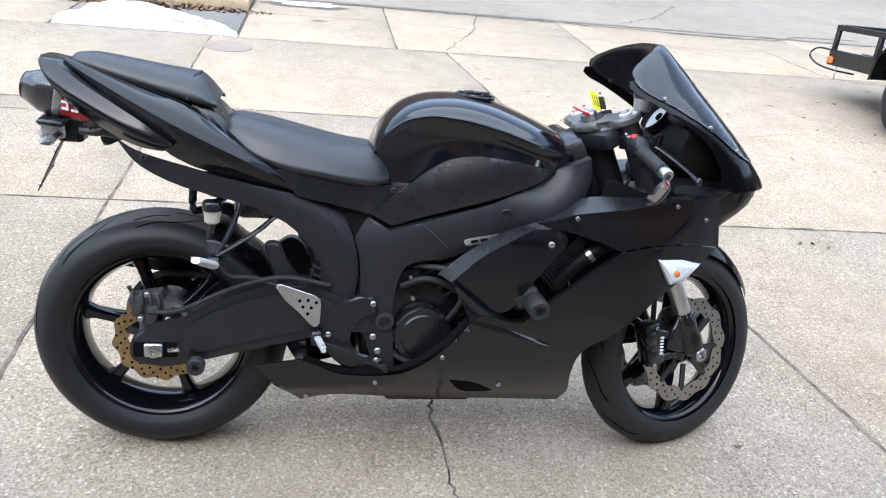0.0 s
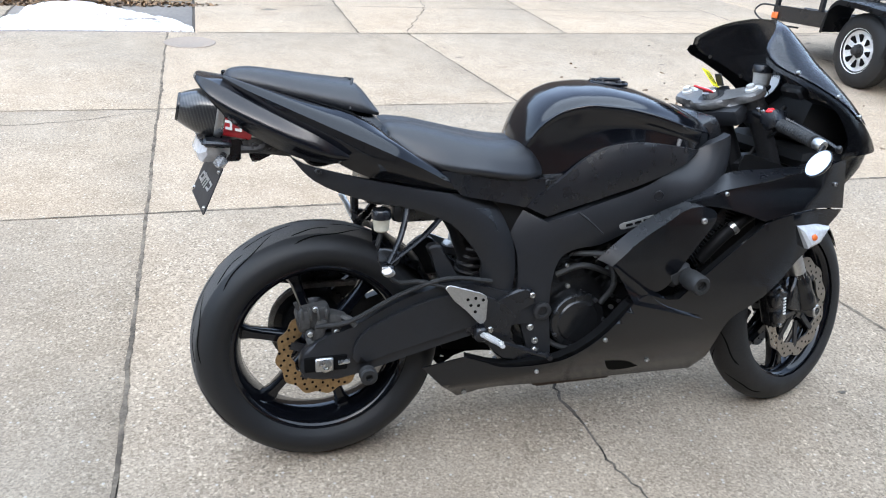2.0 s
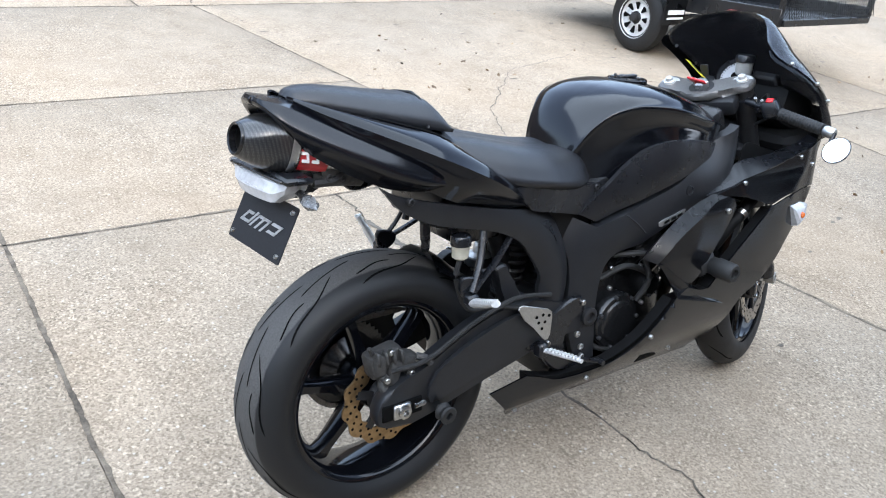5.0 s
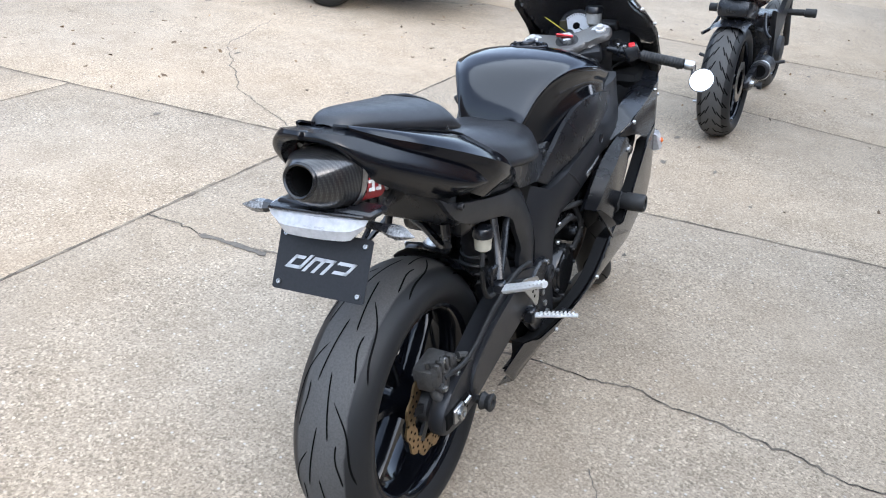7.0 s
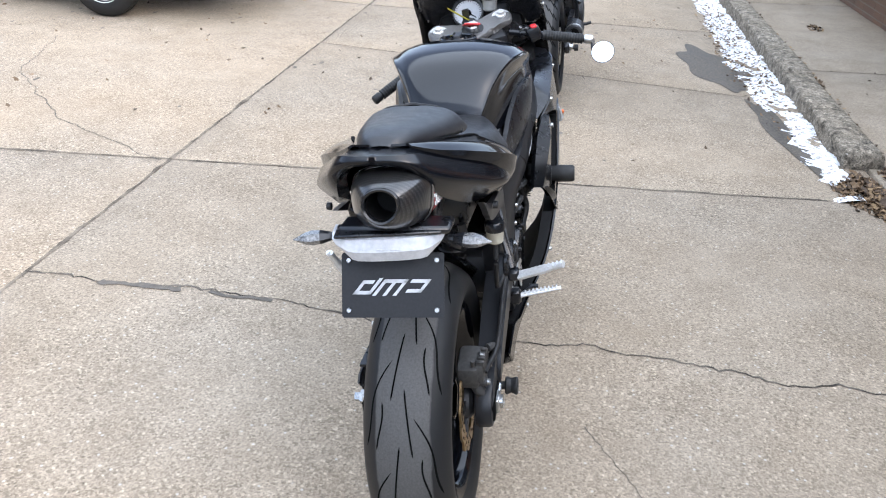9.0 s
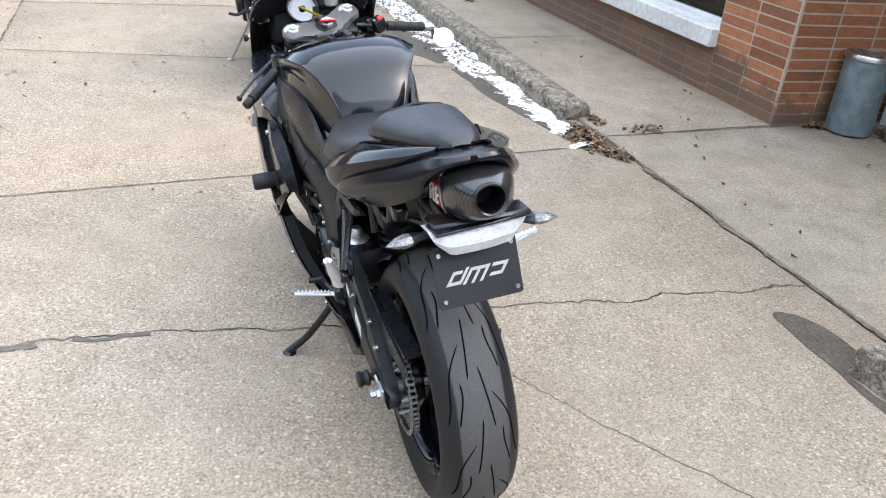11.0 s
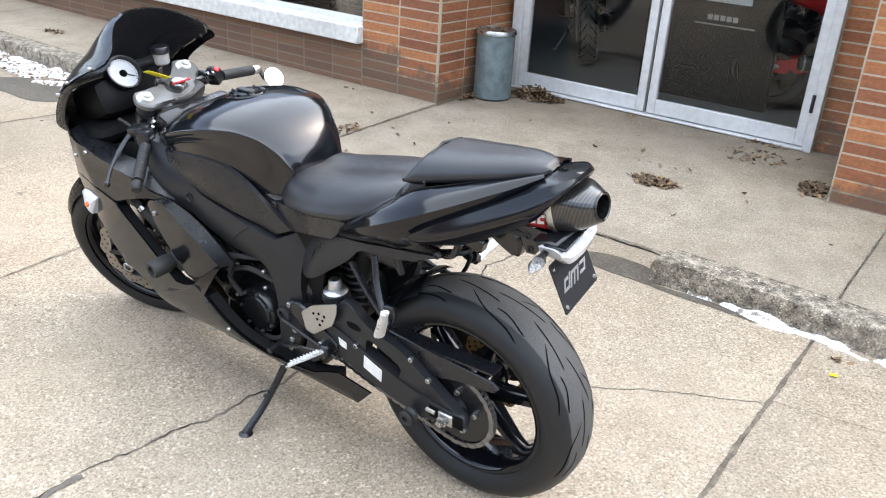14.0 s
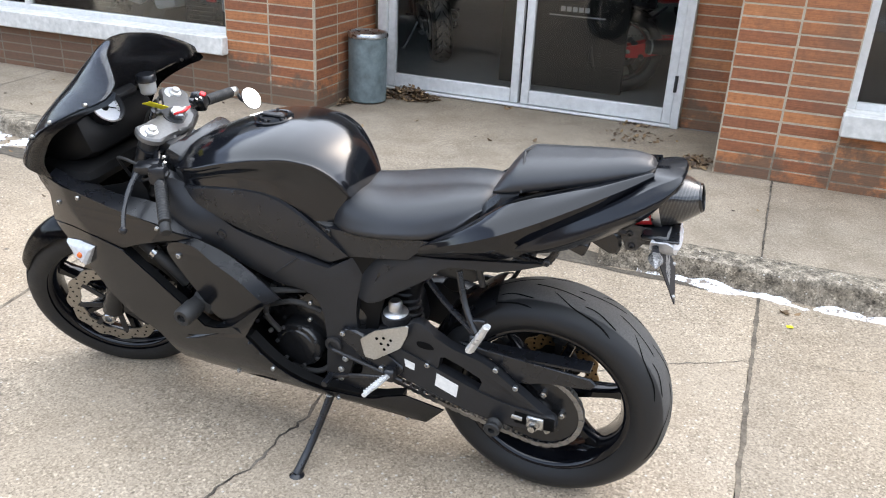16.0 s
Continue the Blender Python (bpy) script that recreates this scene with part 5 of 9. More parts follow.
# chain, sprocket, chain guard
bm = bmesh.new()
n = 43 * 2
ring = []
for i in range(n):
    a = 2 * math.pi * i / n
    ring.append((RC[0] + (0.112 if i % 2 else 0.104) * math.cos(a), RC[2] + (0.112 if i % 2 else 0.104) * math.sin(a)))
add_prism(bm, ring, 0.098, 0.104)
sp = part("rear_sprocket", bm, ENGINE, rear, "black rear sprocket")
for i in range(5):
    bm = bmesh.new()
    a = 2 * math.pi * i / 5 + 0.5
    add_turned(bm, (RC[0] + 0.062 * math.cos(a), 0.103, RC[2] + 0.062 * math.sin(a)), (0, 1, 0), ((0, 0.009), (0.010, 0.009), (0.011, 0.005), (0.016, 0.005), (0.016, 0)), 6)
    part("sprocket_nut", bm, STEEL, sp)
bm = bmesh.new()
add_turned(bm, (0, 0.06, RC[2]), (0, 1, 0), ((0, 0.05), (0.02, 0.075), (0.024, 0.082), (0.03, 0.04), (0.085, 0.03)), 24)
part("cush_drive", bm, ENGINE, rear)


def chain_points():
    pts = []
    c1, r1, c2, r2 = Vector((0, 0.318)), 0.112, Vector((0.565, 0.385)), 0.040
    for i in range(60):
        a = radians(82 + 200 * i / 59)
        pts.append((c1[0] + r1 * math.cos(a), c1[1] + r1 * math.sin(a)))
    a0, a1 = pts[-1], (c2[0] + 0.005, c2[1] - r2)
    for i in range(1, 40):
        pts.append((a0[0] + (a1[0] - a0[0]) * i / 40, a0[1] + (a1[1] - a0[1]) * i / 40 - 0.012 * math.sin(math.pi * i / 40)))
    for i in range(16):
        a = radians(-90 + 190 * i / 15)
        pts.append((c2[0] + r2 * math.cos(a), c2[1] + r2 * math.sin(a)))
    b0, b1 = pts[-1], pts[0]
    for i in range(1, 40):
        pts.append((b0[0] + (b1[0] - b0[0]) * i / 40, b0[1] + (b1[1] - b0[1]) * i / 40))
    return pts


bm = bmesh.new()
cp = np.array(chain_points())
cp = np.vstack([cp, cp[:1]])
ds = np.concatenate([[0], np.cumsum(np.linalg.norm(np.diff(cp, axis=0), axis=1))])
links = 112
for i in range(links):
    s0, s1 = ds[-1] * i / links, ds[-1] * (i + 1) / links
    a = np.array((np.interp(s0, ds, cp[:, 0]), np.interp(s0, ds, cp[:, 1])))
    b = np.array((np.interp(s1, ds, cp[:, 0]), np.interp(s1, ds, cp[:, 1])))
    c, d = (a + b) / 2, b - a
    rot = Matrix.Rotation(-math.atan2(d[1], d[0]), 3, "Y")
    off = 0.0085 if i % 2 else 0.0062
    for e in (-1, 1):
        add_box(bm, (c[0], 0.101 + e * off, c[1]), (np.linalg.norm(d) * 1.35, 0.0016, 0.013), rot)
    add_cyl(bm, (a[0], 0.101 - 0.009, a[1]), (a[0], 0.101 + 0.009, a[1]), 0.0045, seg=6)
part("chain", bm, CHAIN, bike, "oily drive chain")
bm = bmesh.new()
add_prism(bm, outline(((0.215, 0.492, 1), (0.04, 0.480, 1), (-0.126, 0.472, 1), (-0.142, 0.458, 1), (-0.128, 0.440, 1), (-0.02, 0.428), (0.040, 0.408, 1), (0.058, 0.408, 1), (0.085, 0.440, 1), (0.125, 0.466, 1))), 0.116, 0.124, 0.003)
add_box(bm, (0.045, 0.098, 0.480), (0.335, 0.042, 0.006), Matrix.Rotation(radians(3.3), 3, "Y"))
cg = part("chain_guard", bm, SATIN, bike, "black plastic chain guard")
bolts(cg, ((0.290, 0.150, 0.415), (0.106, 0.146, 0.450), (0.053, 0.146, 0.408)), (0, 1, 0), 0.0075)

# rear hugger
bm = bmesh.new()
rows = []
for i in range(16):
    a = radians(12 + i * 3.6)
    r = 0.334 + 0.004 * math.sin(i)
    w = 0.098 * (0.7 + 0.3 * math.sin(math.pi * min(1, (16 - i) / 10)))
    rows.append([(r * math.cos(a) * (1 - 0.05 * abs(y) ** 3), y * w, RC[2] + r * math.sin(a) * (1 - 0.10 * abs(y) ** 3)) for y in (-1, -0.8, -0.5, 0, 0.5, 0.8, 1)])
add_loft(bm, rows)
bmesh.ops.solidify(bm, geom=bm.faces[:], thickness=0.004)
part("rear_hugger", bm, SATIN, bike, "black plastic rear hugger")

# main frame and engine
def frame_y(x, z):
    return smooth(x, (0.43, 0.55, 0.634, 0.72, 0.8, 0.9, 0.98, 1.04, 1.06), (0.128, 0.145, 0.170, 0.183, 0.190, 0.190, 0.184, 0.160, 0.140)) - 0.02 * max(0, (0.45 - z)) - 0.03 * max(0, z - 0.75)


FRAME_O = outline(((0.434, 0.706, 1), (0.562, 0.645, 1), (0.637, 0.675), (0.706, 0.701), (0.800, 0.734), (0.860, 0.762), (0.910, 0.793), (0.977, 0.830), (1.043, 0.857, 1), (1.052, 0.820), (1.044, 0.775), (1.012, 0.715, 1), (0.948, 0.675), (0.85, 0.655), (0.76, 0.615), (0.70, 0.585), (0.64, 0.575), (0.597, 0.545), (0.580, 0.445), (0.592, 0.285, 1), (0.541, 0.268, 1), (0.500, 0.412), (0.492, 0.565)))
KNEE_O = outline(((0.511, 0.683, 1), (0.555, 0.722), (0.596, 0.757), (0.645, 0.802), (0.694, 0.833), (0.747, 0.846), (0.80, 0.847), (0.88, 0.836), (0.957, 0.819, 1), (0.926, 0.801), (0.840, 0.761), (0.704, 0.713), (0.565, 0.657, 1)))
SEATCOVER_O = outline(((0.270, 0.790, 1), (0.377, 0.780), (0.470, 0.760), (0.545, 0.752), (0.60, 0.757, 1), (0.559, 0.720), (0.508, 0.682, 1), (0.421, 0.706), (0.335, 0.726, 1)))
SUB_O = outline(((-0.070, 0.838, 1), (-0.014, 0.811), (0.165, 0.764), (0.352, 0.722), (0.432, 0.700, 1), (0.472, 0.62), (0.490, 0.533), (0.478, 0.455), (0.455, 0.430), (0.426, 0.434), (0.398, 0.503), (0.396, 0.548), (0.362, 0.600), (0.310, 0.655), (0.218, 0.700), (0.074, 0.736), (-0.020, 0.782)))

SUB_LEFT_O = outline(((-0.020, 0.800, 1), (0.165, 0.766), (0.352, 0.726), (0.428, 0.706, 1), (0.475, 0.650), (0.500, 0.560, 1), (0.44, 0.568), (0.375, 0.612), (0.285, 0.682), (0.225, 0.735), (0.10, 0.752)))


SUB_MID = spline(((-0.12, 0.85), (0.0, 0.800), (0.12, 0.758), (0.25, 0.718), (0.36, 0.662), (0.425, 0.585), (0.445, 0.51), (0.45, 0.40)), 12)


def sub_y(x, z):
    """A rounded boomerang: highest along its middle line."""
    d = float(np.min(np.hypot(SUB_MID[:, 0] - x, SUB_MID[:, 1] - z)))
    return smooth(x, (-0.1, 0.0, 0.2, 0.43, 0.5), (0.150, 0.166, 0.164, 0.146, 0.146)) - 0.05 * max(0, (0.55 - z)) - 7.0 * d * d


FRAME_MID = spline(((1.062, 0.86), (1.040, 0.79), (0.990, 0.735), (0.93, 0.708), (0.85, 0.700), (0.72, 0.655), (0.60, 0.620), (0.548, 0.545), (0.545, 0.44), (0.566, 0.24)), 12)
KNEE_MID = spline(((0.48, 0.66), (0.58, 0.705), (0.70, 0.765), (0.82, 0.802), (1.0, 0.825)), 12)


def off(mid, x, z):
    return float(np.min(np.hypot(mid[:, 0] - x, mid[:, 1] - z)))


def frame_skin(x, z):
    """The spar's rounded face."""
    return frame_y(x, z) + lerp(x, (0.85, 0.95), (0.004, 0.016)) - lerp(x, (0.80, 0.95), (3.2, 6.5)) * off(FRAME_MID, x, z) ** 2


def seat_y(x, z):
    return smooth(x, (0.27, 0.4, 0.5, 0.6), (0.158, 0.148, 0.130, 0.122))


def knee_y(x, z):
    return smooth(x, (0.5, 0.6, 0.70, 0.80, 0.90, 0.96), (0.128, 0.150, 0.182, 0.198, 0.194, 0.166)) - 0.03 * max(0, z - 0.76) - 2.6 * off(KNEE_MID, x, z) ** 2


def side_panels(s):
    bm = bmesh.new()
    add_panel(bm, FRAME_O, lambda x, z: s * frame_skin(x, z), 0.03, 0.012, 0.005)
    fr = part("frame_spar", bm, MATTE, bike, "matte black aluminium frame spar")
    bolts(fr, ((0.446, s * (frame_skin(0.446, 0.688) + 0.001), 0.688),), (0, s, 0), 0.011, ALU)
    bolts(fr, [(x, s * frame_skin(x, z), z) for x, z in ((0.535, 0.360), (0.549, 0.322), (0.530, 0.448))], (0, s, 0), 0.009, ALU)
    bm = bmesh.new()
    add_turned(bm, (0.562, s * 0.146, 0.407), (0, s, 0), ((0, 0.024), (0.012, 0.024), (0.014, 0.020), (0.014, 0.014), (0.005, 0.013), (0.005, 0)), 20)
    part("pivot_bolt", bm, DARKMETAL, fr)
    bm = bmesh.new()
    add_turned(bm, (0.84, s * (frame_skin(0.84, 0.712) - 0.002), 0.712), (0, s, 0), ((0, 0.014), (0.004, 0.014), (0.005, 0.012), (0.002, 0.011), (0.002, 0)), 18)
    part("frame_plug", bm, SATIN, fr)
    bm = bmesh.new()
    add_tube(bm, [(x, s * (frame_skin(x, z) + 0.0005), z) for x, z in ((0.635, 0.673), (0.665, 0.650), (0.700, 0.618))], 0.0028, 6)
    part("frame_seam", bm, MATTE, fr)
    bm = bmesh.new()
    add_panel(bm, KNEE_O, lambda x, z: s * knee_y(x, z), 0.012, 0.012, 0.005)
    part("knee_panel", bm, DOT, bike, "textured black tank side panel")
    bm = bmesh.new()
    add_panel(bm, SEATCOVER_O, lambda x, z: s * seat_y(x, z), 0.02)
    sc = part("seat_side_cover", bm, SATIN, bike, "satin black side cover")
    bolts(sc, ((0.565, s * 0.125, 0.743),), (0, s, 0), 0.008, DARKMETAL)
    bm = bmesh.new()
    add_panel(bm, SUB_O if s < 0 else SUB_LEFT_O, lambda x, z: s * sub_y(x, z), 0.012, 0.011)
    sb = part("subframe_cover", bm, MATTE, bike, "matte black subframe cover")
    bm = bmesh.new()
    add_panel(bm, outline(((0.375, 0.690, 1), (0.415, 0.683, 1), (0.436, 0.625, 1), (0.418, 0.655))), lambda x, z: s * (sub_y(x, z) + 0.0015), 0.004, edge=0)
    part("cover_recess", bm, SATIN, sb)


both(side_panels)
# added dark backing that hides see-through gaps between spar and cover
for s in (-1, 1):
    bm = bmesh.new()
    add_panel(bm, outline(((0.36, 0.715, 1), (0.62, 0.665, 1), (0.60, 0.56), (0.585, 0.29, 1), (0.52, 0.29, 1), (0.455, 0.42, 1), (0.42, 0.58))), lambda x, z: s * 0.112, 0.01, edge=0)
    part("frame_backing", bm, VOID, bike)
bm = bmesh.new()
add_panel(bm, outline(((0.742, 0.633, 1), (0.748, 0.645), (0.83, 0.662), (0.838, 0.655), (0.832, 0.646), (0.755, 0.628))), lambda x, z: -(frame_skin(x, z) + 0.002), 0.003, edge=0)
badge = part("badge", bm, GREYPRINT, bike, "small silver badge with dark marks")
bm = bmesh.new()
for k in range(3):
    add_box(bm, (0.765 + k * 0.024, -frame_skin(0.79, 0.65) - 0.0035, 0.641 + k * 0.005), (0.018, 0.002, 0.006), Matrix.Rotation(radians(-11), 3, "Y"))
part("badge_mark", bm, GROOVE, badge)

bm = bmesh.new()
add_box(bm, (0.68, 0, 0.42), (0.40, 0.24, 0.26), Matrix.Rotation(radians(-8), 3, "Y"), 0.03, 2)
add_box(bm, (0.80, 0, 0.58), (0.22, 0.27, 0.22), Matrix.Rotation(radians(-30), 3, "Y"), 0.02, 2)
add_box(bm, (0.70, 0, 0.26), (0.42, 0.20, 0.12), None, 0.03, 2)
add_box(bm, (0.76, 0, 0.72), (0.42, 0.26, 0.18), Matrix.Rotation(radians(-15), 3, "Y"), 0.03, 2)
add_box(bm, (1.03, 0, 0.79), (0.10, 0.25, 0.20), Matrix.Rotation(-RAKE, 3, "Y"), 0.02, 2)
eng = part("engine", bm, ENGINE, bike, "black enamelled engine block")
bm = bmesh.new()
add_box(bm, (0.32, 0, 0.72), (0.42, 0.20, 0.10), Matrix.Rotation(radians(8), 3, "Y"), 0.02, 2)
part("airbox", bm, SATIN, eng)
for k in range(6):
    bm = bmesh.new()
    add_box(bm, (0.80 - 0.02 * k, 0, 0.50 + 0.018 * k), (0.16, 0.285, 0.006), Matrix.Rotation(radians(-30), 3, "Y"))
    part("cooling_fin", bm, ENGINE, eng)
for s, x, z, r in ((-1, 0.662, 0.372, 0.078), (1, 0.67, 0.38, 0.070), (-1, 0.78, 0.45, 0.035), (1, 0.80, 0.47, 0.045)):
    bm = bmesh.new()
    add_turned(bm, (x, s * 0.11, z), (0, s, 0), ((0, r), (0.045, r), (0.052, r * 0.93), (0.052, r * 0.75), (0.056, r * 0.7), (0.058, r * 0.35), (0.055, 0)), 30)
    part("engine_cover", bm, ENGINE, eng)
    bolts(eng, [(x + (r - 0.006) * math.cos(a), s * 0.163, z + (r - 0.006) * math.sin(a)) for a in (2 * math.pi * i / 7 for i in range(7))], (0, s, 0), 0.0055, DARKMETAL)
for s in (-1, 1):
    for p in (((0.60, 0.14, 0.50), (0.66, 0.165, 0.53), (0.74, 0.16, 0.50), (0.80, 0.13, 0.46)), ((0.62, 0.12, 0.55), (0.70, 0.17, 0.56), (0.78, 0.17, 0.54)), ((0.73, 0.15, 0.56), (0.75, 0.175, 0.48), (0.72, 0.165, 0.42)), ((0.57, 0.13, 0.33), (0.62, 0.155, 0.30), (0.70, 0.15, 0.30))):
        bm = bmesh.new()
        add_tube(bm, [(x, s * y, z) for x, y, z in p], 0.008, 8)
        part("hose", bm, GRIP, eng)
    bolts(eng, [(0.62, s * 0.155, 0.53), (0.70, s * 0.155, 0.55), (0.74, s * 0.15, 0.51), (0.63, s * 0.15, 0.47), (0.76, s * 0.152, 0.40)], (0, s, 0), 0.006)
bm = bmesh.new()
for k in range(4):
    add_tube(bm, ((0.95, -0.10 + 0.066 * k, 0.52), (1.02, -0.10 + 0.066 * k, 0.42), (0.98, -0.08 + 0.05 * k, 0.28), (0.85, -0.05 + 0.033 * k, 0.215), (0.70, 0.0, 0.205)), 0.019, 10)
part("exhaust_header", bm, RUST, eng, "rust-tinted exhaust header pipes")
bm = bmesh.new()
add_box(bm, (0.70, -0.01, 0.165), (0.24, 0.15, 0.045), None, 0.015, 2)
part("exhaust_collector", bm, RUST, eng, "rusty exhaust collector under the belly")
bm = bmesh.new()
add_box(bm, (1.0, 0, 0.56), (0.05, 0.36, 0.30), Matrix.Rotation(radians(-14), 3, "Y"), 0.008)
rad = part("radiator", bm, ENGINE, bike, "black finned radiator")
bm = bmesh.new()
for k in range(46):
    z = 0.425 + 0.006 * k
    add_box(bm, (1.028 - (z - 0.56) * 0.25 * -1 - 0.0, 0, z), (0.004, 0.35, 0.002))
    add_box(bm, (0.972 + (z - 0.56) * 0.25, 0, z), (0.004, 0.35, 0.002))
part("radiator_fins", bm, DARKMETAL, rad)

# rear shock, linkage, under-tail
bm = bmesh.new()
add_cyl(bm, (0.43, 0.0, 0.62), (0.40, 0.0, 0.40), 0.022)
coil = []
for i in range(120):
    a = i * 0.42
    coil.append((0.43 - 0.03 * i / 119 + 0.034 * math.cos(a), 0.034 * math.sin(a), 0.60 - 0.17 * i / 119))
add_tube(bm, coil, 0.006, 6, 1)
part("rear_shock", bm, DARKMETAL, bike, "rear shock absorber with coil spring")
bm = bmesh.new()
add_turned(bm, (0.398, 0.10, 0.495), (0, 0, 1), ((0, 0.034), (0.004, 0.038), (0.024, 0.038), (0.028, 0.030), (0.028, 0.016), (0.058, 0.015), (0.060, 0)), 20)
part("shock_reservoir", bm, DARKMETAL, bike, "shock adjuster with bright collar")
bm = bmesh.new()
add_turned(bm, (0.398, 0.10, 0.522), (0, 0, 1), ((0, 0.034), (0.006, 0.030), (0.010, 0.020), (0.030, 0.018), (0.036, 0.014), (0.036, 0)), 20)
part("adjuster_cap", bm, ALU, bike)
bm = bmesh.new()
add_box(bm, (0.22, 0, 0.785), (0.36, 0.20, 0.05), Matrix.Rotation(radians(12), 3, "Y"), 0.02, 2)
add_box(bm, (0.25, 0, 0.70), (0.14, 0.16, 0.12), None, 0.02, 2)
add_box(bm, (-0.03, 0, 0.865), (0.22, 0.15, 0.035), Matrix.Rotation(radians(14), 3, "Y"), 0.012, 2)
part("under_tray", bm, SATIN, bike, "black plastic under tray and battery box")
bm = bmesh.new()
add_turned(bm, (0.137, -0.150, 0.648), (0, 0, 1), ((0, 0.010), (0.006, 0.018), (0.030, 0.020), (0.034, 0.022)), 18)
rs = part("brake_fluid_bottle", bm, CREAM, bike, "cream rear brake fluid bottle")
bm = bmesh.new()
add_turned(bm, (0.137, -0.150, 0.682), (0, 0, 1), ((0, 0.023), (0.018, 0.023), (0.022, 0.020), (0.022, 0)), 18)
part("bottle_cap", bm, SATIN, rs)
bm = bmesh.new()
add_tube(bm, ((0.137, -0.15, 0.65), (0.13, -0.15, 0.60), (0.17, -0.145, 0.52), (0.24, -0.155, 0.515), (0.35, -0.155, 0.48)), 0.006, 8)
add_tube(bm, ((-0.02, -0.13, 0.41), (0.06, -0.15, 0.425), (0.18, -0.155, 0.485), (0.30, -0.158, 0.52), (0.42, -0.15, 0.50)), 0.006, 8)
part("brake_hose", bm, GRIP, bike, "black rear brake hose")
bm = bmesh.new()
add_tube(bm, ((0.19, 0.05, 0.74), (0.165, 0.055, 0.70), (0.15, 0.0, 0.675), (0.09, -0.085, 0.66), (0.085, -0.085, 0.72)), 0.010, 8)
part("tie_down_loop", bm, SATIN, bike, "black tie-down loop under the tail")

# tank
def half_rows(stations, prof):
    """Cross-sections mirrored to both sides: stations of x, prof(x) giving (y, z) from the middle outward."""
    rows = []
    for x in stations:
        h = spline(prof(x), 4)
        rows.append([(x, -y, z) for y, z in h[::-1]] + [(x, y, z) for y, z in h[1:]])
    return rows


TX = (0.500, 0.520, 0.553, 0.600, 0.660, 0.720, 0.800, 0.880, 0.950, 1.000, 1.036)


def tank_prof(x):
    zt = smooth(x, TX, (0.812, 0.868, 0.917, 0.950, 0.968, 0.973, 0.964, 0.940, 0.912, 0.888, 0.850))
    w = smooth(x, TX, (0.070, 0.092, 0.113, 0.139, 0.163, 0.179, 0.190, 0.190, 0.172, 0.142, 0.095))
    zc = smooth(x, TX, (0.786, 0.836, 0.886, 0.921, 0.934, 0.930, 0.914, 0.889, 0.866, 0.852, 0.832))
    wb = smooth(x, TX, (0.068, 0.086, 0.102, 0.124, 0.150, 0.170, 0.184, 0.183, 0.164, 0.134, 0.085))
    sc = smooth(x, TX, (0.0, 0.002, 0.005, 0.009, 0.012, 0.013, 0.012, 0.009, 0.005, 0.0, 0.0))
    zb = smooth(x, TX, (0.760, 0.745, 0.738, 0.752, 0.800, 0.830, 0.838, 0.826, 0.810, 0.802, 0.800))
    d = zt - zc
    return ((0, zt), (w * 0.30, zt - d * 0.05), (w * 0.58, zt - d * 0.20), (w * 0.80, zt - d * 0.46), (w * 0.945, zt - d * 0.80), (w * 0.992, zc + 0.004), (w - 0.001, zc - 0.004), (w - 0.005, zc - 0.016), ((w + wb) / 2 - sc, zc * 0.55 + zb * 0.45), (wb - sc * 0.5, zb + 0.018), (wb - 0.004, zb), (wb - 0.018, zb - 0.025))


tx = [p[0] for p in spline([(x, 0) for x in TX], 5)]
bm = bmesh.new()
add_loft(bm, half_rows(tx, tank_prof))
bm.verts.ensure_lookup_table()
nrow = len(half_rows(tx[:1], tank_prof)[0])
for r in (0, len(tx) - 1):
    bm.faces.new([bm.verts[r * nrow + i] for i in range(nrow)])
tank = part("fuel_tank", bm, TANK, bike, "black painted fuel tank with soft creases", sharp=55)
bm = bmesh.new()
capn = Vector((0.05, 0, 1))
add_turned(bm, (0.771, 0, 0.965), capn, ((0, 0.052), (0.006, 0.052), (0.009, 0.049), (0.008, 0.044), (0.005, 0.043), (0.005, 0.036), (0.010, 0.034), (0.011, 0.0)), 32)
cap = part("filler_cap", bm, GLOSS, tank, "round black fuel filler cap")
bm = bmesh.new()
add_box(bm, (0.771, 0, 0.978), (0.062, 0.018, 0.006), None, 0.002)
add_turned(bm, (0.755, 0.0, 0.978), (0, 0, 1), ((0, 0.012), (0.004, 0.011), (0.004, 0)), 16)
part("cap_flap", bm, DARKMETAL, cap)
bolts(cap, [(0.771 + 0.040 * math.cos(a), 0.040 * math.sin(a), 0.974) for a in (0.4, 1.6, 2.7, 3.9, 5.0)], (0, 0, 1), 0.004, DARKMETAL)

# seats
SX = (0.150, 0.18, 0.23, 0.30, 0.38, 0.46, 0.52, 0.555)


def seat_prof(x):
    zt = smooth(x, SX, (0.878, 0.890, 0.885, 0.870, 0.851, 0.837, 0.832, 0.812))
    w = smooth(x, SX, (0.080, 0.112, 0.140, 0.159, 0.163, 0.149, 0.130, 0.108))
    zb = smooth(x, SX, (0.868, 0.850, 0.812, 0.792, 0.780, 0.764, 0.756, 0.758))
    d = zt - zb
    return ((0, zt - 0.004), (w * 0.35, zt - 0.001), (w * 0.66, zt - d * 0.10), (w * 0.85, zt - d * 0.36), (w * 0.96, zt - d * 0.72), (w, zb + 0.008), (w * 0.985, zb - 0.002), (w * 0.9, zb - 0.012))


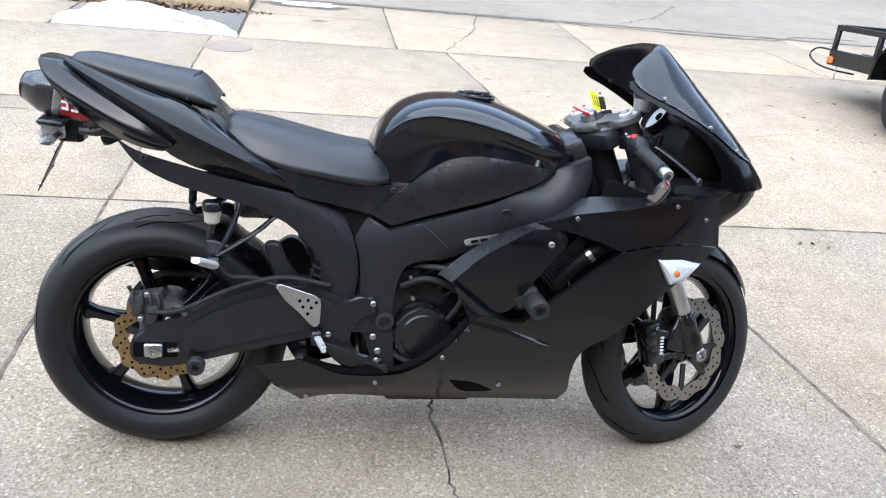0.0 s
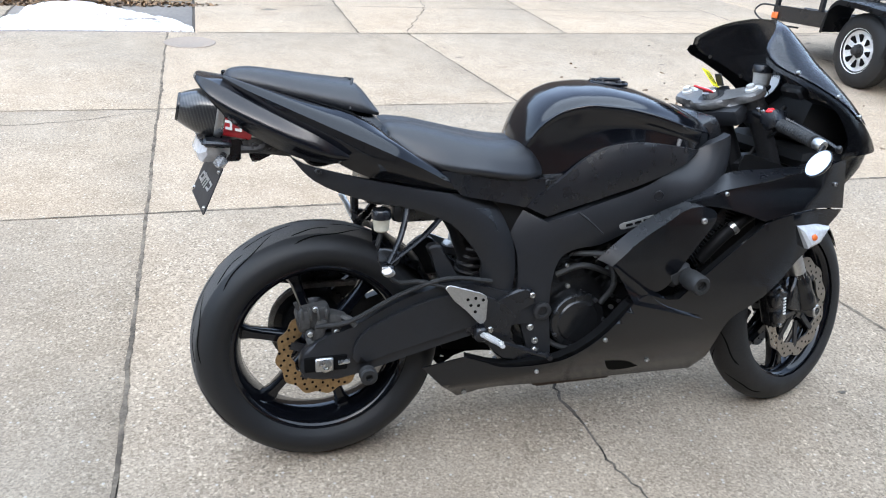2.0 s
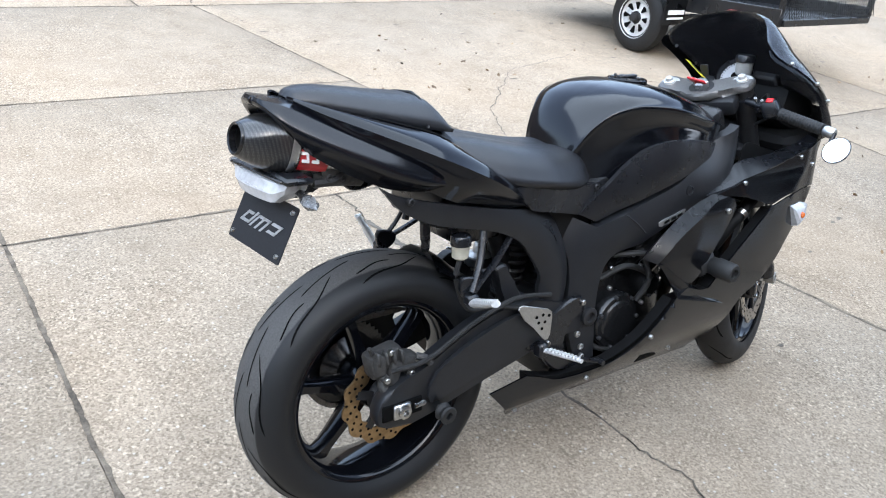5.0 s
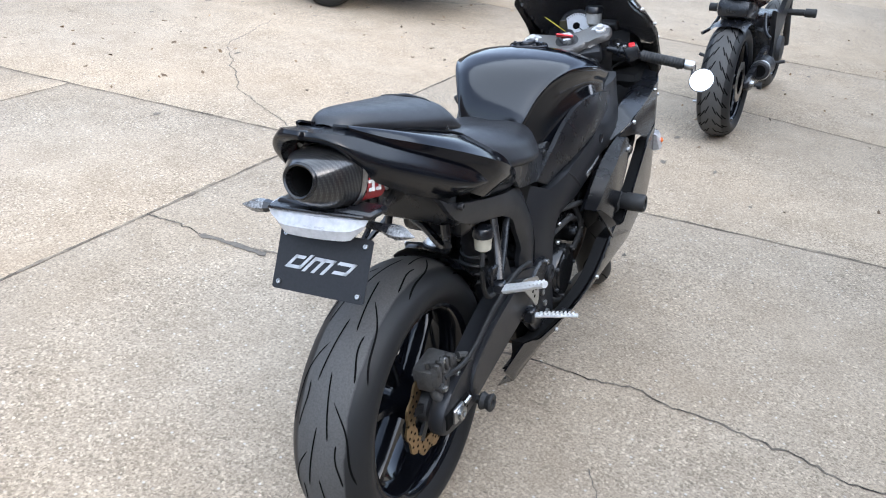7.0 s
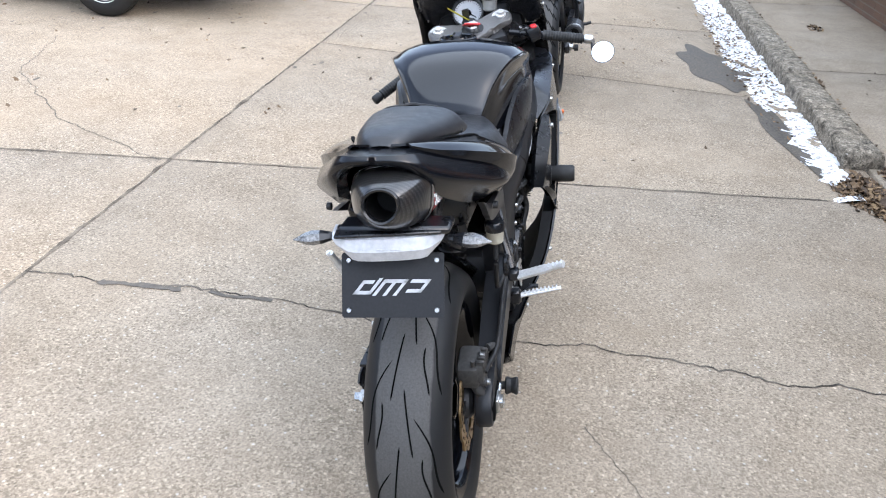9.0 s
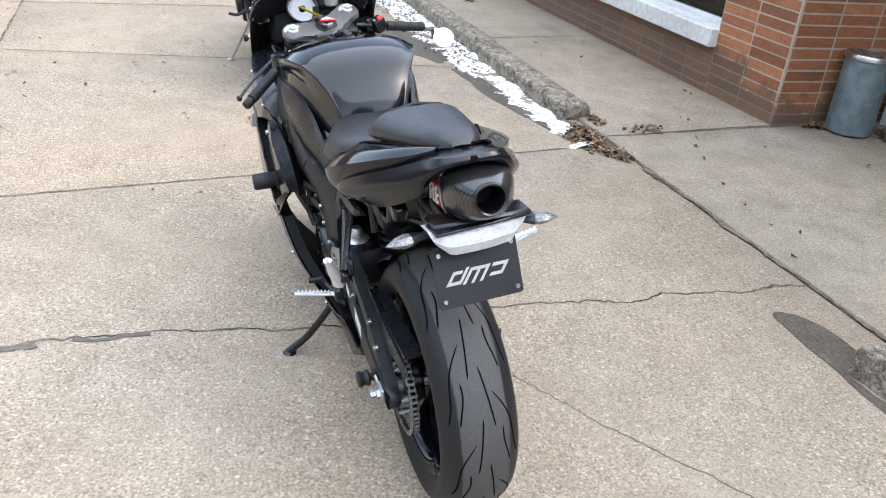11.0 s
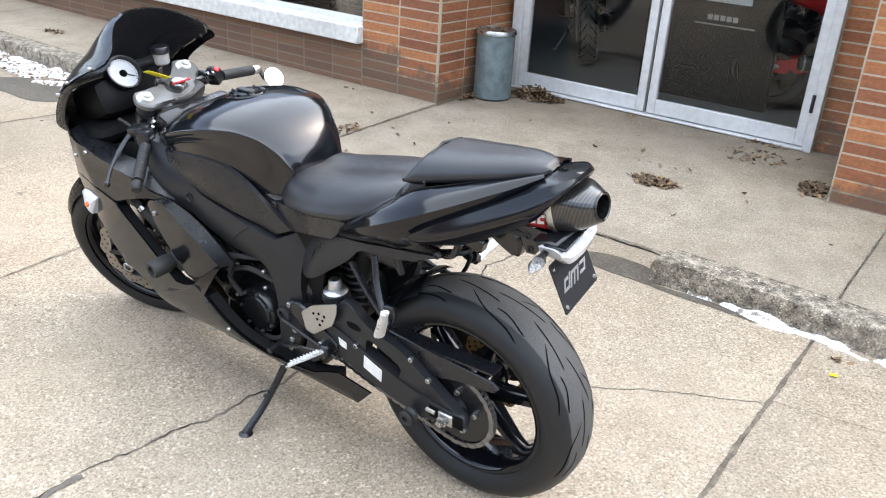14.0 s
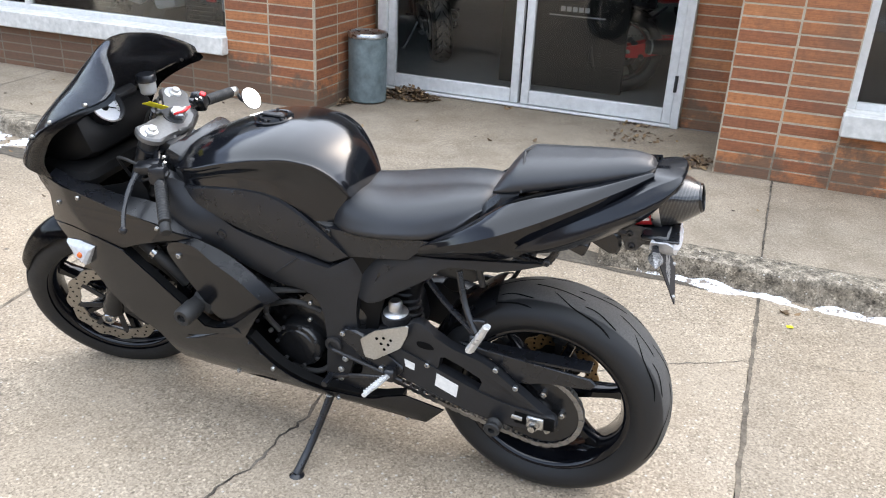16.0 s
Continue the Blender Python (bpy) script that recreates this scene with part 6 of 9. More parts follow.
sx = [p[0] for p in spline([(x, 0) for x in SX], 5)]
bm = bmesh.new()
add_loft(bm, half_rows(sx, seat_prof))
part("rider_seat", bm, VINYL, bike, "black vinyl rider seat", sharp=60)
PX = (-0.198, -0.185, -0.15, -0.08, 0.0, 0.06, 0.095, 0.115, 0.142)


def pad_prof(x):
    zt = smooth(x, PX, (1.000, 1.012, 1.016, 1.008, 0.996, 0.988, 0.982, 0.965, 0.928))
    w = smooth(x, PX, (0.018, 0.036, 0.054, 0.074, 0.090, 0.100, 0.105, 0.106, 0.100))
    zb = smooth(x, PX, (0.994, 0.992, 0.985, 0.968, 0.950, 0.936, 0.928, 0.924, 0.918))
    d = zt - zb
    return ((0, zt), (w * 0.4, zt - 0.001), (w * 0.75, zt - d * 0.22), (w * 0.95, zt - d * 0.6), (w, zb + 0.004), (w * 0.97, zb - 0.004))


px = [p[0] for p in spline([(x, 0) for x in PX], 5)]
bm = bmesh.new()
add_loft(bm, half_rows(px, pad_prof))
pad = part("pillion_seat", bm, VINYL, bike, "black vinyl pillion pad")
bm = bmesh.new()
add_tube(bm, [(lerp(abs(y), (0, 0.1), (0.098, 0.075)), y, lerp(abs(y), (0, 0.05, 0.085, 0.102), (0.985, 0.981, 0.962, 0.930))) for y in np.linspace(-0.103, 0.103, 13)], 0.0035, 6, 2)
part("pad_piping", bm, GRIP, pad)
bm = bmesh.new()
add_loft(bm, [[(x, y, z) for y, z in ((-w, zb), (-w, zt - 0.02), (-w * 0.85, zt), (0, zt + 0.006), (w * 0.85, zt), (w, zt - 0.02), (w, zb))] for x, w, zb, zt in ((0.085, 0.090, 0.84, 0.930), (0.125, 0.098, 0.83, 0.918), (0.150, 0.104, 0.82, 0.896), (0.172, 0.108, 0.81, 0.868), (0.190, 0.106, 0.80, 0.840))], True, True)
part("pad_base", bm, SATIN, pad, "satin black plastic base of the pad")

# tail: a creased gloss cowl over a satin lower panel
COWL_IN = ((-0.197, 0.020, 1.002), (-0.092, 0.050, 0.970), (0.035, 0.072, 0.928), (0.100, 0.085, 0.908), (0.150, 0.100, 0.866), (0.207, 0.134, 0.816), (0.266, 0.150, 0.788), (0.338, 0.133, 0.740))
COWL_TOP = ((-0.192, 0.044, 1.001), (-0.090, 0.082, 0.971), (0.000, 0.110, 0.946), (0.064, 0.129, 0.927), (0.110, 0.140, 0.906), (0.165, 0.153, 0.869), (0.225, 0.160, 0.826), (0.280, 0.159, 0.789), (0.339, 0.137, 0.739))
COWL_EDGE = ((-0.202, 0.057, 1.000), (-0.150, 0.090, 0.974), (-0.100, 0.122, 0.954), (-0.061, 0.146, 0.938), (-0.005, 0.175, 0.915), (0.030, 0.189, 0.900), (0.062, 0.199, 0.886), (0.111, 0.207, 0.864), (0.173, 0.202, 0.834), (0.235, 0.184, 0.801), (0.299, 0.159, 0.762), (0.341, 0.138, 0.737))
COWL_MID = ((-0.198, 0.050, 1.003), (-0.120, 0.088, 0.977), (-0.045, 0.128, 0.950), (0.030, 0.160, 0.922), (0.105, 0.176, 0.892), (0.170, 0.182, 0.859), (0.230, 0.175, 0.819), (0.290, 0.160, 0.778), (0.341, 0.138, 0.738))
COWL_SIDE = ((-0.202, 0.056, 0.994), (-0.151, 0.087, 0.958), (-0.102, 0.120, 0.934), (-0.061, 0.143, 0.915), (-0.005, 0.170, 0.886), (0.030, 0.182, 0.868), (0.062, 0.192, 0.852), (0.111, 0.200, 0.828), (0.173, 0.193, 0.803), (0.235, 0.176, 0.777), (0.299, 0.155, 0.749), (0.341, 0.137, 0.734))
COWL_LOW = ((-0.202, 0.050, 0.985), (-0.151, 0.078, 0.935), (-0.102, 0.108, 0.900), (-0.061, 0.130, 0.880), (-0.015, 0.148, 0.858), (0.020, 0.158, 0.835), (0.050, 0.168, 0.812), (0.107, 0.170, 0.786), (0.151, 0.165, 0.776), (0.233, 0.153, 0.751), (0.299, 0.144, 0.738), (0.341, 0.134, 0.731))
LOW_LIP = ((-0.180, 0.000, 0.994), (-0.184, 0.026, 0.993), (-0.190, 0.046, 0.992), (-0.190, 0.060, 0.988), (-0.175, 0.078, 0.974), (-0.134, 0.104, 0.950), (-0.081, 0.130, 0.924), (-0.014, 0.160, 0.892), (0.025, 0.174, 0.869), (0.048, 0.180, 0.850))
LOW_TOP = ((-0.259, 0.000, 1.003), (-0.257, 0.036, 1.003), (-0.240, 0.062, 0.999), (-0.212, 0.078, 0.988), (-0.180, 0.096, 0.971), (-0.134, 0.122, 0.947), (-0.081, 0.148, 0.921), (-0.014, 0.179, 0.888), (0.025, 0.193, 0.865), (0.055, 0.196, 0.845))
LOW_EDGE = ((-0.264, 0.000, 0.996), (-0.260, 0.046, 0.993), (-0.244, 0.076, 0.980), (-0.216, 0.097, 0.958), (-0.171, 0.124, 0.930), (-0.105, 0.155, 0.897), (-0.046, 0.178, 0.869), (0.011, 0.195, 0.848), (0.056, 0.198, 0.839))
LOW_SIDE = ((-0.262, 0.000, 0.990), (-0.256, 0.050, 0.984), (-0.238, 0.082, 0.962), (-0.209, 0.099, 0.935), (-0.162, 0.119, 0.905), (-0.095, 0.144, 0.871), (-0.038, 0.165, 0.847), (0.018, 0.185, 0.834), (0.052, 0.192, 0.834))
LOW_FOOT = ((-0.254, 0.000, 0.986), (-0.249, 0.046, 0.978), (-0.230, 0.074, 0.950), (-0.202, 0.086, 0.915), (-0.151, 0.102, 0.880), (-0.086, 0.124, 0.845), (-0.033, 0.144, 0.826), (0.027, 0.168, 0.821), (0.048, 0.180, 0.830))
LOW_BACK = ((-0.200, 0.000, 0.984), (-0.200, 0.044, 0.976), (-0.195, 0.066, 0.950), (-0.180, 0.072, 0.918), (-0.140, 0.082, 0.884), (-0.080, 0.102, 0.849), (-0.030, 0.122, 0.830), (0.027, 0.146, 0.825), (0.044, 0.160, 0.832))
bm = bmesh.new()
for s in (-1, 1):
    t = bmesh.new()
    add_skin(t, ((LOW_LIP, LOW_TOP), (LOW_TOP, LOW_EDGE, LOW_SIDE, LOW_FOOT), (LOW_FOOT, LOW_BACK)), s, 44, 5, 0.003)
    me = bpy.data.meshes.new("tmp")
    t.to_mesh(me)
    t.free()
    bm.from_mesh(me)
    bpy.data.meshes.remove(me)
bmesh.ops.remove_doubles(bm, verts=bm.verts, dist=2e-4)
part("tail_lower_panel", bm, SATINTAIL, bike, "satin black lower tail panel arching over the silencer", sharp=32)
for s in (-1, 1):
    bm = bmesh.new()
    add_skin(bm, ((COWL_IN, COWL_TOP), (COWL_TOP, COWL_MID, COWL_EDGE), (COWL_EDGE, COWL_SIDE, COWL_LOW)), s, 40)
    tc = part("tail_cowl", bm, GLOSS, bike, "gloss black creased tail cowl", sharp=28)
    # slim notch beside the pillion pad
    bm = bmesh.new()
    add_tube(bm, [(x, s * (y - 0.004), z + 0.0015) for x, y, z in COWL_TOP[1:5]], (0.001, 0.003, 0.0045, 0.001), 6, 3, 0.6)
    part("cowl_groove", bm, GROOVE, tc)
    bolts(bike, ((-0.010, s * 0.172, 0.806),), (0, s, 0), 0.008, DARKMETAL)
# silencer
EA, EB = Vector((-0.300, -0.016, 0.930)), Vector((-0.08, -0.022, 0.885))
ed = (EB - EA).normalized()


def can_ring(p, w, h, n=36, e=0.62):
    out = []
    up = Vector((0, 0, 1)) - ed * ed.z
    up.normalize()
    for i in range(n):
        a = 2 * math.pi * i / n
        c, s_ = math.cos(a), math.sin(a)
        x = w * math.copysign(abs(c) ** e, c) * (1.0 + 0.12 * s_)
        y = h * math.copysign(abs(s_) ** e, s_)
        out.append(p + Vector((0, -1, 0)) * x + up * y)
    return out


def along(d):
    return EA + ed * d


bm = bmesh.new()
add_loft(bm, [can_ring(along(d), w, h, e=e) for d, w, h, e in ((0.0, 0.032, 0.031, 1.0), (0.003, 0.036, 0.034, 1.0), (0.024, 0.051, 0.043, 0.85), (0.045, 0.063, 0.050, 0.72), (0.082, 0.069, 0.053, 0.68))], True, False)
muf = part("silencer", bm, CARBON, bike, "carbon-fibre silencer end cap under the tail", sharp=60)
bm = bmesh.new()
add_loft(bm, [can_ring(along(d), w, w * 0.94, e=1.0) for d, w in ((0.002, 0.034), (-0.003, 0.0335), (-0.005, 0.031), (-0.003, 0.0275), (0.06, 0.026))], True, False)
part("silencer_outlet", bm, ENGINE, muf, "dark round outlet", sharp=50)
# bore closed by a near-black disc, its shade put into the colour
bm = bmesh.new()
add_loft(bm, [can_ring(along(d), w, w * 0.94, e=1.0) for d, w in ((0.010, 0.0268), (0.070, 0.025))], True, False)
bm.faces.new([bm.verts.new(p) for p in can_ring(along(0.07), 0.025, 0.0235, e=1.0)])
part("outlet_bore", bm, VOID, muf)
bm = bmesh.new()
add_loft(bm, [can_ring(along(d), w, h, e=0.66) for d, w, h in ((0.080, 0.070, 0.055), (0.082, 0.071, 0.0562), (0.094, 0.071, 0.0562), (0.096, 0.070, 0.055))], True, False)
part("silencer_band", bm, ALU, muf, "bright band", sharp=50)
bm = bmesh.new()
add_loft(bm, [can_ring(along(d), w, h, e=0.66) for d, w, h in ((0.09, 0.068, 0.053), (0.19, 0.066, 0.050), (0.25, 0.045, 0.038))], True, True)
slv = part("silencer_sleeve", bm, STEEL, muf, "bright steel sleeve", sharp=50)
for s in (-1, 1):
    bm = bmesh.new()
    rows = []
    for d in (0.100, 0.115, 0.13, 0.145, 0.162):
        ring = can_ring(along(d), 0.0692, 0.0542, 64, 0.66)
        pick = [ring[i % 64] for i in (range(-6, 4) if s < 0 else range(28, 39))]
        rows.append(pick)
    add_loft(bm, rows)
    lab = part("silencer_label", bm, REDLABEL, slv, "red label with white strokes")
    bm = bmesh.new()
    for k, d in enumerate((0.106, 0.127, 0.147)):
        for zz in ((-0.015, 0.0, 0.015), (-0.015, 0.010), (0.015, 0.0))[k]:
            add_box(bm, along(d) + Vector((0, s * 0.0705, zz - 0.002)), (0.013, 0.003, 0.0055), Matrix.Rotation(radians(12), 3, "Y"))
        add_box(bm, along(d + 0.006) + Vector((0, s * 0.0705, -0.002)), (0.0045, 0.003, 0.036))
    part("label_stroke", bm, WHITE, lab)
bm = bmesh.new()
add_tube(bm, (along(0.25), (-0.01, -0.03, 0.845), (0.10, -0.02, 0.805), (0.24, 0.0, 0.745), (0.37, 0.0, 0.60), (0.45, 0.0, 0.28)), 0.024, 12)
part("mid_pipe", bm, DARKMETAL, bike, "dark exhaust mid pipe")

# tail light, plate, indicators
LIGHT_M = Matrix.Translation((-0.262, -0.012, 0.838)) @ Matrix.Rotation(radians(6), 4, "Z")
bm = bmesh.new()
rows = []
for y in np.linspace(-1, 1, 17):
    k = 1 - 0.55 * max(0.0, abs(y) - 0.72) / 0.28
    xo = 0.012 * abs(y) ** 2
    rows.append([(xo + 0.045, y * 0.100, 0.022), (xo + 0.010, y * 0.100, 0.023), (xo - 0.004, y * 0.099, 0.016), (xo - 0.014 * k, y * 0.094, 0.016 - 0.020 * k), (xo - 0.008 * k, y * 0.088, 0.016 - 0.040 * k), (xo + 0.006, y * 0.085, 0.016 - 0.044 * k), (xo + 0.045, y * 0.085, 0.010 - 0.030 * k)])
add_loft(bm, rows, True, True)
tl = part("tail_light", bm, LENS, bike, "clear LED tail light lens", m=LIGHT_M, sharp=25)
for k in range(6):
    bm = bmesh.new()
    add_box(bm, (-0.0105 + 0.0012 * abs(k - 2.5) ** 2, (k - 2.5) * 0.024, -0.004), (0.003, 0.019, 0.010), Matrix.Rotation(radians(-20), 3, "Y"), 0.001)
    part("led_cell", bm, LENS, tl, m=LIGHT_M)
bm = bmesh.new()
add_box(bm, (0.022, 0, 0.0235), (0.052, 0.188, 0.006), None, 0.002)
part("light_cover", bm, SATIN, tl, "black top cover", m=LIGHT_M)
bm = bmesh.new()
add_box(bm, (-0.222, -0.020, 0.861), (0.06, 0.20, 0.014), Matrix.Rotation(radians(4), 3, "Y"), 0.005)
add_box(bm, (-0.20, -0.020, 0.835), (0.06, 0.05, 0.06), None, 0.006)
for y in (-0.062, 0.020):
    add_prism(bm, outline(((-0.24, 0.865, 1), (-0.17, 0.872, 1), (-0.165, 0.846, 1), (-0.185, 0.812, 1), (-0.215, 0.815, 1))), y, y + 0.006)
part("light_bracket", bm, SATIN, bike, "black tail tidy bracket")
bm = bmesh.new()
add_prism(bm, outline(((-0.155, 0.872, 1), (-0.10, 0.872, 1), (-0.03, 0.862, 1), (0.03, 0.838, 1), (0.02, 0.826, 1), (-0.07, 0.838, 1), (-0.11, 0.828, 1), (-0.150, 0.832, 1))), -0.078, -0.073, 0.001)
eb = part("exhaust_bracket", bm, DUSTY, bike, "dull grey steel exhaust bracket")
bolts(eb, ((-0.140, -0.078, 0.848), (-0.110, -0.078, 0.843)), (0, -1, 0), 0.008, DARKMETAL)
bm = bmesh.new()
add_prism(bm, outline(((-0.130, 0.872, 1), (-0.210, 0.868, 1), (-0.208, 0.842, 1), (-0.182, 0.806, 1), (-0.160, 0.804, 1), (-0.145, 0.840, 1))), 0.044, 0.049, 0.001)
eb = part("exhaust_bracket", bm, DUSTY, bike, "dull grey steel exhaust bracket")
bolts(eb, ((-0.165, 0.049, 0.848), (-0.172, 0.049, 0.818)), (0, 1, 0), 0.008, DARKMETAL)
bm = bmesh.new()
add_prism(bm, outline(((-0.055, 0.850), (-0.075, 0.818), (-0.115, 0.796), (-0.142, 0.788), (-0.148, 0.830), (-0.11, 0.862))), 0.020, 0.055, 0.006)
part("bracket_base", bm, ENGINE, bike, "black block of the tail bracket")
bm = bmesh.new()
add_tube(bm, ((-0.10, -0.07, 0.86), (-0.13, -0.075, 0.842), (-0.17, -0.07, 0.84)), 0.010, 8)
part("exhaust_hanger", bm, DARKMETAL, bike, "dark steel exhaust hanger")
bm = bmesh.new()
add_tube(bm, ((-0.08, 0.05, 0.86), (-0.13, 0.05, 0.85), (-0.20, 0.03, 0.84)), 0.008, 8)
part("exhaust_hanger", bm, DARKMETAL, bike, "dark steel exhaust hanger")
bm = bmesh.new()
add_tube(bm, ((0.135, 0.10, 0.785), (0.07, 0.10, 0.768), (0.022, 0.10, 0.760), (-0.004, 0.10, 0.776), (-0.018, 0.10, 0.815)), 0.009, 8)
part("tie_down_loop", bm, SATIN, bike, "black tie-down loop under the tail")
bm = bmesh.new()
add_tube(bm, ((0.188, 0.10, 0.76), (0.174, 0.10, 0.711), (0.160, 0.10, 0.66)), 0.009, 8)
part("support_rod", bm, SATIN, bike)
bm = bmesh.new()
add_box(bm, (-0.055, 0.095, 0.825), (0.06, 0.03, 0.035), Matrix.Rotation(radians(-20), 3, "Y"), 0.005)
part("tail_bracket", bm, ENGINE, bike)
bm = bmesh.new()
add_cyl(bm, (-0.165, -0.045, 0.850), (-0.055, -0.050, 0.838), 0.020, 0.024, 20)
part("exhaust_stub", bm, DUSTY, bike, "dull exhaust stub under the tail")
bm = bmesh.new()
add_prism(bm, outline(((0.258, 0.590), (0.292, 0.596), (0.312, 0.548), (0.350, 0.495), (0.300, 0.480), (0.282, 0.540))), -0.10, -0.132, 0.005)
part("arm_horn", bm, MATTE, arm_r)
PLATE_M = Matrix.Translation((-0.250, -0.008, 0.754)) @ Matrix.Rotation(radians(25), 4, "Y") @ Matrix.Rotation(radians(8), 4, "Z")
bm = bmesh.new()
o = [(y, z) for y, z in ((-0.092, 0.056), (-0.0885, 0.0595), (0.0885, 0.0595), (0.092, 0.056), (0.092, -0.054), (0.0885, -0.0575), (-0.0885, -0.0575), (-0.092, -0.054))]
add_prism(bm, o, -0.0012, 0.0012, m=Matrix.Rotation(radians(90), 4, "Z"))
plate = part("plate", bm, PLATE, bike, "black blank plate with silver strokes", m=PLATE_M)
STROKES = (((-0.062, 0.011), (-0.046, 0.011)), ((-0.062, 0.011), (-0.062, -0.013), (-0.034, -0.013), (-0.034, 0.016)), ((-0.022, -0.016), (-0.022, 0.013), (0.018, 0.013), (0.018, -0.016)), ((-0.002, 0.013), (-0.002, -0.016)), ((0.032, 0.013), (0.062, 0.013), (0.062, -0.009), (0.038, -0.009)))
for path in STROKES:
    bm = bmesh.new()
    for (y0, z0), (y1, z1) in zip(path, path[1:]):
        add_box(bm, (-0.0022, -(y0 + y1) * 0.46, (z0 + z1) * 0.40 - 0.002), (0.0012, abs(y1 - y0) * 0.92 + 0.0065, abs(z1 - z0) * 0.80 + 0.0062))
    for v in bm.verts:
        v.co.y -= 0.8 * v.co.z
    part("plate_stroke", bm, GREYPRINT, plate, m=PLATE_M)
bolts(plate, [PLATE_M @ Vector((-0.001, y, z)) for y in (-0.079, 0.079) for z in (-0.044, 0.046)], PLATE_M.to_3x3() @ Vector((-1, 0, 0)), 0.005)
for p, q in (((-0.210, -0.085, 0.832), (-0.224, -0.187, 0.828)), ((-0.225, 0.066, 0.845), (-0.242, 0.168, 0.842))):
    p, q = Vector(p), Vector(q)
    bm = bmesh.new()
    add_tube(bm, (p, p + (q - p) * 0.45), 0.008, 8, 1)
    ind = part("indicator", bm, SATIN, bike, "slim rear indicator with clear lens")
    d, sd, u = frame_of(q - p)
    for nm, mt, secs in (("indicator_body", SATIN, ((0.34, 0.009, 0.008), (0.42, 0.012, 0.010), (0.52, 0.0155, 0.0125))), ("indicator_lens", DARKLENS, ((0.515, 0.0145, 0.0115), (0.66, 0.0165, 0.013), (0.80, 0.0125, 0.010), (1.0, 0.001, 0.001)))):
        bm = bmesh.new()
        add_loft(bm, [[p + (q - p) * k + sd * (w * math.cos(a)) + u * (h * math.sin(a)) for a in (2 * math.pi * i / 6 for i in range(6))] for k, w, h in secs], True, True)
        part(nm, bm, mt, ind, sharp=25)

# fairing
def wide(x):
    return smooth(x, (1.10, 1.20, 1.30, 1.40, 1.49, 1.55, 1.575), (0.264, 0.258, 0.238, 0.207, 0.162, 0.095, 0.0))


def fair_y(x, z):
    low = smooth(z, (0.14, 0.17, 0.25, 0.352, 0.456, 0.56, 0.66), (0.084, 0.106, 0.182, 0.243, 0.262, 0.266, 0.262))
    back = smooth(x, (0.24, 0.40, 0.54, 0.70, 0.78), (0.160, 0.168, 0.185, 0.244, 0.266))
    return min(low, back, wide(x))


def blade_y(x, z):
    return smooth(x, (0.67, 0.75, 0.85, 0.99), (0.214, 0.236, 0.246, 0.246)) - 0.06 * max(0, 0.55 - z) - 0.25 * max(0, z - 0.66) - 2.2 * max(0.0, x - 0.93) ** 2


BLADE_O = outline(((0.711, 0.545, 1), (0.773, 0.611), (0.838, 0.656), (0.895, 0.686), (0.945, 0.690), (0.982, 0.676), (0.984, 0.650), (0.945, 0.602), (0.905, 0.548), (0.868, 0.489), (0.838, 0.472), (0.805, 0.478), (0.758, 0.510)))
LOWER_O = outline(((0.764, 0.455, 1), (0.723, 0.395), (0.674, 0.339), (0.622, 0.296), (0.580, 0.277), (0.524, 0.267), (0.452, 0.267), (0.409, 0.283), (0.351, 0.303, 1), (0.242, 0.283, 1), (0.357, 0.154, 1), (0.443, 0.180), (0.593, 0.170), (0.825, 0.163), (1.064, 0.156, 1), (1.073, 0.204), (1.052, 0.282), (1.050, 0.350), (1.075, 0.390), (1.116, 0.415), (1.191, 0.478), (1.237, 0.526), (1.290, 0.566), (1.342, 0.610), (1.395, 0.650, 1), (1.30, 0.664), (1.20, 0.660), (1.119, 0.643, 1), (1.041, 0.582), (0.937, 0.497), (0.892, 0.454, 1), (0.850, 0.458), (0.800, 0.476, 1)))
UPPER_O = outline(((0.897, 0.692, 1), (0.974, 0.717), (1.000, 0.729), (1.125, 0.749), (1.251, 0.776), (1.37, 0.792, 1), (1.398, 0.654, 1), (1.30, 0.668), (1.20, 0.664), (1.119, 0.647, 1), (1.050, 0.672), (0.985, 0.688)))


def upper_y(x, z):
    """The flank of the upper cowl."""
    side = smooth(z, (0.645, 0.69, 0.708, 0.73, 0.79), (0.258, 0.250, 0.246, 0.240, 0.237))
    return min(wide(x), side, smooth(x, (0.89, 0.96, 1.05), (0.216, 0.234, 0.262)))


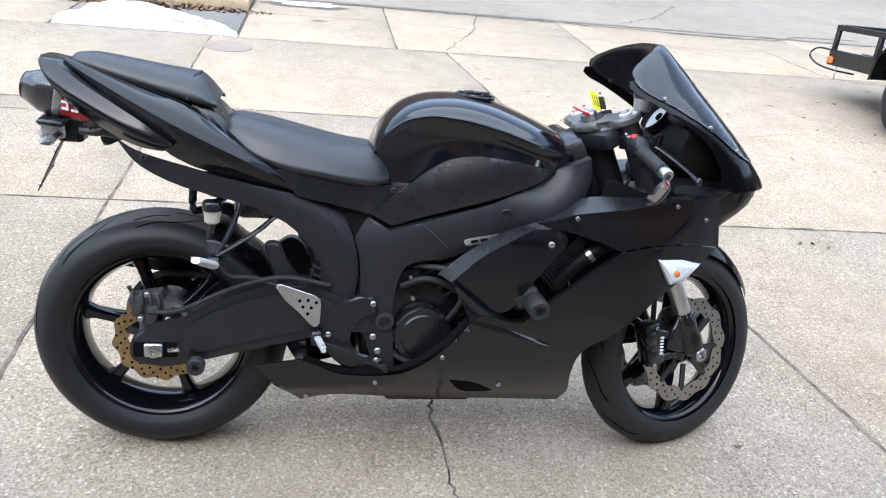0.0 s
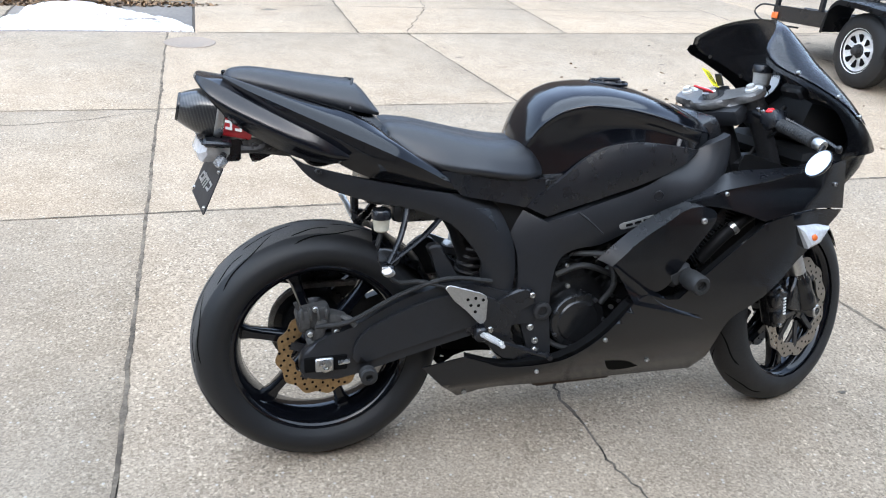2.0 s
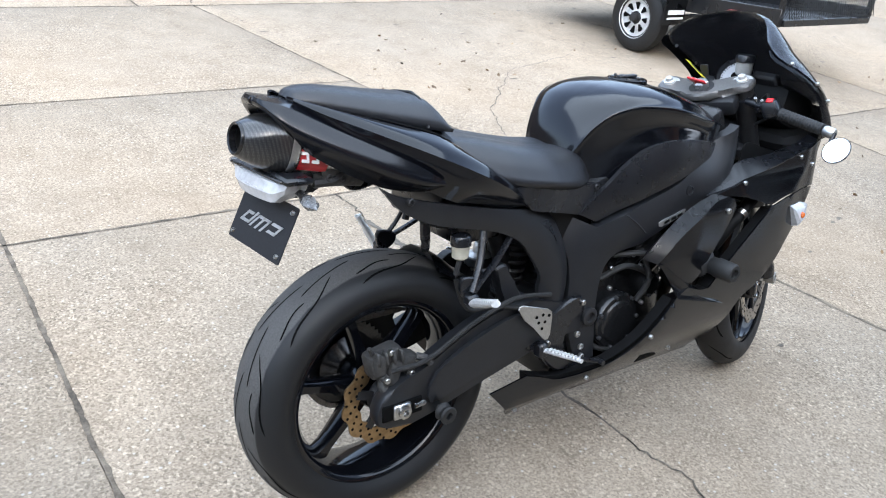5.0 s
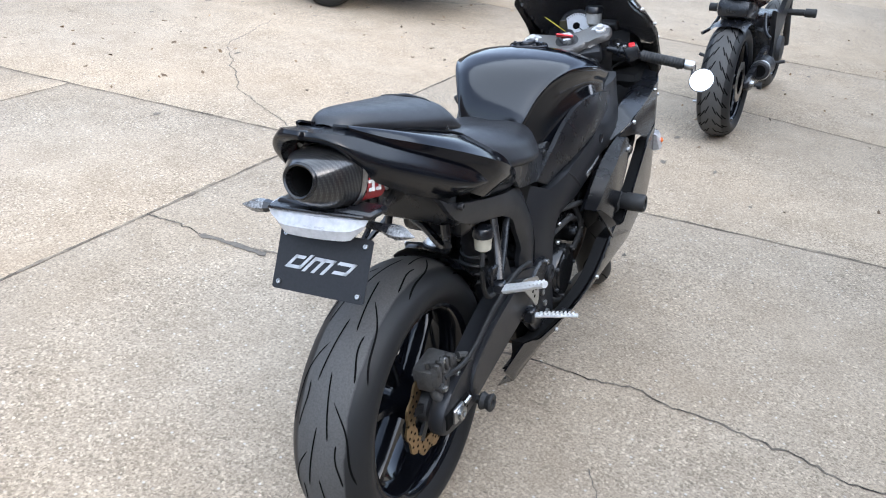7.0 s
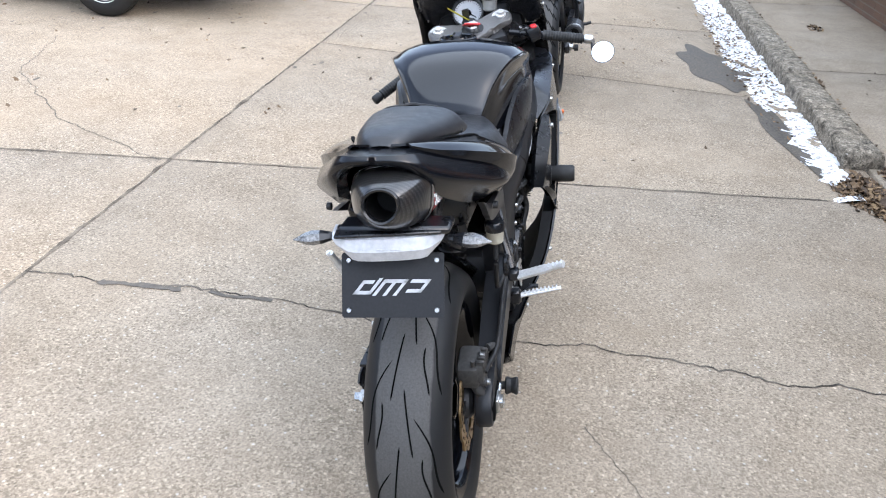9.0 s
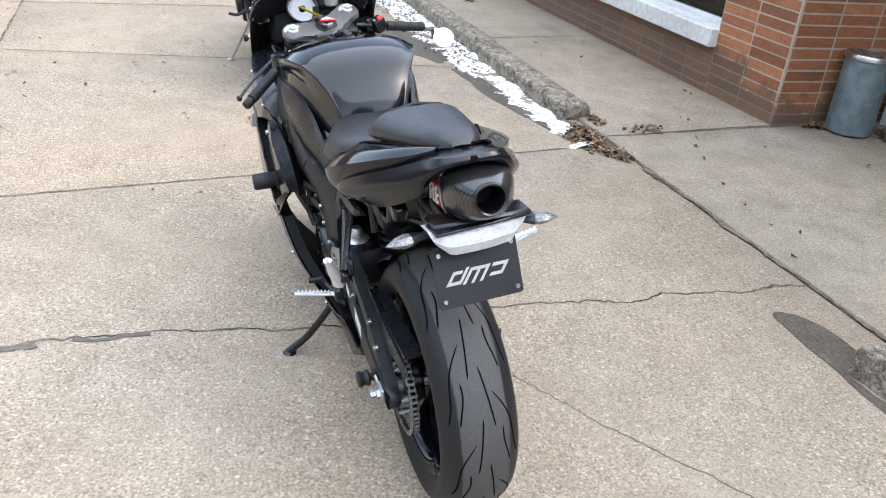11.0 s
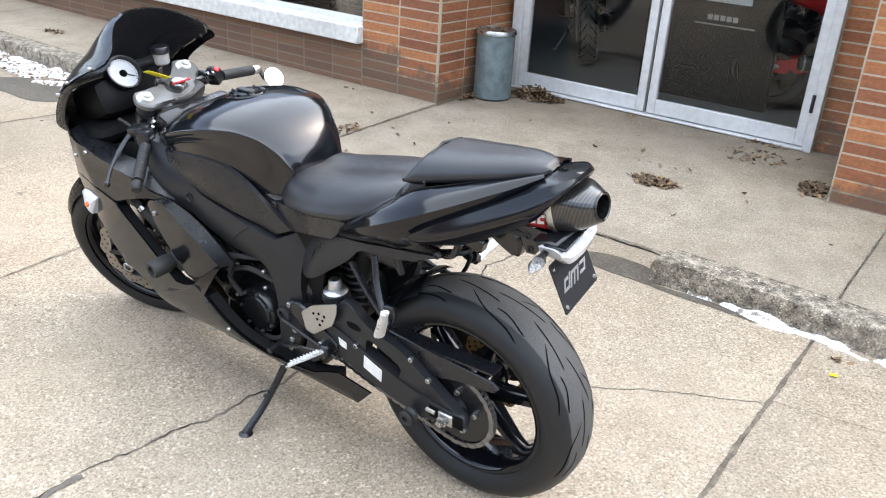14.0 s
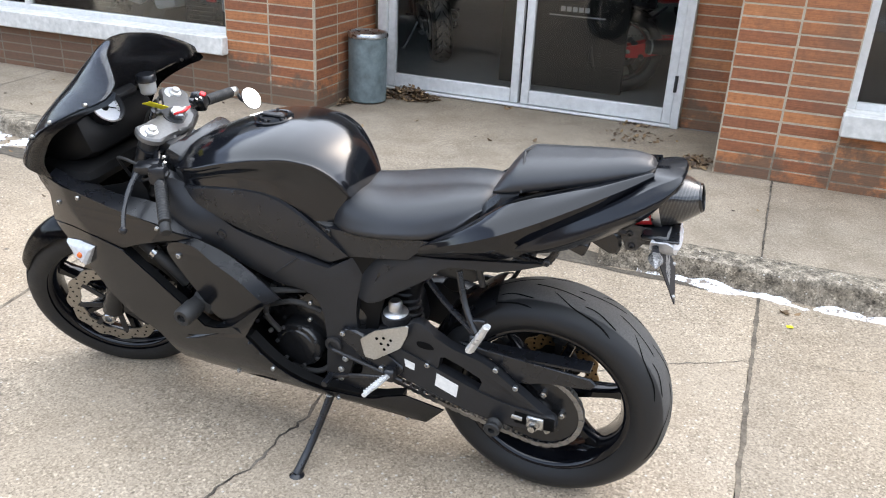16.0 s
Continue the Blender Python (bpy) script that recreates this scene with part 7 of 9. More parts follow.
def fairing(s):
    bm = bmesh.new()
    add_panel(bm, LOWER_O, lambda x, z: s * fair_y(x, z), 0.005, 0.024)
    f = part("lower_fairing", bm, FAIR, bike, "semi-gloss black lower fairing", sharp=45)
    bolts(f, [(x, s * (fair_y(x, z) + 0.001), z) for x, z in ((0.371, 0.172), (0.544, 0.250), (0.702, 0.352), (0.87, 0.245))], (0, s, 0), 0.006)
    # vent shown as a near-black inlay, its shade put into the colour
    bm = bmesh.new()
    add_panel(bm, outline(((0.735, 0.262, 1), (0.80, 0.250), (0.862, 0.212, 1), (0.83, 0.202), (0.775, 0.210))), lambda x, z: s * (fair_y(x, z) + 0.0015), 0.003, edge=0)
    part("fairing_vent", bm, GROOVE, f)
    # added near-black filler for the shade inside the open fairing
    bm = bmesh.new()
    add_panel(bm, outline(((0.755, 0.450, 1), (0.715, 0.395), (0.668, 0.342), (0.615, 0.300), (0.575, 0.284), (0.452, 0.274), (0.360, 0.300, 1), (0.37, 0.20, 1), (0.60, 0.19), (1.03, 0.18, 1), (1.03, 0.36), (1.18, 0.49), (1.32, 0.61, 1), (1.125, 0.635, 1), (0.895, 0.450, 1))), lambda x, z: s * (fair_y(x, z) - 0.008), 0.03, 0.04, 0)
    part("fairing_filler", bm, VOID, f)
    bm = bmesh.new()
    add_panel(bm, BLADE_O, lambda x, z: s * blade_y(x, z), 0.006, 0.011)
    b = part("fairing_blade", bm, FAIR, bike, "semi-gloss black side fairing blade", sharp=45)
    bolts(b, [(0.945, s * (blade_y(0.945, 0.655) + 0.001), 0.655)], (0, s, 0), 0.008)
    # folded rear lip of the blade
    bm = bmesh.new()
    e = [(0.711, 0.545), (0.773, 0.611), (0.838, 0.656), (0.895, 0.686), (0.945, 0.692)]
    i = [(0.680, 0.552), (0.739, 0.604), (0.804, 0.651), (0.850, 0.676), (0.905, 0.696)]
    add_loft(bm, [[(x, s * (blade_y(x, z) + 0.001), z) for x, z in spline(e, 4)], [(x, s * (lerp(x, (0.68, 0.80, 0.90), (0.203, 0.208, 0.220))), z + 0.006) for x, z in spline(i, 4)], [(x, s * (lerp(x, (0.68, 0.80, 0.90), (0.190, 0.196, 0.212))), z - 0.008) for x, z in spline(i, 4)]])
    bmesh.ops.solidify(bm, geom=bm.faces[:], thickness=0.003)
    part("blade_lip", bm, SATIN, b)
    bm = bmesh.new()
    add_skin(bm, ((((0.711, 0.232, 0.545), (0.735, 0.248, 0.505), (0.757, 0.264, 0.462), (0.764, 0.267, 0.452)), ((0.720, 0.244, 0.545), (0.775, 0.262, 0.500), (0.850, 0.262, 0.440), (0.955, 0.262, 0.396)), ((0.758, 0.236, 0.515), (0.808, 0.240, 0.482), (0.850, 0.240, 0.462), (0.955, 0.258, 0.398))),), s, 14, 3, 0.003)
    part("fairing_lip", bm, FAIR, b)
    # inner scoop behind the vent, near-black for the shade in there
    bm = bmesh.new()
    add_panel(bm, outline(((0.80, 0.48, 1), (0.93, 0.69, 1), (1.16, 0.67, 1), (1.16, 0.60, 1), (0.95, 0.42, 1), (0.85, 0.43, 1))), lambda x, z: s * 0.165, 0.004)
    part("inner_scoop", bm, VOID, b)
    # right hose near-black, its shade put into the colour
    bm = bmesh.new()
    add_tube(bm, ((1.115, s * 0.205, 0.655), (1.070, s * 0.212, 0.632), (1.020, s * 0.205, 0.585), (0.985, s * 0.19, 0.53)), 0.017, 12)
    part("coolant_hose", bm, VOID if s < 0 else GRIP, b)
    bm = bmesh.new()
    add_tube(bm, ((1.062, s * 0.212, 0.626), (1.052, s * 0.211, 0.617)), 0.0195, 14, 1)
    part("hose_clip", bm, STEEL, b)
    # ribbed radiator duct inside the opening
    bm = bmesh.new()
    add_panel(bm, outline(((0.935, 0.560, 1), (1.040, 0.668, 1), (1.105, 0.650, 1), (0.985, 0.500, 1))), lambda x, z: s * 0.188, 0.006, 0.05, 0.002)
    duct = part("radiator_duct", bm, SATIN, b)
    bm = bmesh.new()
    for k in range(17):
        q = 0.05 + 0.9 * k / 16
        p0, p1 = Vector((0.935, s * 0.190, 0.560)).lerp(Vector((1.040, s * 0.190, 0.668)), q), Vector((0.985, s * 0.190, 0.500)).lerp(Vector((1.105, s * 0.190, 0.650)), q)
        add_cyl(bm, p0.lerp(p1, 0.06), p0.lerp(p1, 0.94), 0.0022, seg=6)
    part("duct_rib", bm, GRIP, duct)
    bm = bmesh.new()
    add_panel(bm, UPPER_O, lambda x, z: s * upper_y(x, z), 0.005, 0.011)
    u = part("upper_fairing", bm, FAIR, bike, "semi-gloss black upper side fairing", sharp=45)
    bolts(u, [(x, s * (upper_y(x, z) + 0.001), z) for x, z in ((1.003, 0.722), (1.255, 0.762), (1.34, 0.728))], (0, s, 0), 0.006)
    # inner ledge of the cockpit
    bm = bmesh.new()
    add_skin(bm, ((((0.897, 0.205, 0.692), (0.974, 0.232, 0.718), (1.000, 0.236, 0.730), (1.125, 0.240, 0.750), (1.251, 0.238, 0.777), (1.375, 0.212, 0.793)), ((0.925, 0.185, 0.705), (0.985, 0.190, 0.735), (1.042, 0.188, 0.764), (1.171, 0.188, 0.768), (1.275, 0.180, 0.774), (1.385, 0.165, 0.800))), (((0.925, 0.185, 0.705), (0.985, 0.190, 0.735), (1.042, 0.188, 0.764), (1.171, 0.188, 0.768), (1.275, 0.180, 0.774), (1.385, 0.165, 0.800)), ((0.960, 0.165, 0.69), (1.02, 0.150, 0.70), (1.06, 0.140, 0.71), (1.17, 0.135, 0.71), (1.28, 0.125, 0.74), (1.41, 0.12, 0.80)), ((0.975, 0.150, 0.62), (1.02, 0.140, 0.62), (1.06, 0.130, 0.62), (1.17, 0.125, 0.62), (1.28, 0.115, 0.66), (1.41, 0.11, 0.74)))), s, 26, 3, 0.003)
    part("cockpit_ledge", bm, SATIN, bike, "satin black inner cockpit panel")
    # frame slider
    bm = bmesh.new()
    add_box(bm, (0.90, s * 0.205, 0.51), (0.07, 0.08, 0.05), Matrix.Rotation(radians(-25), 3, "Y"), 0.01)
    add_turned(bm, (0.917, s * 0.225, 0.507), (0, s, 0.0), ((0, 0.024), (0.03, 0.024), (0.036, 0.027), (0.084, 0.026), (0.090, 0.022), (0.090, 0.013), (0.078, 0.012), (0.078, 0)), 24)
    sl = part("frame_slider", bm, GRIP, bike, "black frame slider")
    bm = bmesh.new()
    add_turned(bm, (0.917, s * 0.300, 0.507), (0, s, 0), ((0, 0.011), (0.006, 0.011), (0.006, 0.006), (0.002, 0.005), (0.002, 0)), 12)
    part("slider_bolt", bm, DARKMETAL, sl)
    # front indicator, flush wedge
    bm = bmesh.new()
    add_loft(bm, [[(x, s * y, z) for x, y, z in r] for r in (((1.215, 0.250, 0.632), (1.262, 0.244, 0.560), (1.300, 0.236, 0.572), (1.350, 0.222, 0.612), (1.290, 0.236, 0.628)), ((1.222, 0.262, 0.626), (1.258, 0.268, 0.568), (1.296, 0.262, 0.580), (1.336, 0.242, 0.612), (1.285, 0.256, 0.622)), ((1.238, 0.267, 0.615), (1.260, 0.275, 0.580), (1.290, 0.268, 0.588), (1.315, 0.252, 0.610), (1.280, 0.264, 0.614)))], True, True)
    fi = part("front_indicator", bm, LENS, bike, "clear wedge-shaped front indicator")
    bm = bmesh.new()
    add_turned(bm, (1.268, s * 0.268, 0.598), (0, s, 0), ((0, 0.009), (0.006, 0.007), (0.009, 0.0)), 12)
    part("bulb", bm, AMBER, fi, "orange indicator bulb")


both(fairing)
# added dark sheets that close the see-through gap beside the dash
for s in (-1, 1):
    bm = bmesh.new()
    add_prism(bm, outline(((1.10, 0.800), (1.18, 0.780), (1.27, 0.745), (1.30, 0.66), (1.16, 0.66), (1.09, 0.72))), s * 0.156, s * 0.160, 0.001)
    part("cockpit_gap_sheet", bm, VOID, bike, "added dark sheet closing the cockpit gap")
# nose cowl and screen
NZ = (0.655, 0.68, 0.71, 0.75, 0.79, 0.83, 0.875, 0.92, 0.96, 1.00, 1.035, 1.07, 1.10, 1.12, 1.131)
NXF = (1.355, 1.415, 1.485, 1.545, 1.562, 1.536, 1.493, 1.449, 1.411, 1.373, 1.340, 1.305, 1.273, 1.253, 1.243)
NXE = (1.345, 1.345, 1.345, 1.345, 1.345, 1.366, 1.346, 1.310, 1.250, 1.175, 1.108, 1.116, 1.152, 1.190, 1.215)
NWE = (0.18, 0.225, 0.238, 0.236, 0.226, 0.219, 0.218, 0.216, 0.211, 0.200, 0.182, 0.158, 0.125, 0.088, 0.040)


def nose_row(z, k0=0.0, k1=1.0, n=15, grow=0.0):
    """Half a level line of the nose, from k0 to k1 of the way from its tip to its rear edge."""
    xf, xe, w = smooth(z, NZ, NXF) + grow, smooth(z, NZ, NXE), smooth(z, NZ, NWE) + grow
    out = []
    for i in range(n + 1):
        a = math.pi / 2 * (k0 + (k1 - k0) * i / n)
        x, y = xe + (xf - xe) * math.cos(a) ** 0.85, w * math.sin(a) ** 0.85
        if z <= 0.79:
            y = upper_y(xe + (x - xe) * (1.575 - xe) / max(0.01, xf - xe), z) - 0.002
        out.append((x, y, z))
    return out


def mirrored(row):
    return [(x, -y, z) for x, y, z in row[::-1]] + row[1:]


SCREEN_Z = (0.868, 0.885, 0.90, 0.92, 0.94, 0.96, 0.98, 1.0, 1.02, 1.035, 1.05, 1.07, 1.085, 1.10, 1.11, 1.12, 1.131)
reach = lambda z: smooth(z, (0.868, 0.90, 0.96, 1.035, 1.06), (0.55, 0.74, 0.85, 0.95, 1.0))
bm = bmesh.new()
add_loft(bm, [mirrored(nose_row(z)) for z in (0.655, 0.67, 0.69, 0.71, 0.73, 0.75, 0.77, 0.79, 0.80, 0.815, 0.83, 0.85, 0.868)])
for s in (-1, 1):
    add_loft(bm, [[(x, s * y, z) for x, y, z in nose_row(z, reach(z) - 0.02, 1.0, 6)] for z in SCREEN_Z[:11]])
bmesh.ops.solidify(bm, geom=bm.faces[:], thickness=-0.004)
cowl = part("nose_cowl", bm, FAIR, bike, "semi-gloss black nose cowl", sharp=50)
bm = bmesh.new()
add_loft(bm, [mirrored(nose_row(z, 0.0, reach(z), 15, 0.004)) for z in SCREEN_Z])
bmesh.ops.solidify(bm, geom=bm.faces[:], thickness=-0.004)
ob = part("windscreen", bm, SMOKE, bike, "dark smoked windscreen", sharp=60)
for z in (0.90, 0.955, 1.015):
    x, y, q = nose_row(z, 0.0, reach(z) * 0.95, 15, 0.005)[-1]
    for s in (-1, 1):
        bolts(ob, ((x, s * y, q),), (0.3, s, 0.3), 0.005)
# solid near-black block in place of the dark, hollow cockpit
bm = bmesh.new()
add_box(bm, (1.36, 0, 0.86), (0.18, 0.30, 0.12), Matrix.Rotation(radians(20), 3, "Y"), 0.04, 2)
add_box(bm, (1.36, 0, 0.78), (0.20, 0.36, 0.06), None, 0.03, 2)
part("dash_cowl", bm, VOID, bike, "dash surround coloured near-black for the cockpit's shade")

# steering: top clamp, bars, controls
bm = bmesh.new()
o = outline(((1.135, -0.135), (1.165, -0.10), (1.135, -0.055), (1.13, 0.0), (1.135, 0.055), (1.165, 0.10), (1.135, 0.135), (1.09, 0.125), (1.075, 0.07), (1.055, 0.045), (1.04, 0.0), (1.055, -0.045), (1.075, -0.07), (1.09, -0.125)))
t = bmesh.new()
add_prism(t, [(x, y) for x, y in o], -0.011, 0.011, 0.005)
bmesh.ops.transform(t, matrix=Matrix.Translation((1.105, 0, 0.925)) @ Matrix.Rotation(-RAKE * 0.9, 4, "Y") @ Matrix.Translation((-1.105, 0, 0)) @ Matrix.Rotation(radians(-90), 4, "X") @ Matrix.Scale(1, 4), verts=t.verts)
me = bpy.data.meshes.new("tmp")
t.to_mesh(me)
t.free()
bm.from_mesh(me)
bpy.data.meshes.remove(me)
clamp = part("top_clamp", bm, GREYALU, bike, "grey cast top fork clamp", m=STEER)
bm = bmesh.new()
add_turned(bm, (1.085, 0, 0.925), (-math.sin(RAKE), 0, math.cos(RAKE)), ((0, 0.022), (0.020, 0.022), (0.024, 0.018), (0.024, 0)), 6)
part("stem_nut", bm, STEEL, clamp, m=STEER)
bm = bmesh.new()
add_turned(bm, (1.14, 0.0, 0.915), (-math.sin(RAKE), 0, math.cos(RAKE)), ((0, 0.024), (0.034, 0.023), (0.036, 0.014), (0.034, 0)), 20)
part("ignition_switch", bm, SATIN, clamp, "black ignition switch with key", m=STEER)
bm = bmesh.new()
add_box(bm, (1.125, 0.005, 0.972), (0.004, 0.022, 0.035), Matrix.Rotation(radians(-20), 3, "Y"), 0.0015)
part("key", bm, DARKMETAL, clamp, "ignition key", m=STEER)
bm = bmesh.new()
add_box(bm, (1.09, 0.0, 0.88), (0.06, 0.20, 0.05), Matrix.Rotation(-RAKE, 3, "Y"), 0.015, 2)
add_cyl(bm, (1.085, 0, 0.93), (1.17, 0, 0.75), 0.035)
add_box(bm, (1.185, 0.0, 0.74), (0.07, 0.25, 0.04), Matrix.Rotation(-RAKE, 3, "Y"), 0.012, 2)
part("steering_stem", bm, MATTE, bike, m=STEER)


def bar(s):
    a, b = Vector((1.112, s * 0.118, 0.885)), Vector((1.040, s * 0.336, 0.815))
    d = (b - a).normalized()
    bm = bmesh.new()
    add_cyl(bm, a, b, 0.011, seg=14)
    add_turned(bm, (fork_line(0.885), s * 0.103, 0.870), (-math.sin(RAKE), 0, math.cos(RAKE)), ((0, 0.034), (0.030, 0.034)), 20)
    h = part("handlebar", bm, SATIN, bike, "black clip-on handlebar", m=STEER)
    bm = bmesh.new()
    prof = [(0.0, 0.0165)]
    for k in range(14):
        prof += [(0.004 + k * 0.0085, 0.0165), (0.007 + k * 0.0085, 0.0150), (0.0095 + k * 0.0085, 0.0150)]
    prof += [(0.125, 0.0165), (0.127, 0.012)]
    add_turned(bm, a + d * 0.108, d, prof, 18)
    part("grip", bm, GRIP, h, "ribbed rubber grip", m=STEER)
    bm = bmesh.new()
    add_turned(bm, b - d * 0.002, d, ((0, 0.013), (0.003, 0.0145), (0.024, 0.0145), (0.028, 0.012), (0.028, 0)), 16)
    part("bar_end", bm, ALU if s < 0 else GRIP, h, m=STEER)
    bm = bmesh.new()
    add_box(bm, a + d * 0.078 + Vector((0, 0, 0.004)), (0.046, 0.044, 0.048), Matrix.Rotation(radians(s * 17), 3, "X"), 0.009, 2)
    add_box(bm, a + d * 0.045 + Vector((0.012, 0, 0.0)), (0.04, 0.03, 0.036), None, 0.008, 2)
    part("switch_gear", bm, SATIN, h, "black switch housing", m=STEER)
    bm = bmesh.new()
    if s < 0:
        add_box(bm, a + d * 0.078 + Vector((-0.016, 0, 0.028)), (0.018, 0.020, 0.008), Matrix.Rotation(radians(-25), 3, "Y"), 0.003)
        part("kill_switch", bm, REDPLASTIC, h, "red kill switch", m=STEER)
    else:
        add_box(bm, a + d * 0.085 + Vector((-0.022, 0, 0.010)), (0.010, 0.022, 0.012), None, 0.003)
        part("light_switch", bm, DARKMETAL, h, m=STEER)
    bolts(h, [STEER @ (a + d * q + Vector((-0.02, 0, 0.018))) for q in (0.035, 0.055)], (-0.6, 0, 0.8), 0.005)
    bm = bmesh.new()
    l0 = a + d * 0.055 + Vector((0.035, 0, 0.004))
    add_box(bm, l0 + Vector((0.0, 0, 0)), (0.05, 0.04, 0.028), None, 0.008, 2)
    e = Vector((1.158, s * 0.326, 0.790))
    add_tube(bm, (l0 + Vector((0.015, 0, 0)), l0 + (e - l0) * 0.3 + Vector((0.022, 0, 0)), l0 + (e - l0) * 0.7 + Vector((0.016, 0, 0)), e), (0.010, 0.008, 0.006, 0.006), 8, 5, 0.7)
    add_turned(bm, e - Vector((0, s * 0.006, 0)), (0, s, 0), ((0, 0.006), (0.004, 0.010), (0.010, 0.010), (0.014, 0.006)), 12)
    part("lever", bm, SATIN, h, "black brake lever" if s < 0 else "black clutch lever", m=STEER)
    bm = bmesh.new()
    add_tube(bm, (l0, l0 + Vector((0.07, -s * 0.02, 0.02)), l0 + Vector((0.10, -s * 0.08, -0.05)), l0 + Vector((0.07, -s * 0.10, -0.16))), 0.0045, 8)
    add_tube(bm, (a + d * 0.08, a + d * 0.06 + Vector((0.05, 0, -0.03)), a + Vector((0.06, -s * 0.04, -0.10)), a + Vector((0.03, -s * 0.06, -0.18))), 0.0045, 8)
    part("control_cable", bm, GRIP, h, m=STEER)
    return a, b, d


both(bar)
# right bar-end mirror
mp = Vector((1.122, -0.402, 0.833))
mn = Vector((-0.80, 0.10, 0.56)).normalized()
bm = bmesh.new()
add_turned(bm, mp - mn * 0.014, mn, ((0, 0.016), (0.004, 0.030), (0.010, 0.036), (0.014, 0.037), (0.0145, 0.035)), 32)
add_tube(bm, (STEER @ Vector((1.034, -0.360, 0.810)), mp - mn * 0.02 + Vector((0, 0.03, 0.012)), mp - mn * 0.012), 0.006, 8)
mir = part("bar_end_mirror", bm, SATIN, bike, "round bar-end mirror reflecting white sky")
bm = bmesh.new()
add_turned(bm, mp - mn * 0.001, mn, ((0, 0.035), (0.0016, 0.0345), (0.0018, 0)), 32)
part("mirror_glass", bm, MIRROR, mir)

# dash: gauge, brake fluid bottle, tags
gp, gn = Vector((1.290, 0.040, 0.942)), Vector((-0.80, 0.0, 0.60)).normalized()
bm = bmesh.new()
add_turned(bm, gp - gn * 0.045, gn, ((0, 0.035), (0.015, 0.050), (0.045, 0.053), (0.058, 0.053), (0.058, 0.049), (0.044, 0.046)), 36, False)
ga = part("gauge", bm, SATIN, bike, "round rev counter with silver face")
bm = bmesh.new()
add_turned(bm, gp - gn * 0.003, gn, ((0, 0.047), (0.001, 0.047), (0.001, 0)), 36)
part("dial_face", bm, DIAL, ga)
bm = bmesh.new()
d, sd, u = frame_of(gn)
for i in range(25):
    a = radians(-130 + 260 * i / 24)
    q = gp - gn * 0.001 + (sd * math.sin(a) + u * math.cos(a)) * 0.039
    add_cyl(bm, q, q + (sd * math.sin(a) + u * math.cos(a)) * (0.005 if i % 2 else 0.007), 0.0008, seg=4)
add_turned(bm, gp - gn * 0.002, gn, ((0, 0.012), (0.004, 0.011), (0.004, 0)), 16)
add_cyl(bm, gp + gn * 0.001, gp + gn * 0.001 + (sd * -0.8 + u * -0.5) * 0.036, 0.0015, seg=6)
part("dial_mark", bm, GROOVE, ga)
bm = bmesh.new()
add_box(bm, gp + Vector((0.02, -0.095, -0.002)), (0.03, 0.085, 0.05), Matrix.Rotation(radians(-35), 3, "Y"), 0.008)
part("lcd_panel", bm, DARKMETAL, ga)
bm = bmesh.new()
add_turned(bm, (1.204, -0.045, 0.962), (0, 0, 1), ((0, 0.018), (0.004, 0.022), (0.034, 0.024), (0.036, 0.026)), 20)
fb = part("front_fluid_bottle", bm, CLOUDY, bike, "cloudy brake fluid bottle with black lid")
bm = bmesh.new()
add_turned(bm, (1.204, -0.045, 0.998), (0, 0, 1), ((0, 0.027), (0.016, 0.027), (0.020, 0.024), (0.020, 0)), 20)
part("bottle_cap", bm, SATIN, fb)
bm = bmesh.new()
tm = Matrix(((-0.038, 0.937, 0.347, 1.1065), (-0.861, 0.145, -0.487, 0.045), (-0.507, -0.318, 0.802, 0.972), (0, 0, 0, 1)))
add_box(bm, (0, 0, 0), (0.076, 0.026, 0.0012))
yt = part("paper_tag", bm, YELLOW, bike, "bright yellow paper tag on the key", m=tm)
bm = bmesh.new()
for k in range(3):
    add_box(bm, (0, -0.007 + 0.007 * k, 0.0012), (0.045, 0.0022, 0.0006))
part("tag_writing", bm, DARKMETAL, yt, m=tm)
bm = bmesh.new()
tm2 = Matrix.Translation((1.060, 0.0, 0.948)) @ Matrix.Rotation(radians(20), 4, "Y") @ Matrix.Rotation(radians(20), 4, "Z")
add_box(bm, (0, 0, 0), (0.034, 0.05, 0.006), None, 0.002)
rt = part("key_fob", bm, REDPLASTIC, bike, "red key fob with white stripe", m=tm2)
bm = bmesh.new()
add_box(bm, (0, 0, 0.004), (0.008, 0.044, 0.002))
part("fob_stripe", bm, WHITE, rt, m=tm2)

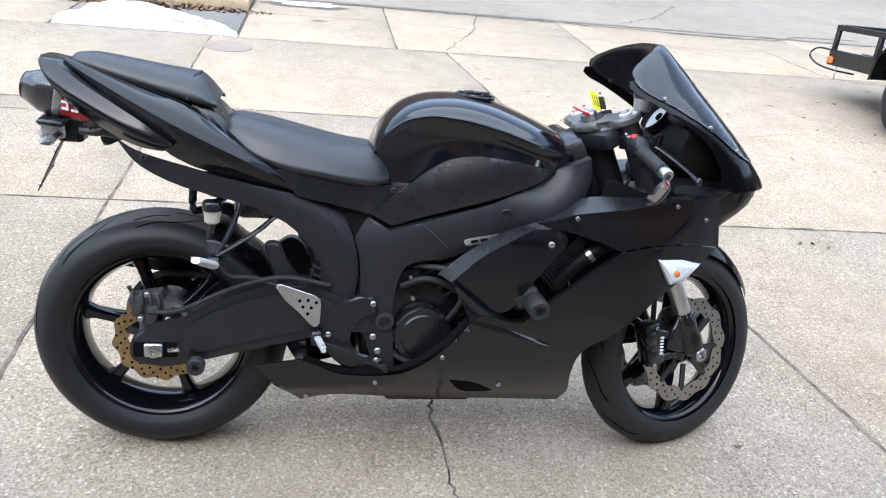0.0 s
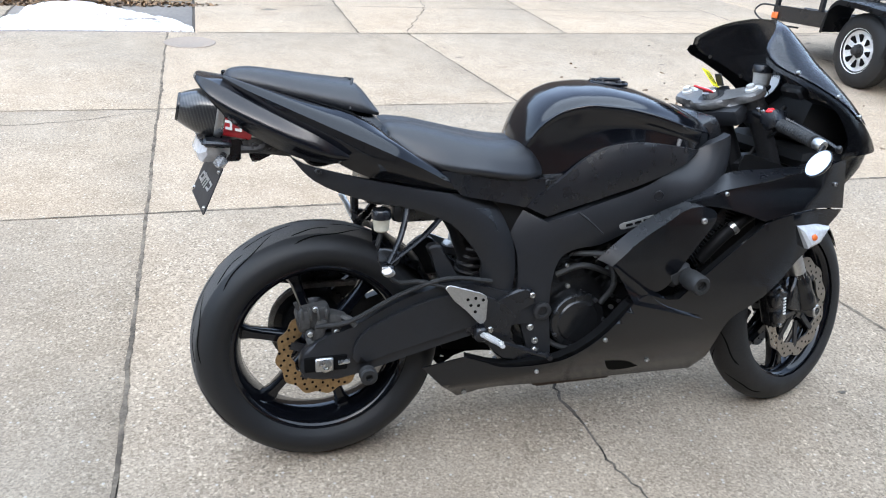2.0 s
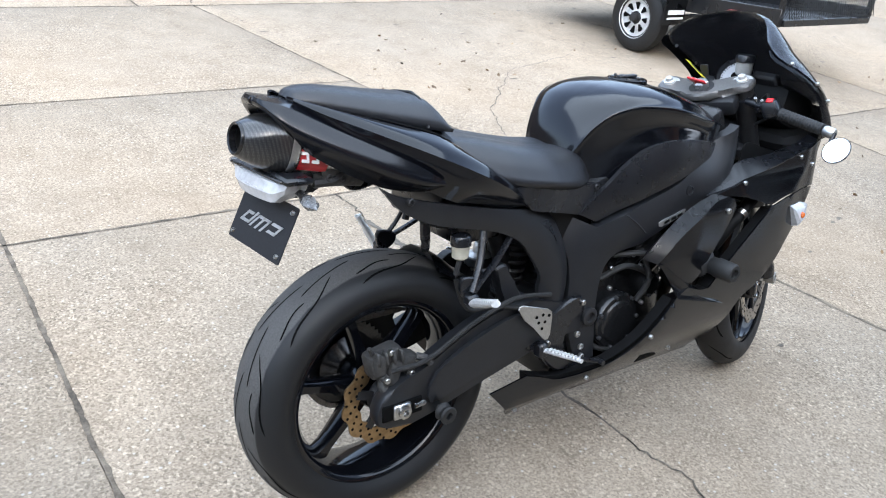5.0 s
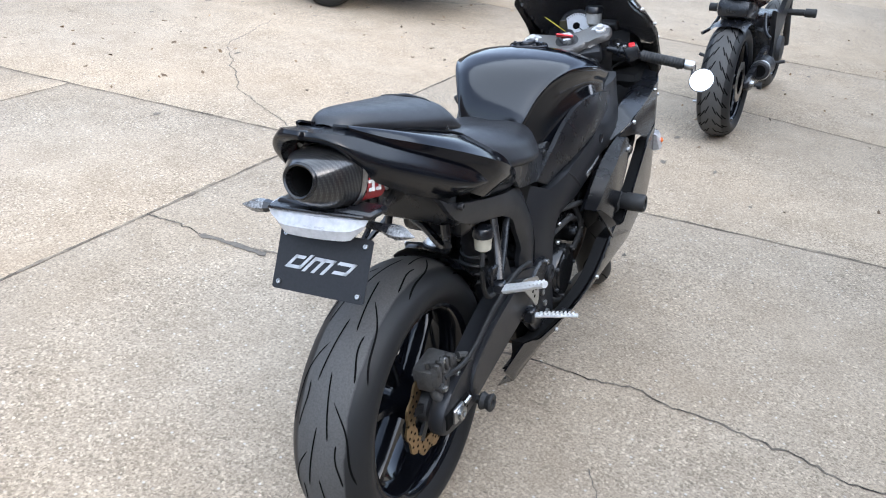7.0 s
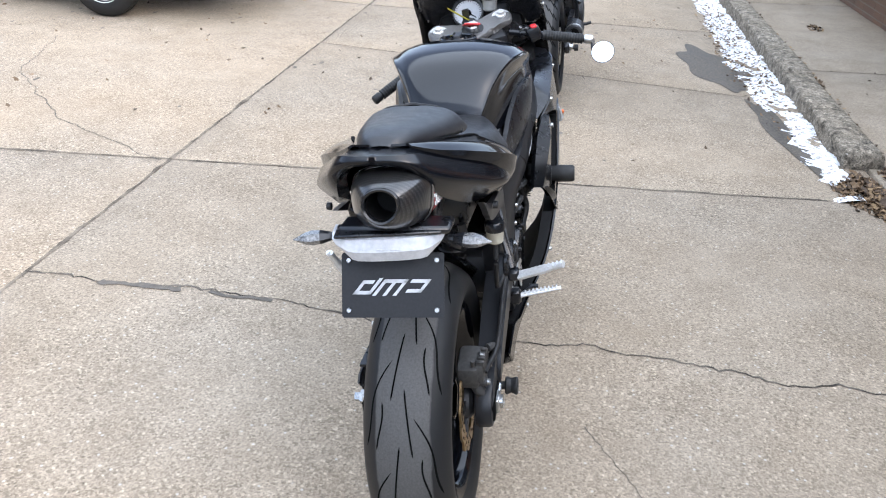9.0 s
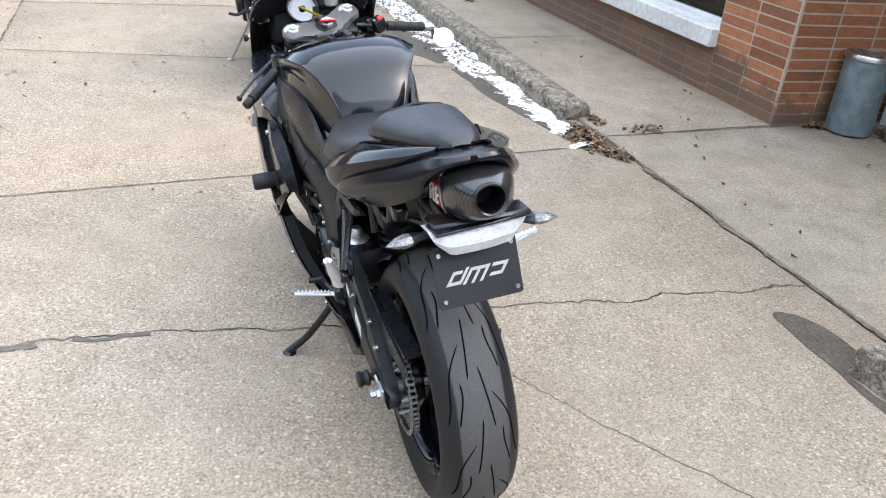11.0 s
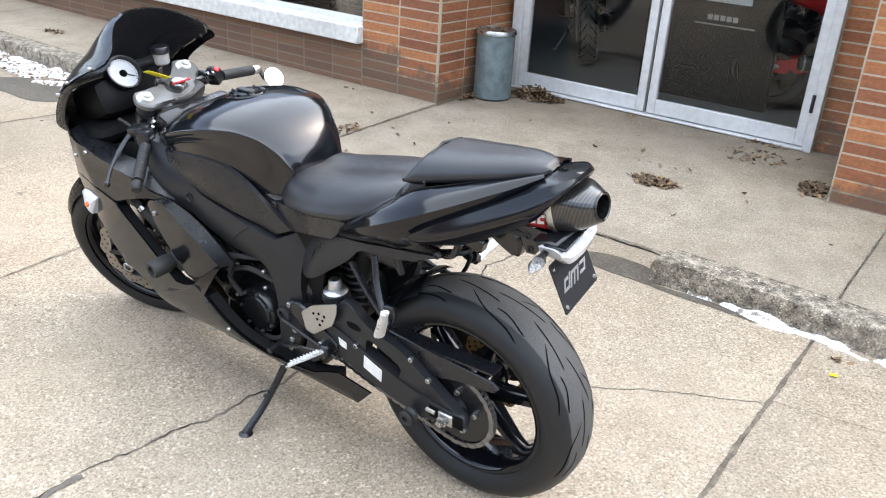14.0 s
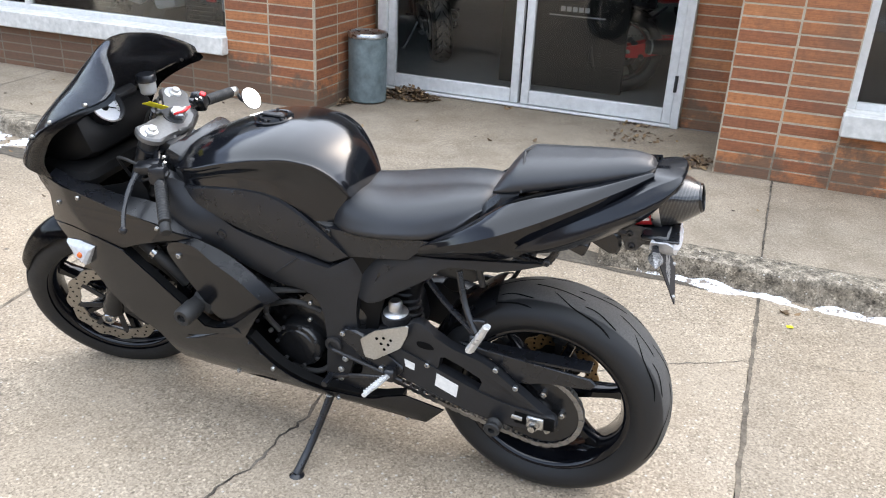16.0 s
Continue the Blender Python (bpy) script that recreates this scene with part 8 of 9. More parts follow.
# footrests and heel guards
def rearset(s):
    bm = bmesh.new()
    o = [(0.290, 0.503), (0.294, 0.510), (0.303, 0.511), (0.384, 0.484), (0.397, 0.474), (0.400, 0.462), (0.398, 0.412), (0.392, 0.403), (0.384, 0.401), (0.374, 0.408), (0.346, 0.440), (0.312, 0.470)] if s < 0 else [(0.474, 0.455), (0.468, 0.464), (0.431, 0.494), (0.424, 0.498), (0.340, 0.535), (0.334, 0.532), (0.338, 0.505), (0.357, 0.461), (0.362, 0.456), (0.428, 0.404), (0.438, 0.399), (0.462, 0.402), (0.466, 0.410)]
    add_prism(bm, o, s * (0.180 if s < 0 else 0.160), s * (0.184 if s < 0 else 0.164), 0.001)
    hg = part("heel_guard", bm, ALU, bike, "drilled aluminium heel guard")
    bm = bmesh.new()
    c = (0.368, 0.458) if s < 0 else (0.405, 0.465)
    for dx, dz in ((-0.02, 0.012), (0.0, 0.014), (0.02, 0.008), (-0.012, -0.004), (0.008, -0.006), (0.0, -0.022)):
        add_cyl(bm, (c[0] + dx, s * (0.179 if s < 0 else 0.159), c[1] + dz), (c[0] + dx, s * (0.1851 if s < 0 else 0.1651), c[1] + dz), 0.0042, seg=10)
    part("drilled_hole", bm, GROOVE, hg)
    bm = bmesh.new()
    add_prism(bm, outline(((0.36, 0.39, 1), (0.47, 0.465), (0.53, 0.47, 1), (0.545, 0.43, 1), (0.50, 0.42), (0.47, 0.36), (0.50, 0.305), (0.56, 0.30, 1), (0.56, 0.275, 1), (0.46, 0.28), (0.40, 0.345), (0.36, 0.365))), s * 0.135, s * 0.155, 0.005)
    hang = part("footrest_hanger", bm, SATIN, bike, "black footrest hanger")
    bolts(hang, [(x, s * 0.156, z) for x, z in ((0.53, 0.455), (0.545, 0.30), (0.42, 0.37))], (0, s, 0), 0.008)
    p, q = Vector((0.392, s * 0.165, 0.366)), Vector((0.408, s * 0.285, 0.384))
    bm = bmesh.new()
    add_tube(bm, (p, p + (q - p) * 0.5, q), (0.009, 0.008, 0.0065), 10, 4, 0.8)
    part("footpeg", bm, PEG, hang, "knurled aluminium footpeg")
    for k in range(9):
        bm = bmesh.new()
        add_box(bm, p + (q - p) * (0.22 + k * 0.085) + Vector((0, 0, 0.006)), (0.014, 0.004, 0.005))
        part("peg_rib", bm, PEG, hang)
    bm = bmesh.new()
    add_box(bm, (0.392, s * 0.165, 0.366), (0.03, 0.03, 0.04), None, 0.006)
    part("peg_clevis", bm, SATIN, hang)
    bm = bmesh.new()
    if s < 0:
        add_tube(bm, ((0.40, -0.165, 0.35), (0.46, -0.18, 0.335), (0.54, -0.19, 0.305), (0.565, -0.20, 0.300)), 0.006, 8)
        add_cyl(bm, (0.566, -0.19, 0.300), (0.566, -0.215, 0.300), 0.007)
        part("brake_pedal", bm, SATIN, hang, "black rear brake pedal")
    else:
        add_tube(bm, ((0.40, 0.165, 0.35), (0.48, 0.18, 0.345), (0.56, 0.185, 0.325)), 0.006, 8)
        add_cyl(bm, (0.56, 0.18, 0.325), (0.56, 0.225, 0.325), 0.009)
        part("gear_pedal", bm, SATIN, hang, "black gear pedal")
        bm = bmesh.new()
        add_cyl(bm, (0.36, 0.158, 0.345), (0.56, 0.165, 0.40), 0.005)
        part("shift_rod", bm, DARKMETAL, hang)
    # pillion hanger with its peg
    bm = bmesh.new()
    add_tube(bm, ((0.285, s * 0.142, 0.672), (0.235, s * 0.158, 0.630), (0.150, s * 0.184, 0.580)), 0.0085, 8, 4, 0.7)
    add_tube(bm, ((0.206, s * 0.142, 0.718), (0.182, s * 0.164, 0.640), (0.148, s * 0.184, 0.580)), 0.0085, 8, 4, 0.7)
    add_prism(bm, outline(((0.128, 0.615), (0.180, 0.600), (0.168, 0.572), (0.146, 0.560), (0.126, 0.578))), s * 0.165, s * 0.178, 0.003)
    add_box(bm, (0.145, s * 0.187, 0.566), (0.030, 0.026, 0.026), None, 0.005)
    ph = part("pillion_hanger", bm, SATIN, bike, "black pillion footrest hanger")
    bm = bmesh.new()
    p, q = (Vector((0.145, s * 0.200, 0.562)), Vector((0.118, s * 0.300, 0.606))) if s < 0 else (Vector((0.155, s * 0.200, 0.540)), Vector((0.105, s * 0.228, 0.640)))
    add_tube(bm, (p, p + (q - p) * 0.5, q), (0.015, 0.014, 0.011), 10, 4, 0.7)
    part("pillion_peg", bm, PEG, ph, "bright ribbed pillion peg")
    for k in range(8):
        bm = bmesh.new()
        add_box(bm, p + (q - p) * (0.25 + k * 0.095) + Vector((-0.003, s * 0.004, 0.008)), (0.018, 0.004, 0.005))
        part("peg_rib", bm, PEG, ph)


both(rearset)
# side stand
bm = bmesh.new()
foot = Vector((0.626, 0.308, 0.046))
add_tube(bm, ((0.572, 0.135, 0.262), (0.585, 0.152, 0.225), (0.612, 0.235, 0.108), foot), (0.013, 0.012, 0.011, 0.012), 10)
add_box(bm, (0.58, 0.135, 0.262), (0.05, 0.035, 0.05), None, 0.008)
add_tube(bm, ((0.606, 0.215, 0.135), (0.622, 0.222, 0.128)), 0.006, 8)
ss = part("side_stand", bm, SATIN, bike, "black side stand, extended")
bm = bmesh.new()
add_turned(bm, foot - Vector((0.0, 0.0, 0.008)), (0, -0.113, 0.994), ((-0.006, 0.026), (0.000, 0.027), (0.006, 0.016), (0.012, 0.010)), 18)
part("stand_foot", bm, SATIN, ss)
coil = [(0.600 + 0.010 * math.cos(i * 0.7) - 0.02 * i / 70, 0.150 + 0.02 * i / 70 + 0.010 * math.sin(i * 0.7), 0.272 - 0.035 * i / 70) for i in range(70)]
bm = bmesh.new()
add_tube(bm, coil, 0.0022, 6, 1)
part("stand_spring", bm, STEEL, ss)

# ---- plainer motorcycles: one parked ahead, two inside the shop ----
def road_bike(m, paint, arm_mat, label, name="motorcycle", stand=True, group=""):
    b = thing(name, m, label, "motorcycle", group)
    rc, fc = Vector((0, 0, 0.318)), Vector((1.40, 0, 0.302))
    v_tread = ((0.0, 0.16, 0.010, 0.030, 0.0), (0.0, 0.16, -0.010, -0.030, 0.0), (0.35, 0.20, 0.030, 0.062, 0.0), (0.35, 0.20, -0.030, -0.062, 0.0), (0.7, 0.14, 0.055, 0.078, 0.0), (0.7, 0.14, -0.055, -0.078, 0.0))
    rw = wheel(b, "rear_wheel", rc, 0.318, 0.090, 0.222, 5, 0.2, v_tread, 24, groove=0.0034)
    wheel(b, "front_wheel", fc, 0.300, 0.060, 0.222, 5, 0.5, v_tread[:4], 20)
    part("brake_disc", petal_disc_bm(rc, -0.08, 0.11, 0.07, 0.0025, 12, 0), DARKMETAL if arm_mat is not SATIN else DISC, rw, "brake disc", sharp=30)
    for s in (-1, 1):
        bm = bmesh.new()
        add_prism(bm, outline(((-0.05, 0.345), (0.10, 0.375), (0.30, 0.430), (0.52, 0.450, 1), (0.52, 0.350, 1), (0.30, 0.315), (0.10, 0.275), (-0.05, 0.285))), s * 0.108, s * 0.140, 0.010)
        a = part("swing_arm", bm, arm_mat, b, "swing arm")
        bm = bmesh.new()
        add_turned(bm, (0, s * 0.140, 0.318), (0, s, 0), ((0, 0.018), (0.018, 0.018), (0.02, 0.01), (0.02, 0)), 6)
        part("axle_nut", bm, STEEL, a)
        bm = bmesh.new()
        add_turned(bm, (0.10, s * 0.14, 0.285), (0, s, 0), ((0, 0.010), (0.02, 0.010), (0.022, 0.020), (0.045, 0.020), (0.046, 0.0)), 16)
        part("stand_spool", bm, GRIP, a)
        bm = bmesh.new()
        add_cyl(bm, (1.14, s * 0.1, 0.88), (1.40, s * 0.1, 0.31), 0.025)
        part("fork_leg", bm, DARKMETAL, b)
        bm = bmesh.new()
        add_tube(bm, ((1.12, s * 0.11, 0.93), (1.08, s * 0.22, 0.97), (1.02, s * 0.36, 0.95)), 0.014, 10)
        part("handlebar", bm, GRIP, b, "black handlebar")
        bm = bmesh.new()
        add_prism(bm, outline(((0.42, 0.66), (0.60, 0.62), (0.85, 0.72), (1.05, 0.84, 1), (1.06, 0.74, 1), (0.86, 0.60), (0.66, 0.50), (0.58, 0.30, 1), (0.50, 0.30, 1), (0.48, 0.50))), s * 0.13, s * 0.16, 0.008)
        part("frame_spar", bm, MATTE, b, "black frame spar")
        bm = bmesh.new()
        add_turned(bm, (0.86, s * 0.16, 0.60), (0, s, 0), ((0, 0.020), (0.10, 0.020), (0.102, 0.027), (0.165, 0.027), (0.168, 0.02), (0.168, 0)), 18)
        part("frame_slider", bm, GRIP, b, "black frame slider")
        bm = bmesh.new()
        add_tube(bm, ((0.38, s * 0.13, 0.40), (0.385, s * 0.19, 0.37), (0.39, s * 0.25, 0.38)), 0.010, 8)
        part("footpeg", bm, DARKMETAL, b)
        bm = bmesh.new()
        add_tube(bm, ((0.28, s * 0.12, 0.66), (0.17, s * 0.15, 0.58), (0.12, s * 0.19, 0.55)), 0.010, 8)
        part("pillion_hanger", bm, SATIN, b)
    bm = bmesh.new()
    add_box(bm, (0.70, 0, 0.44), (0.42, 0.30, 0.30), Matrix.Rotation(radians(-8), 3, "Y"), 0.04, 2)
    e = part("engine", bm, ENGINE, b, "black engine")
    for s in (-1, 1):
        bm = bmesh.new()
        add_turned(bm, (0.66, s * 0.14, 0.40), (0, s, 0), ((0, 0.085), (0.045, 0.08), (0.05, 0.05), (0.052, 0)), 24)
        part("engine_cover", bm, DARKMETAL, e)
    bm = bmesh.new()
    add_box(bm, (0.68, 0, 0.25), (0.50, 0.20, 0.10), None, 0.03, 2)
    part("belly_pan", bm, ENGINE, b)
    bm = bmesh.new()
    rows = []
    for x, zt, w, zb in ((0.48, 0.80, 0.09, 0.74), (0.55, 0.90, 0.13, 0.73), (0.70, 0.98, 0.17, 0.74), (0.88, 0.98, 0.18, 0.76), (1.0, 0.92, 0.14, 0.78), (1.06, 0.86, 0.09, 0.80)):
        rows.append([(x, w * math.cos(a) * (1 if math.sin(a) < 0 else 0.95), (zt + zb) / 2 + (zt - zb) / 2 * math.sin(a)) for a in (2 * math.pi * i / 20 for i in range(20))])
    add_loft(bm, rows, True, True)
    part("fuel_tank", bm, paint, b, "painted fuel tank")
    bm = bmesh.new()
    rows = []
    for x, zt, w, zb in ((-0.24, 0.93, 0.04, 0.90), (-0.12, 0.92, 0.09, 0.84), (0.06, 0.86, 0.12, 0.74), (0.28, 0.82, 0.14, 0.68), (0.50, 0.82, 0.11, 0.70)):
        rows.append([(x, w * math.cos(a), (zt + zb) / 2 + (zt - zb) / 2 * math.sin(a)) for a in (2 * math.pi * i / 16 for i in range(16))])
    add_loft(bm, rows, True, True)
    part("tail_section", bm, paint, b, "painted tail section")
    bm = bmesh.new()
    rows = []
    for x, zt, w in ((0.05, 0.885, 0.08), (0.20, 0.86, 0.12), (0.38, 0.84, 0.13), (0.50, 0.835, 0.10)):
        rows.append([(x, w * y, zt - 0.04 * abs(y) ** 3) for y in (-1, -0.7, -0.3, 0, 0.3, 0.7, 1)])
    add_loft(bm, rows)
    bmesh.ops.solidify(bm, geom=bm.faces[:], thickness=0.03)
    part("seat", bm, VINYL, b, "black seat")
    bm = bmesh.new()
    add_box(bm, (0.08, 0, 0.70), (0.28, 0.18, 0.10), Matrix.Rotation(radians(10), 3, "Y"), 0.03, 2)
    rows = []
    for i in range(9):
        a = radians(40 + i * 9)
        rows.append([(0.335 * math.cos(a), y * 0.095, 0.318 + (0.345 - 0.03 * abs(y) ** 3) * math.sin(a)) for y in (-1, -0.7, 0, 0.7, 1)])
    add_loft(bm, rows)
    part("rear_fender", bm, SATIN, b, "black rear fender")
    bm = bmesh.new()
    add_turned(bm, (0.14, -0.155, 0.36), (1, 0.02, 0.0), ((0, 0.036), (0.0, 0.046), (0.006, 0.052), (0.20, 0.058), (0.26, 0.04)), 24)
    sil = part("silencer", bm, DARKMETAL, b, "short dark silencer beside the rear wheel")
    bm = bmesh.new()
    add_turned(bm, (0.138, -0.155, 0.36), (1, 0.02, 0.0), ((0, 0.034), (0.002, 0.034), (0.002, 0)), 20)
    part("silencer_outlet", bm, GROOVE, sil)
    bm = bmesh.new()
    add_turned(bm, (0.165, -0.155, 0.36), (1, 0.02, 0.0), ((0, 0.056), (0.004, 0.058), (0.012, 0.058), (0.014, 0.056)), 24)
    part("silencer_band", bm, ALU, sil)
    bm = bmesh.new()
    add_tube(bm, ((0.40, -0.14, 0.36), (0.55, -0.10, 0.25), (0.85, 0.0, 0.22)), 0.024, 10)
    part("exhaust_pipe", bm, DARKMETAL, b)
    bm = bmesh.new()
    add_box(bm, (1.20, 0, 0.86), (0.16, 0.22, 0.20), Matrix.Rotation(radians(-20), 3, "Y"), 0.05, 2)
    part("headlight_cowl", bm, paint, b, "painted headlight cowl")
    bm = bmesh.new()
    t = np.array(chain_points())
    for i in range(0, len(t) - 1, 2):
        c, d = (t[i] + t[i + 1]) / 2, t[i + 1] - t[i]
        add_box(bm, (c[0], 0.088, c[1]), (0.012, 0.018, 0.011), Matrix.Rotation(-math.atan2(d[1], d[0]), 3, "Y"))
    part("chain", bm, CHAIN, b, "drive chain")
    if stand:
        bm = bmesh.new()
        add_tube(bm, ((0.55, 0.13, 0.27), (0.57, 0.20, 0.15), (0.58, 0.275, 0.036)), 0.010, 8)
        ss2 = part("side_stand", bm, ALU, b, "bare metal side stand")
        bm = bmesh.new()
        add_cyl(bm, (0.58, 0.278, 0.030), (0.58, 0.279, 0.042), 0.022, seg=14)
        part("stand_foot", bm, ALU, ss2)
    return b


road_bike(Matrix.Translation((2.815, 2.335, 0.0)) @ Matrix.Rotation(radians(7.5), 4, "Z") @ Matrix.Rotation(radians(-6.5), 4, "X"), MAROON, SATIN, "dark naked motorcycle on its side stand in the lot", group="parked motorcycles")
road_bike(LOT_M @ Matrix.Translation((0.34, -2.80, 0.075)) @ Matrix.Rotation(radians(205), 4, "Z") @ Matrix.Rotation(radians(-6.0), 4, "X"), REDPLASTIC, REDPLASTIC, "red motorcycle with red swing arm in the showroom", group="showroom motorcycles")
road_bike(LOT_M @ Matrix.Translation((2.0, -3.1, 0.075)) @ Matrix.Rotation(radians(-60), 4, "Z") @ Matrix.Rotation(radians(-6.0), 4, "X"), GLOSS, SATIN, "black motorcycle standing in the showroom", group="showroom motorcycles")
sg = thing("display_sign", LOT_M, "dark grey sign board with a light word and a white panel", "sign")
# board near-black, so that its edges merge into the dim room
bm = bmesh.new()
add_box(bm, (0.80, -2.66, 0.075 + 0.50), (1.00, 0.04, 1.00), bevel=0.005)
part("sign_board", bm, VOID, sg)
bm = bmesh.new()
for k in range(5):
    add_box(bm, (0.72 + (2 - k) * 0.047, -2.636, 0.69), (0.036, 0.006, 0.036))
part("logo_bar", bm, GREYPRINT, sg)
bm = bmesh.new()
add_box(bm, (0.70, -2.636, 0.845), (0.34, 0.006, 0.09))
part("white_panel", bm, WHITE, sg)
bm = bmesh.new()
add_box(bm, (0.70, -2.636, 0.64), (0.44, 0.006, 0.008))
part("sign_line", bm, GREYPRINT, sg)


def quad(u, v, label):
    a = thing("quad_bike", LOT_M @ Matrix.Translation((u, v, 0.075)), label, "quad bike", "showroom quads")
    bm = bmesh.new()
    add_box(bm, (0, -0.5, 0.42), (0.42, 0.9, 0.30), None, 0.06, 2)
    part("body", bm, SATIN, a)
    for s in (-1, 1):
        bm = bmesh.new()
        add_box(bm, (s * 0.33, -0.18, 0.50), (0.22, 0.40, 0.14), Matrix.Rotation(radians(s * 12), 3, "Y"), 0.04, 2)
        part("mudguard", bm, MUDGUARD, a, "light grey mudguard")
        for y in (-0.15, -1.0):
            bm = bmesh.new()
            add_turned(bm, (s * 0.30, y, 0.24), (s, 0, 0), ((0, 0.12), (0.0, 0.20), (0.03, 0.24), (0.17, 0.24), (0.20, 0.20), (0.20, 0.12)), 24)
            part("wheel", bm, RUBBER, a)
    for k in range(4):
        bm = bmesh.new()
        add_box(bm, (0, -0.03, 0.36 + 0.035 * k), (0.24, 0.02, 0.018), None, 0.003)
        part("grille_slat", bm, DARKMETAL, a)
    for s in (-1, 1):
        bm = bmesh.new()
        add_box(bm, (s * 0.10, -0.03, 0.54), (0.09, 0.03, 0.045), None, 0.008)
        part("tail_lamp", bm, REDLENS, a, "red tail lamp")
    bm = bmesh.new()
    add_box(bm, (0, -0.45, 0.64), (0.30, 0.55, 0.12), None, 0.04, 2)
    part("seat", bm, VINYL, a)
    return a


quad(3.55, -1.75, "black quad bike with grey mudguards behind the window")
quad(4.62, -1.85, "black quad bike with grey mudguards behind the window")

# ---- utility trailer: x from its far end to its near end, y inward from the near wheel ----
TR = Matrix(((0.1736, 0.9848, 0, 3.24), (-0.9848, 0.1736, 0, 5.955), (0, 0, 1, 0), (0, 0, 0, 1)))
tr = thing("utility_trailer", TR, "black steel utility trailer with white-rimmed wheels", "trailer")
FX = (-1.33, 1.18)
# its bed slopes down towards the far end
TILT = Matrix(((1, 0, 0, 0), (0, 1, 0, 0), (0.09, 0, 1, 0.10), (0, 0, 0, 1)))
for y in (0.0, 1.50):
    c = Vector((0, y, 0.277))
    sd = -1 if y == 0 else 1
    bm = bmesh.new()
    add_turned(bm, c + Vector((0, sd * 0.075, 0)), (0, -sd, 0), ((0.012, 0.152), (0.0, 0.170), (0.0, 0.215), (0.012, 0.255), (0.03, 0.274), (0.06, 0.277), (0.12, 0.274), (0.14, 0.255), (0.15, 0.215), (0.15, 0.165)), 40, False)
    ty = part("tyre", bm, RUBBER, tr, "black trailer tyre")
    bm = bmesh.new()
    for k in range(4):
        d = 0.048 + 0.018 * k
        add_turned(bm, c + Vector((0, sd * (0.075 - d), 0)), (0, -sd, 0), ((0, 0.2765), (0.001, 0.2785), (0.011, 0.2785), (0.012, 0.2765)), 40, False)
    part("tread_rib", bm, RUBBER, ty)
    bm = bmesh.new()
    add_turned(bm, c + Vector((0, sd * 0.075, 0)), (0, -sd, 0), ((0.014, 0.155), (0.003, 0.172), (0.0, 0.168), (0.010, 0.158), (0.035, 0.146), (0.046, 0.118), (0.036, 0.085), (0.020, 0.060), (0.020, 0.050)), 48, False)
    rim = part("rim", bm, WHEELWHITE, ty, "white painted steel spoke rim")
    for i in range(8):
        a = 2 * math.pi * i / 8
        bm = bmesh.new()
        add_prism(bm, [(0.070, 0.004), (0.070, -0.004), (0.124, -0.022), (0.131, 0.0), (0.124, 0.022)], -0.006, 0.006, m=Matrix.Translation(c + Vector((0, sd * 0.036, 0))) @ Matrix.Rotation(-a, 4, "Y") @ Matrix.Rotation(radians(14 * sd), 4, "Z"))
        part("rim_slot", bm, GROOVE, rim)
    bm = bmesh.new()
    add_turned(bm, c + Vector((0, sd * 0.045, 0)), (0, sd, 0), ((0, 0.056), (0.012, 0.052), (0.020, 0.036), (0.055, 0.033), (0.060, 0.026), (0.060, 0)), 20)
    for i in range(5):
        a = 2 * math.pi * i / 5
        p = c + Vector((0.046 * math.cos(a), sd * 0.055, 0.046 * math.sin(a)))
        add_cyl(bm, p, p + Vector((0, sd * 0.016, 0)), 0.009, seg=6)
    part("hub", bm, GRIP, rim, "black hub with wheel nuts")
    bm = bmesh.new()
    prof = ((-0.37, 0.34), (-0.36, 0.44), (-0.315, 0.56), (-0.27, 0.605), (-0.22, 0.622), (0.0, 0.628), (0.25, 0.622), (0.31, 0.61), (0.345, 0.575), (0.355, 0.52), (0.36, 0.30))
    ys = (-0.150, -0.145, -0.11, 0.10) if sd < 0 else (0.150, 0.145, 0.11, -0.10)
    add_loft(bm, [[(x, y + w, z - (0.045 if n == 0 else 0.008 if n == 1 else 0)) if z > 0.5 else (x * (1 - 0.09 * (n == 0)), y + w, z) for n, w in enumerate(ys)] for x, z in prof])
    bmesh.ops.solidify(bm, geom=bm.faces[:], thickness=0.006)
    fen = part("fender", bm, TRAILER, tr, "black box-shaped steel fender")
    if sd < 0:
        for z in (0.400, 0.352):
            bm = bmesh.new()
            add_box(bm, (0.365, -0.02, z), (0.004, 0.19, 0.034 if z > 0.38 else 0.016))
            part("reflector_strip", bm, WHITE, fen, "white sticker strip")
for y in (0.14, 1.36):
    for z, h in ((0.335, 0.13), (0.585, 0.045)):
        bm = bmesh.new()
        add_box(bm, (sum(FX) / 2, y, z), (FX[1] - FX[0], 0.045, h), None, 0.004)
        part("rail", bm, TRAILER, tr, m=TILT)
    for x in (-1.31, -0.74, -0.17, 0.44, 1.16):
        bm = bmesh.new()
        add_box(bm, (x, y, 0.48), (0.04, 0.035, 0.19), None, 0.003)
        part("post", bm, TRAILER, tr, m=TILT)
for z in (0.30, 0.585):
    for x in FX:
        bm = bmesh.new()
        add_box(bm, (x, 0.75, z), (0.045, 1.18, 0.05), None, 0.004)
        part("rail", bm, TRAILER, tr, m=TILT)
bm = bmesh.new()
add_box(bm, (sum(FX) / 2, 0.75, 0.30), (FX[1] - FX[0] - 0.06, 1.17, 0.02))
part("deck", bm, SATIN, tr, "dark steel deck", m=TILT)
bm = bmesh.new()
add_box(bm, (0, 0.75, 0.262), (0.05, 1.36, 0.05), None, 0.004)
part("axle", bm, TRAILER, tr)
bm = bmesh.new()
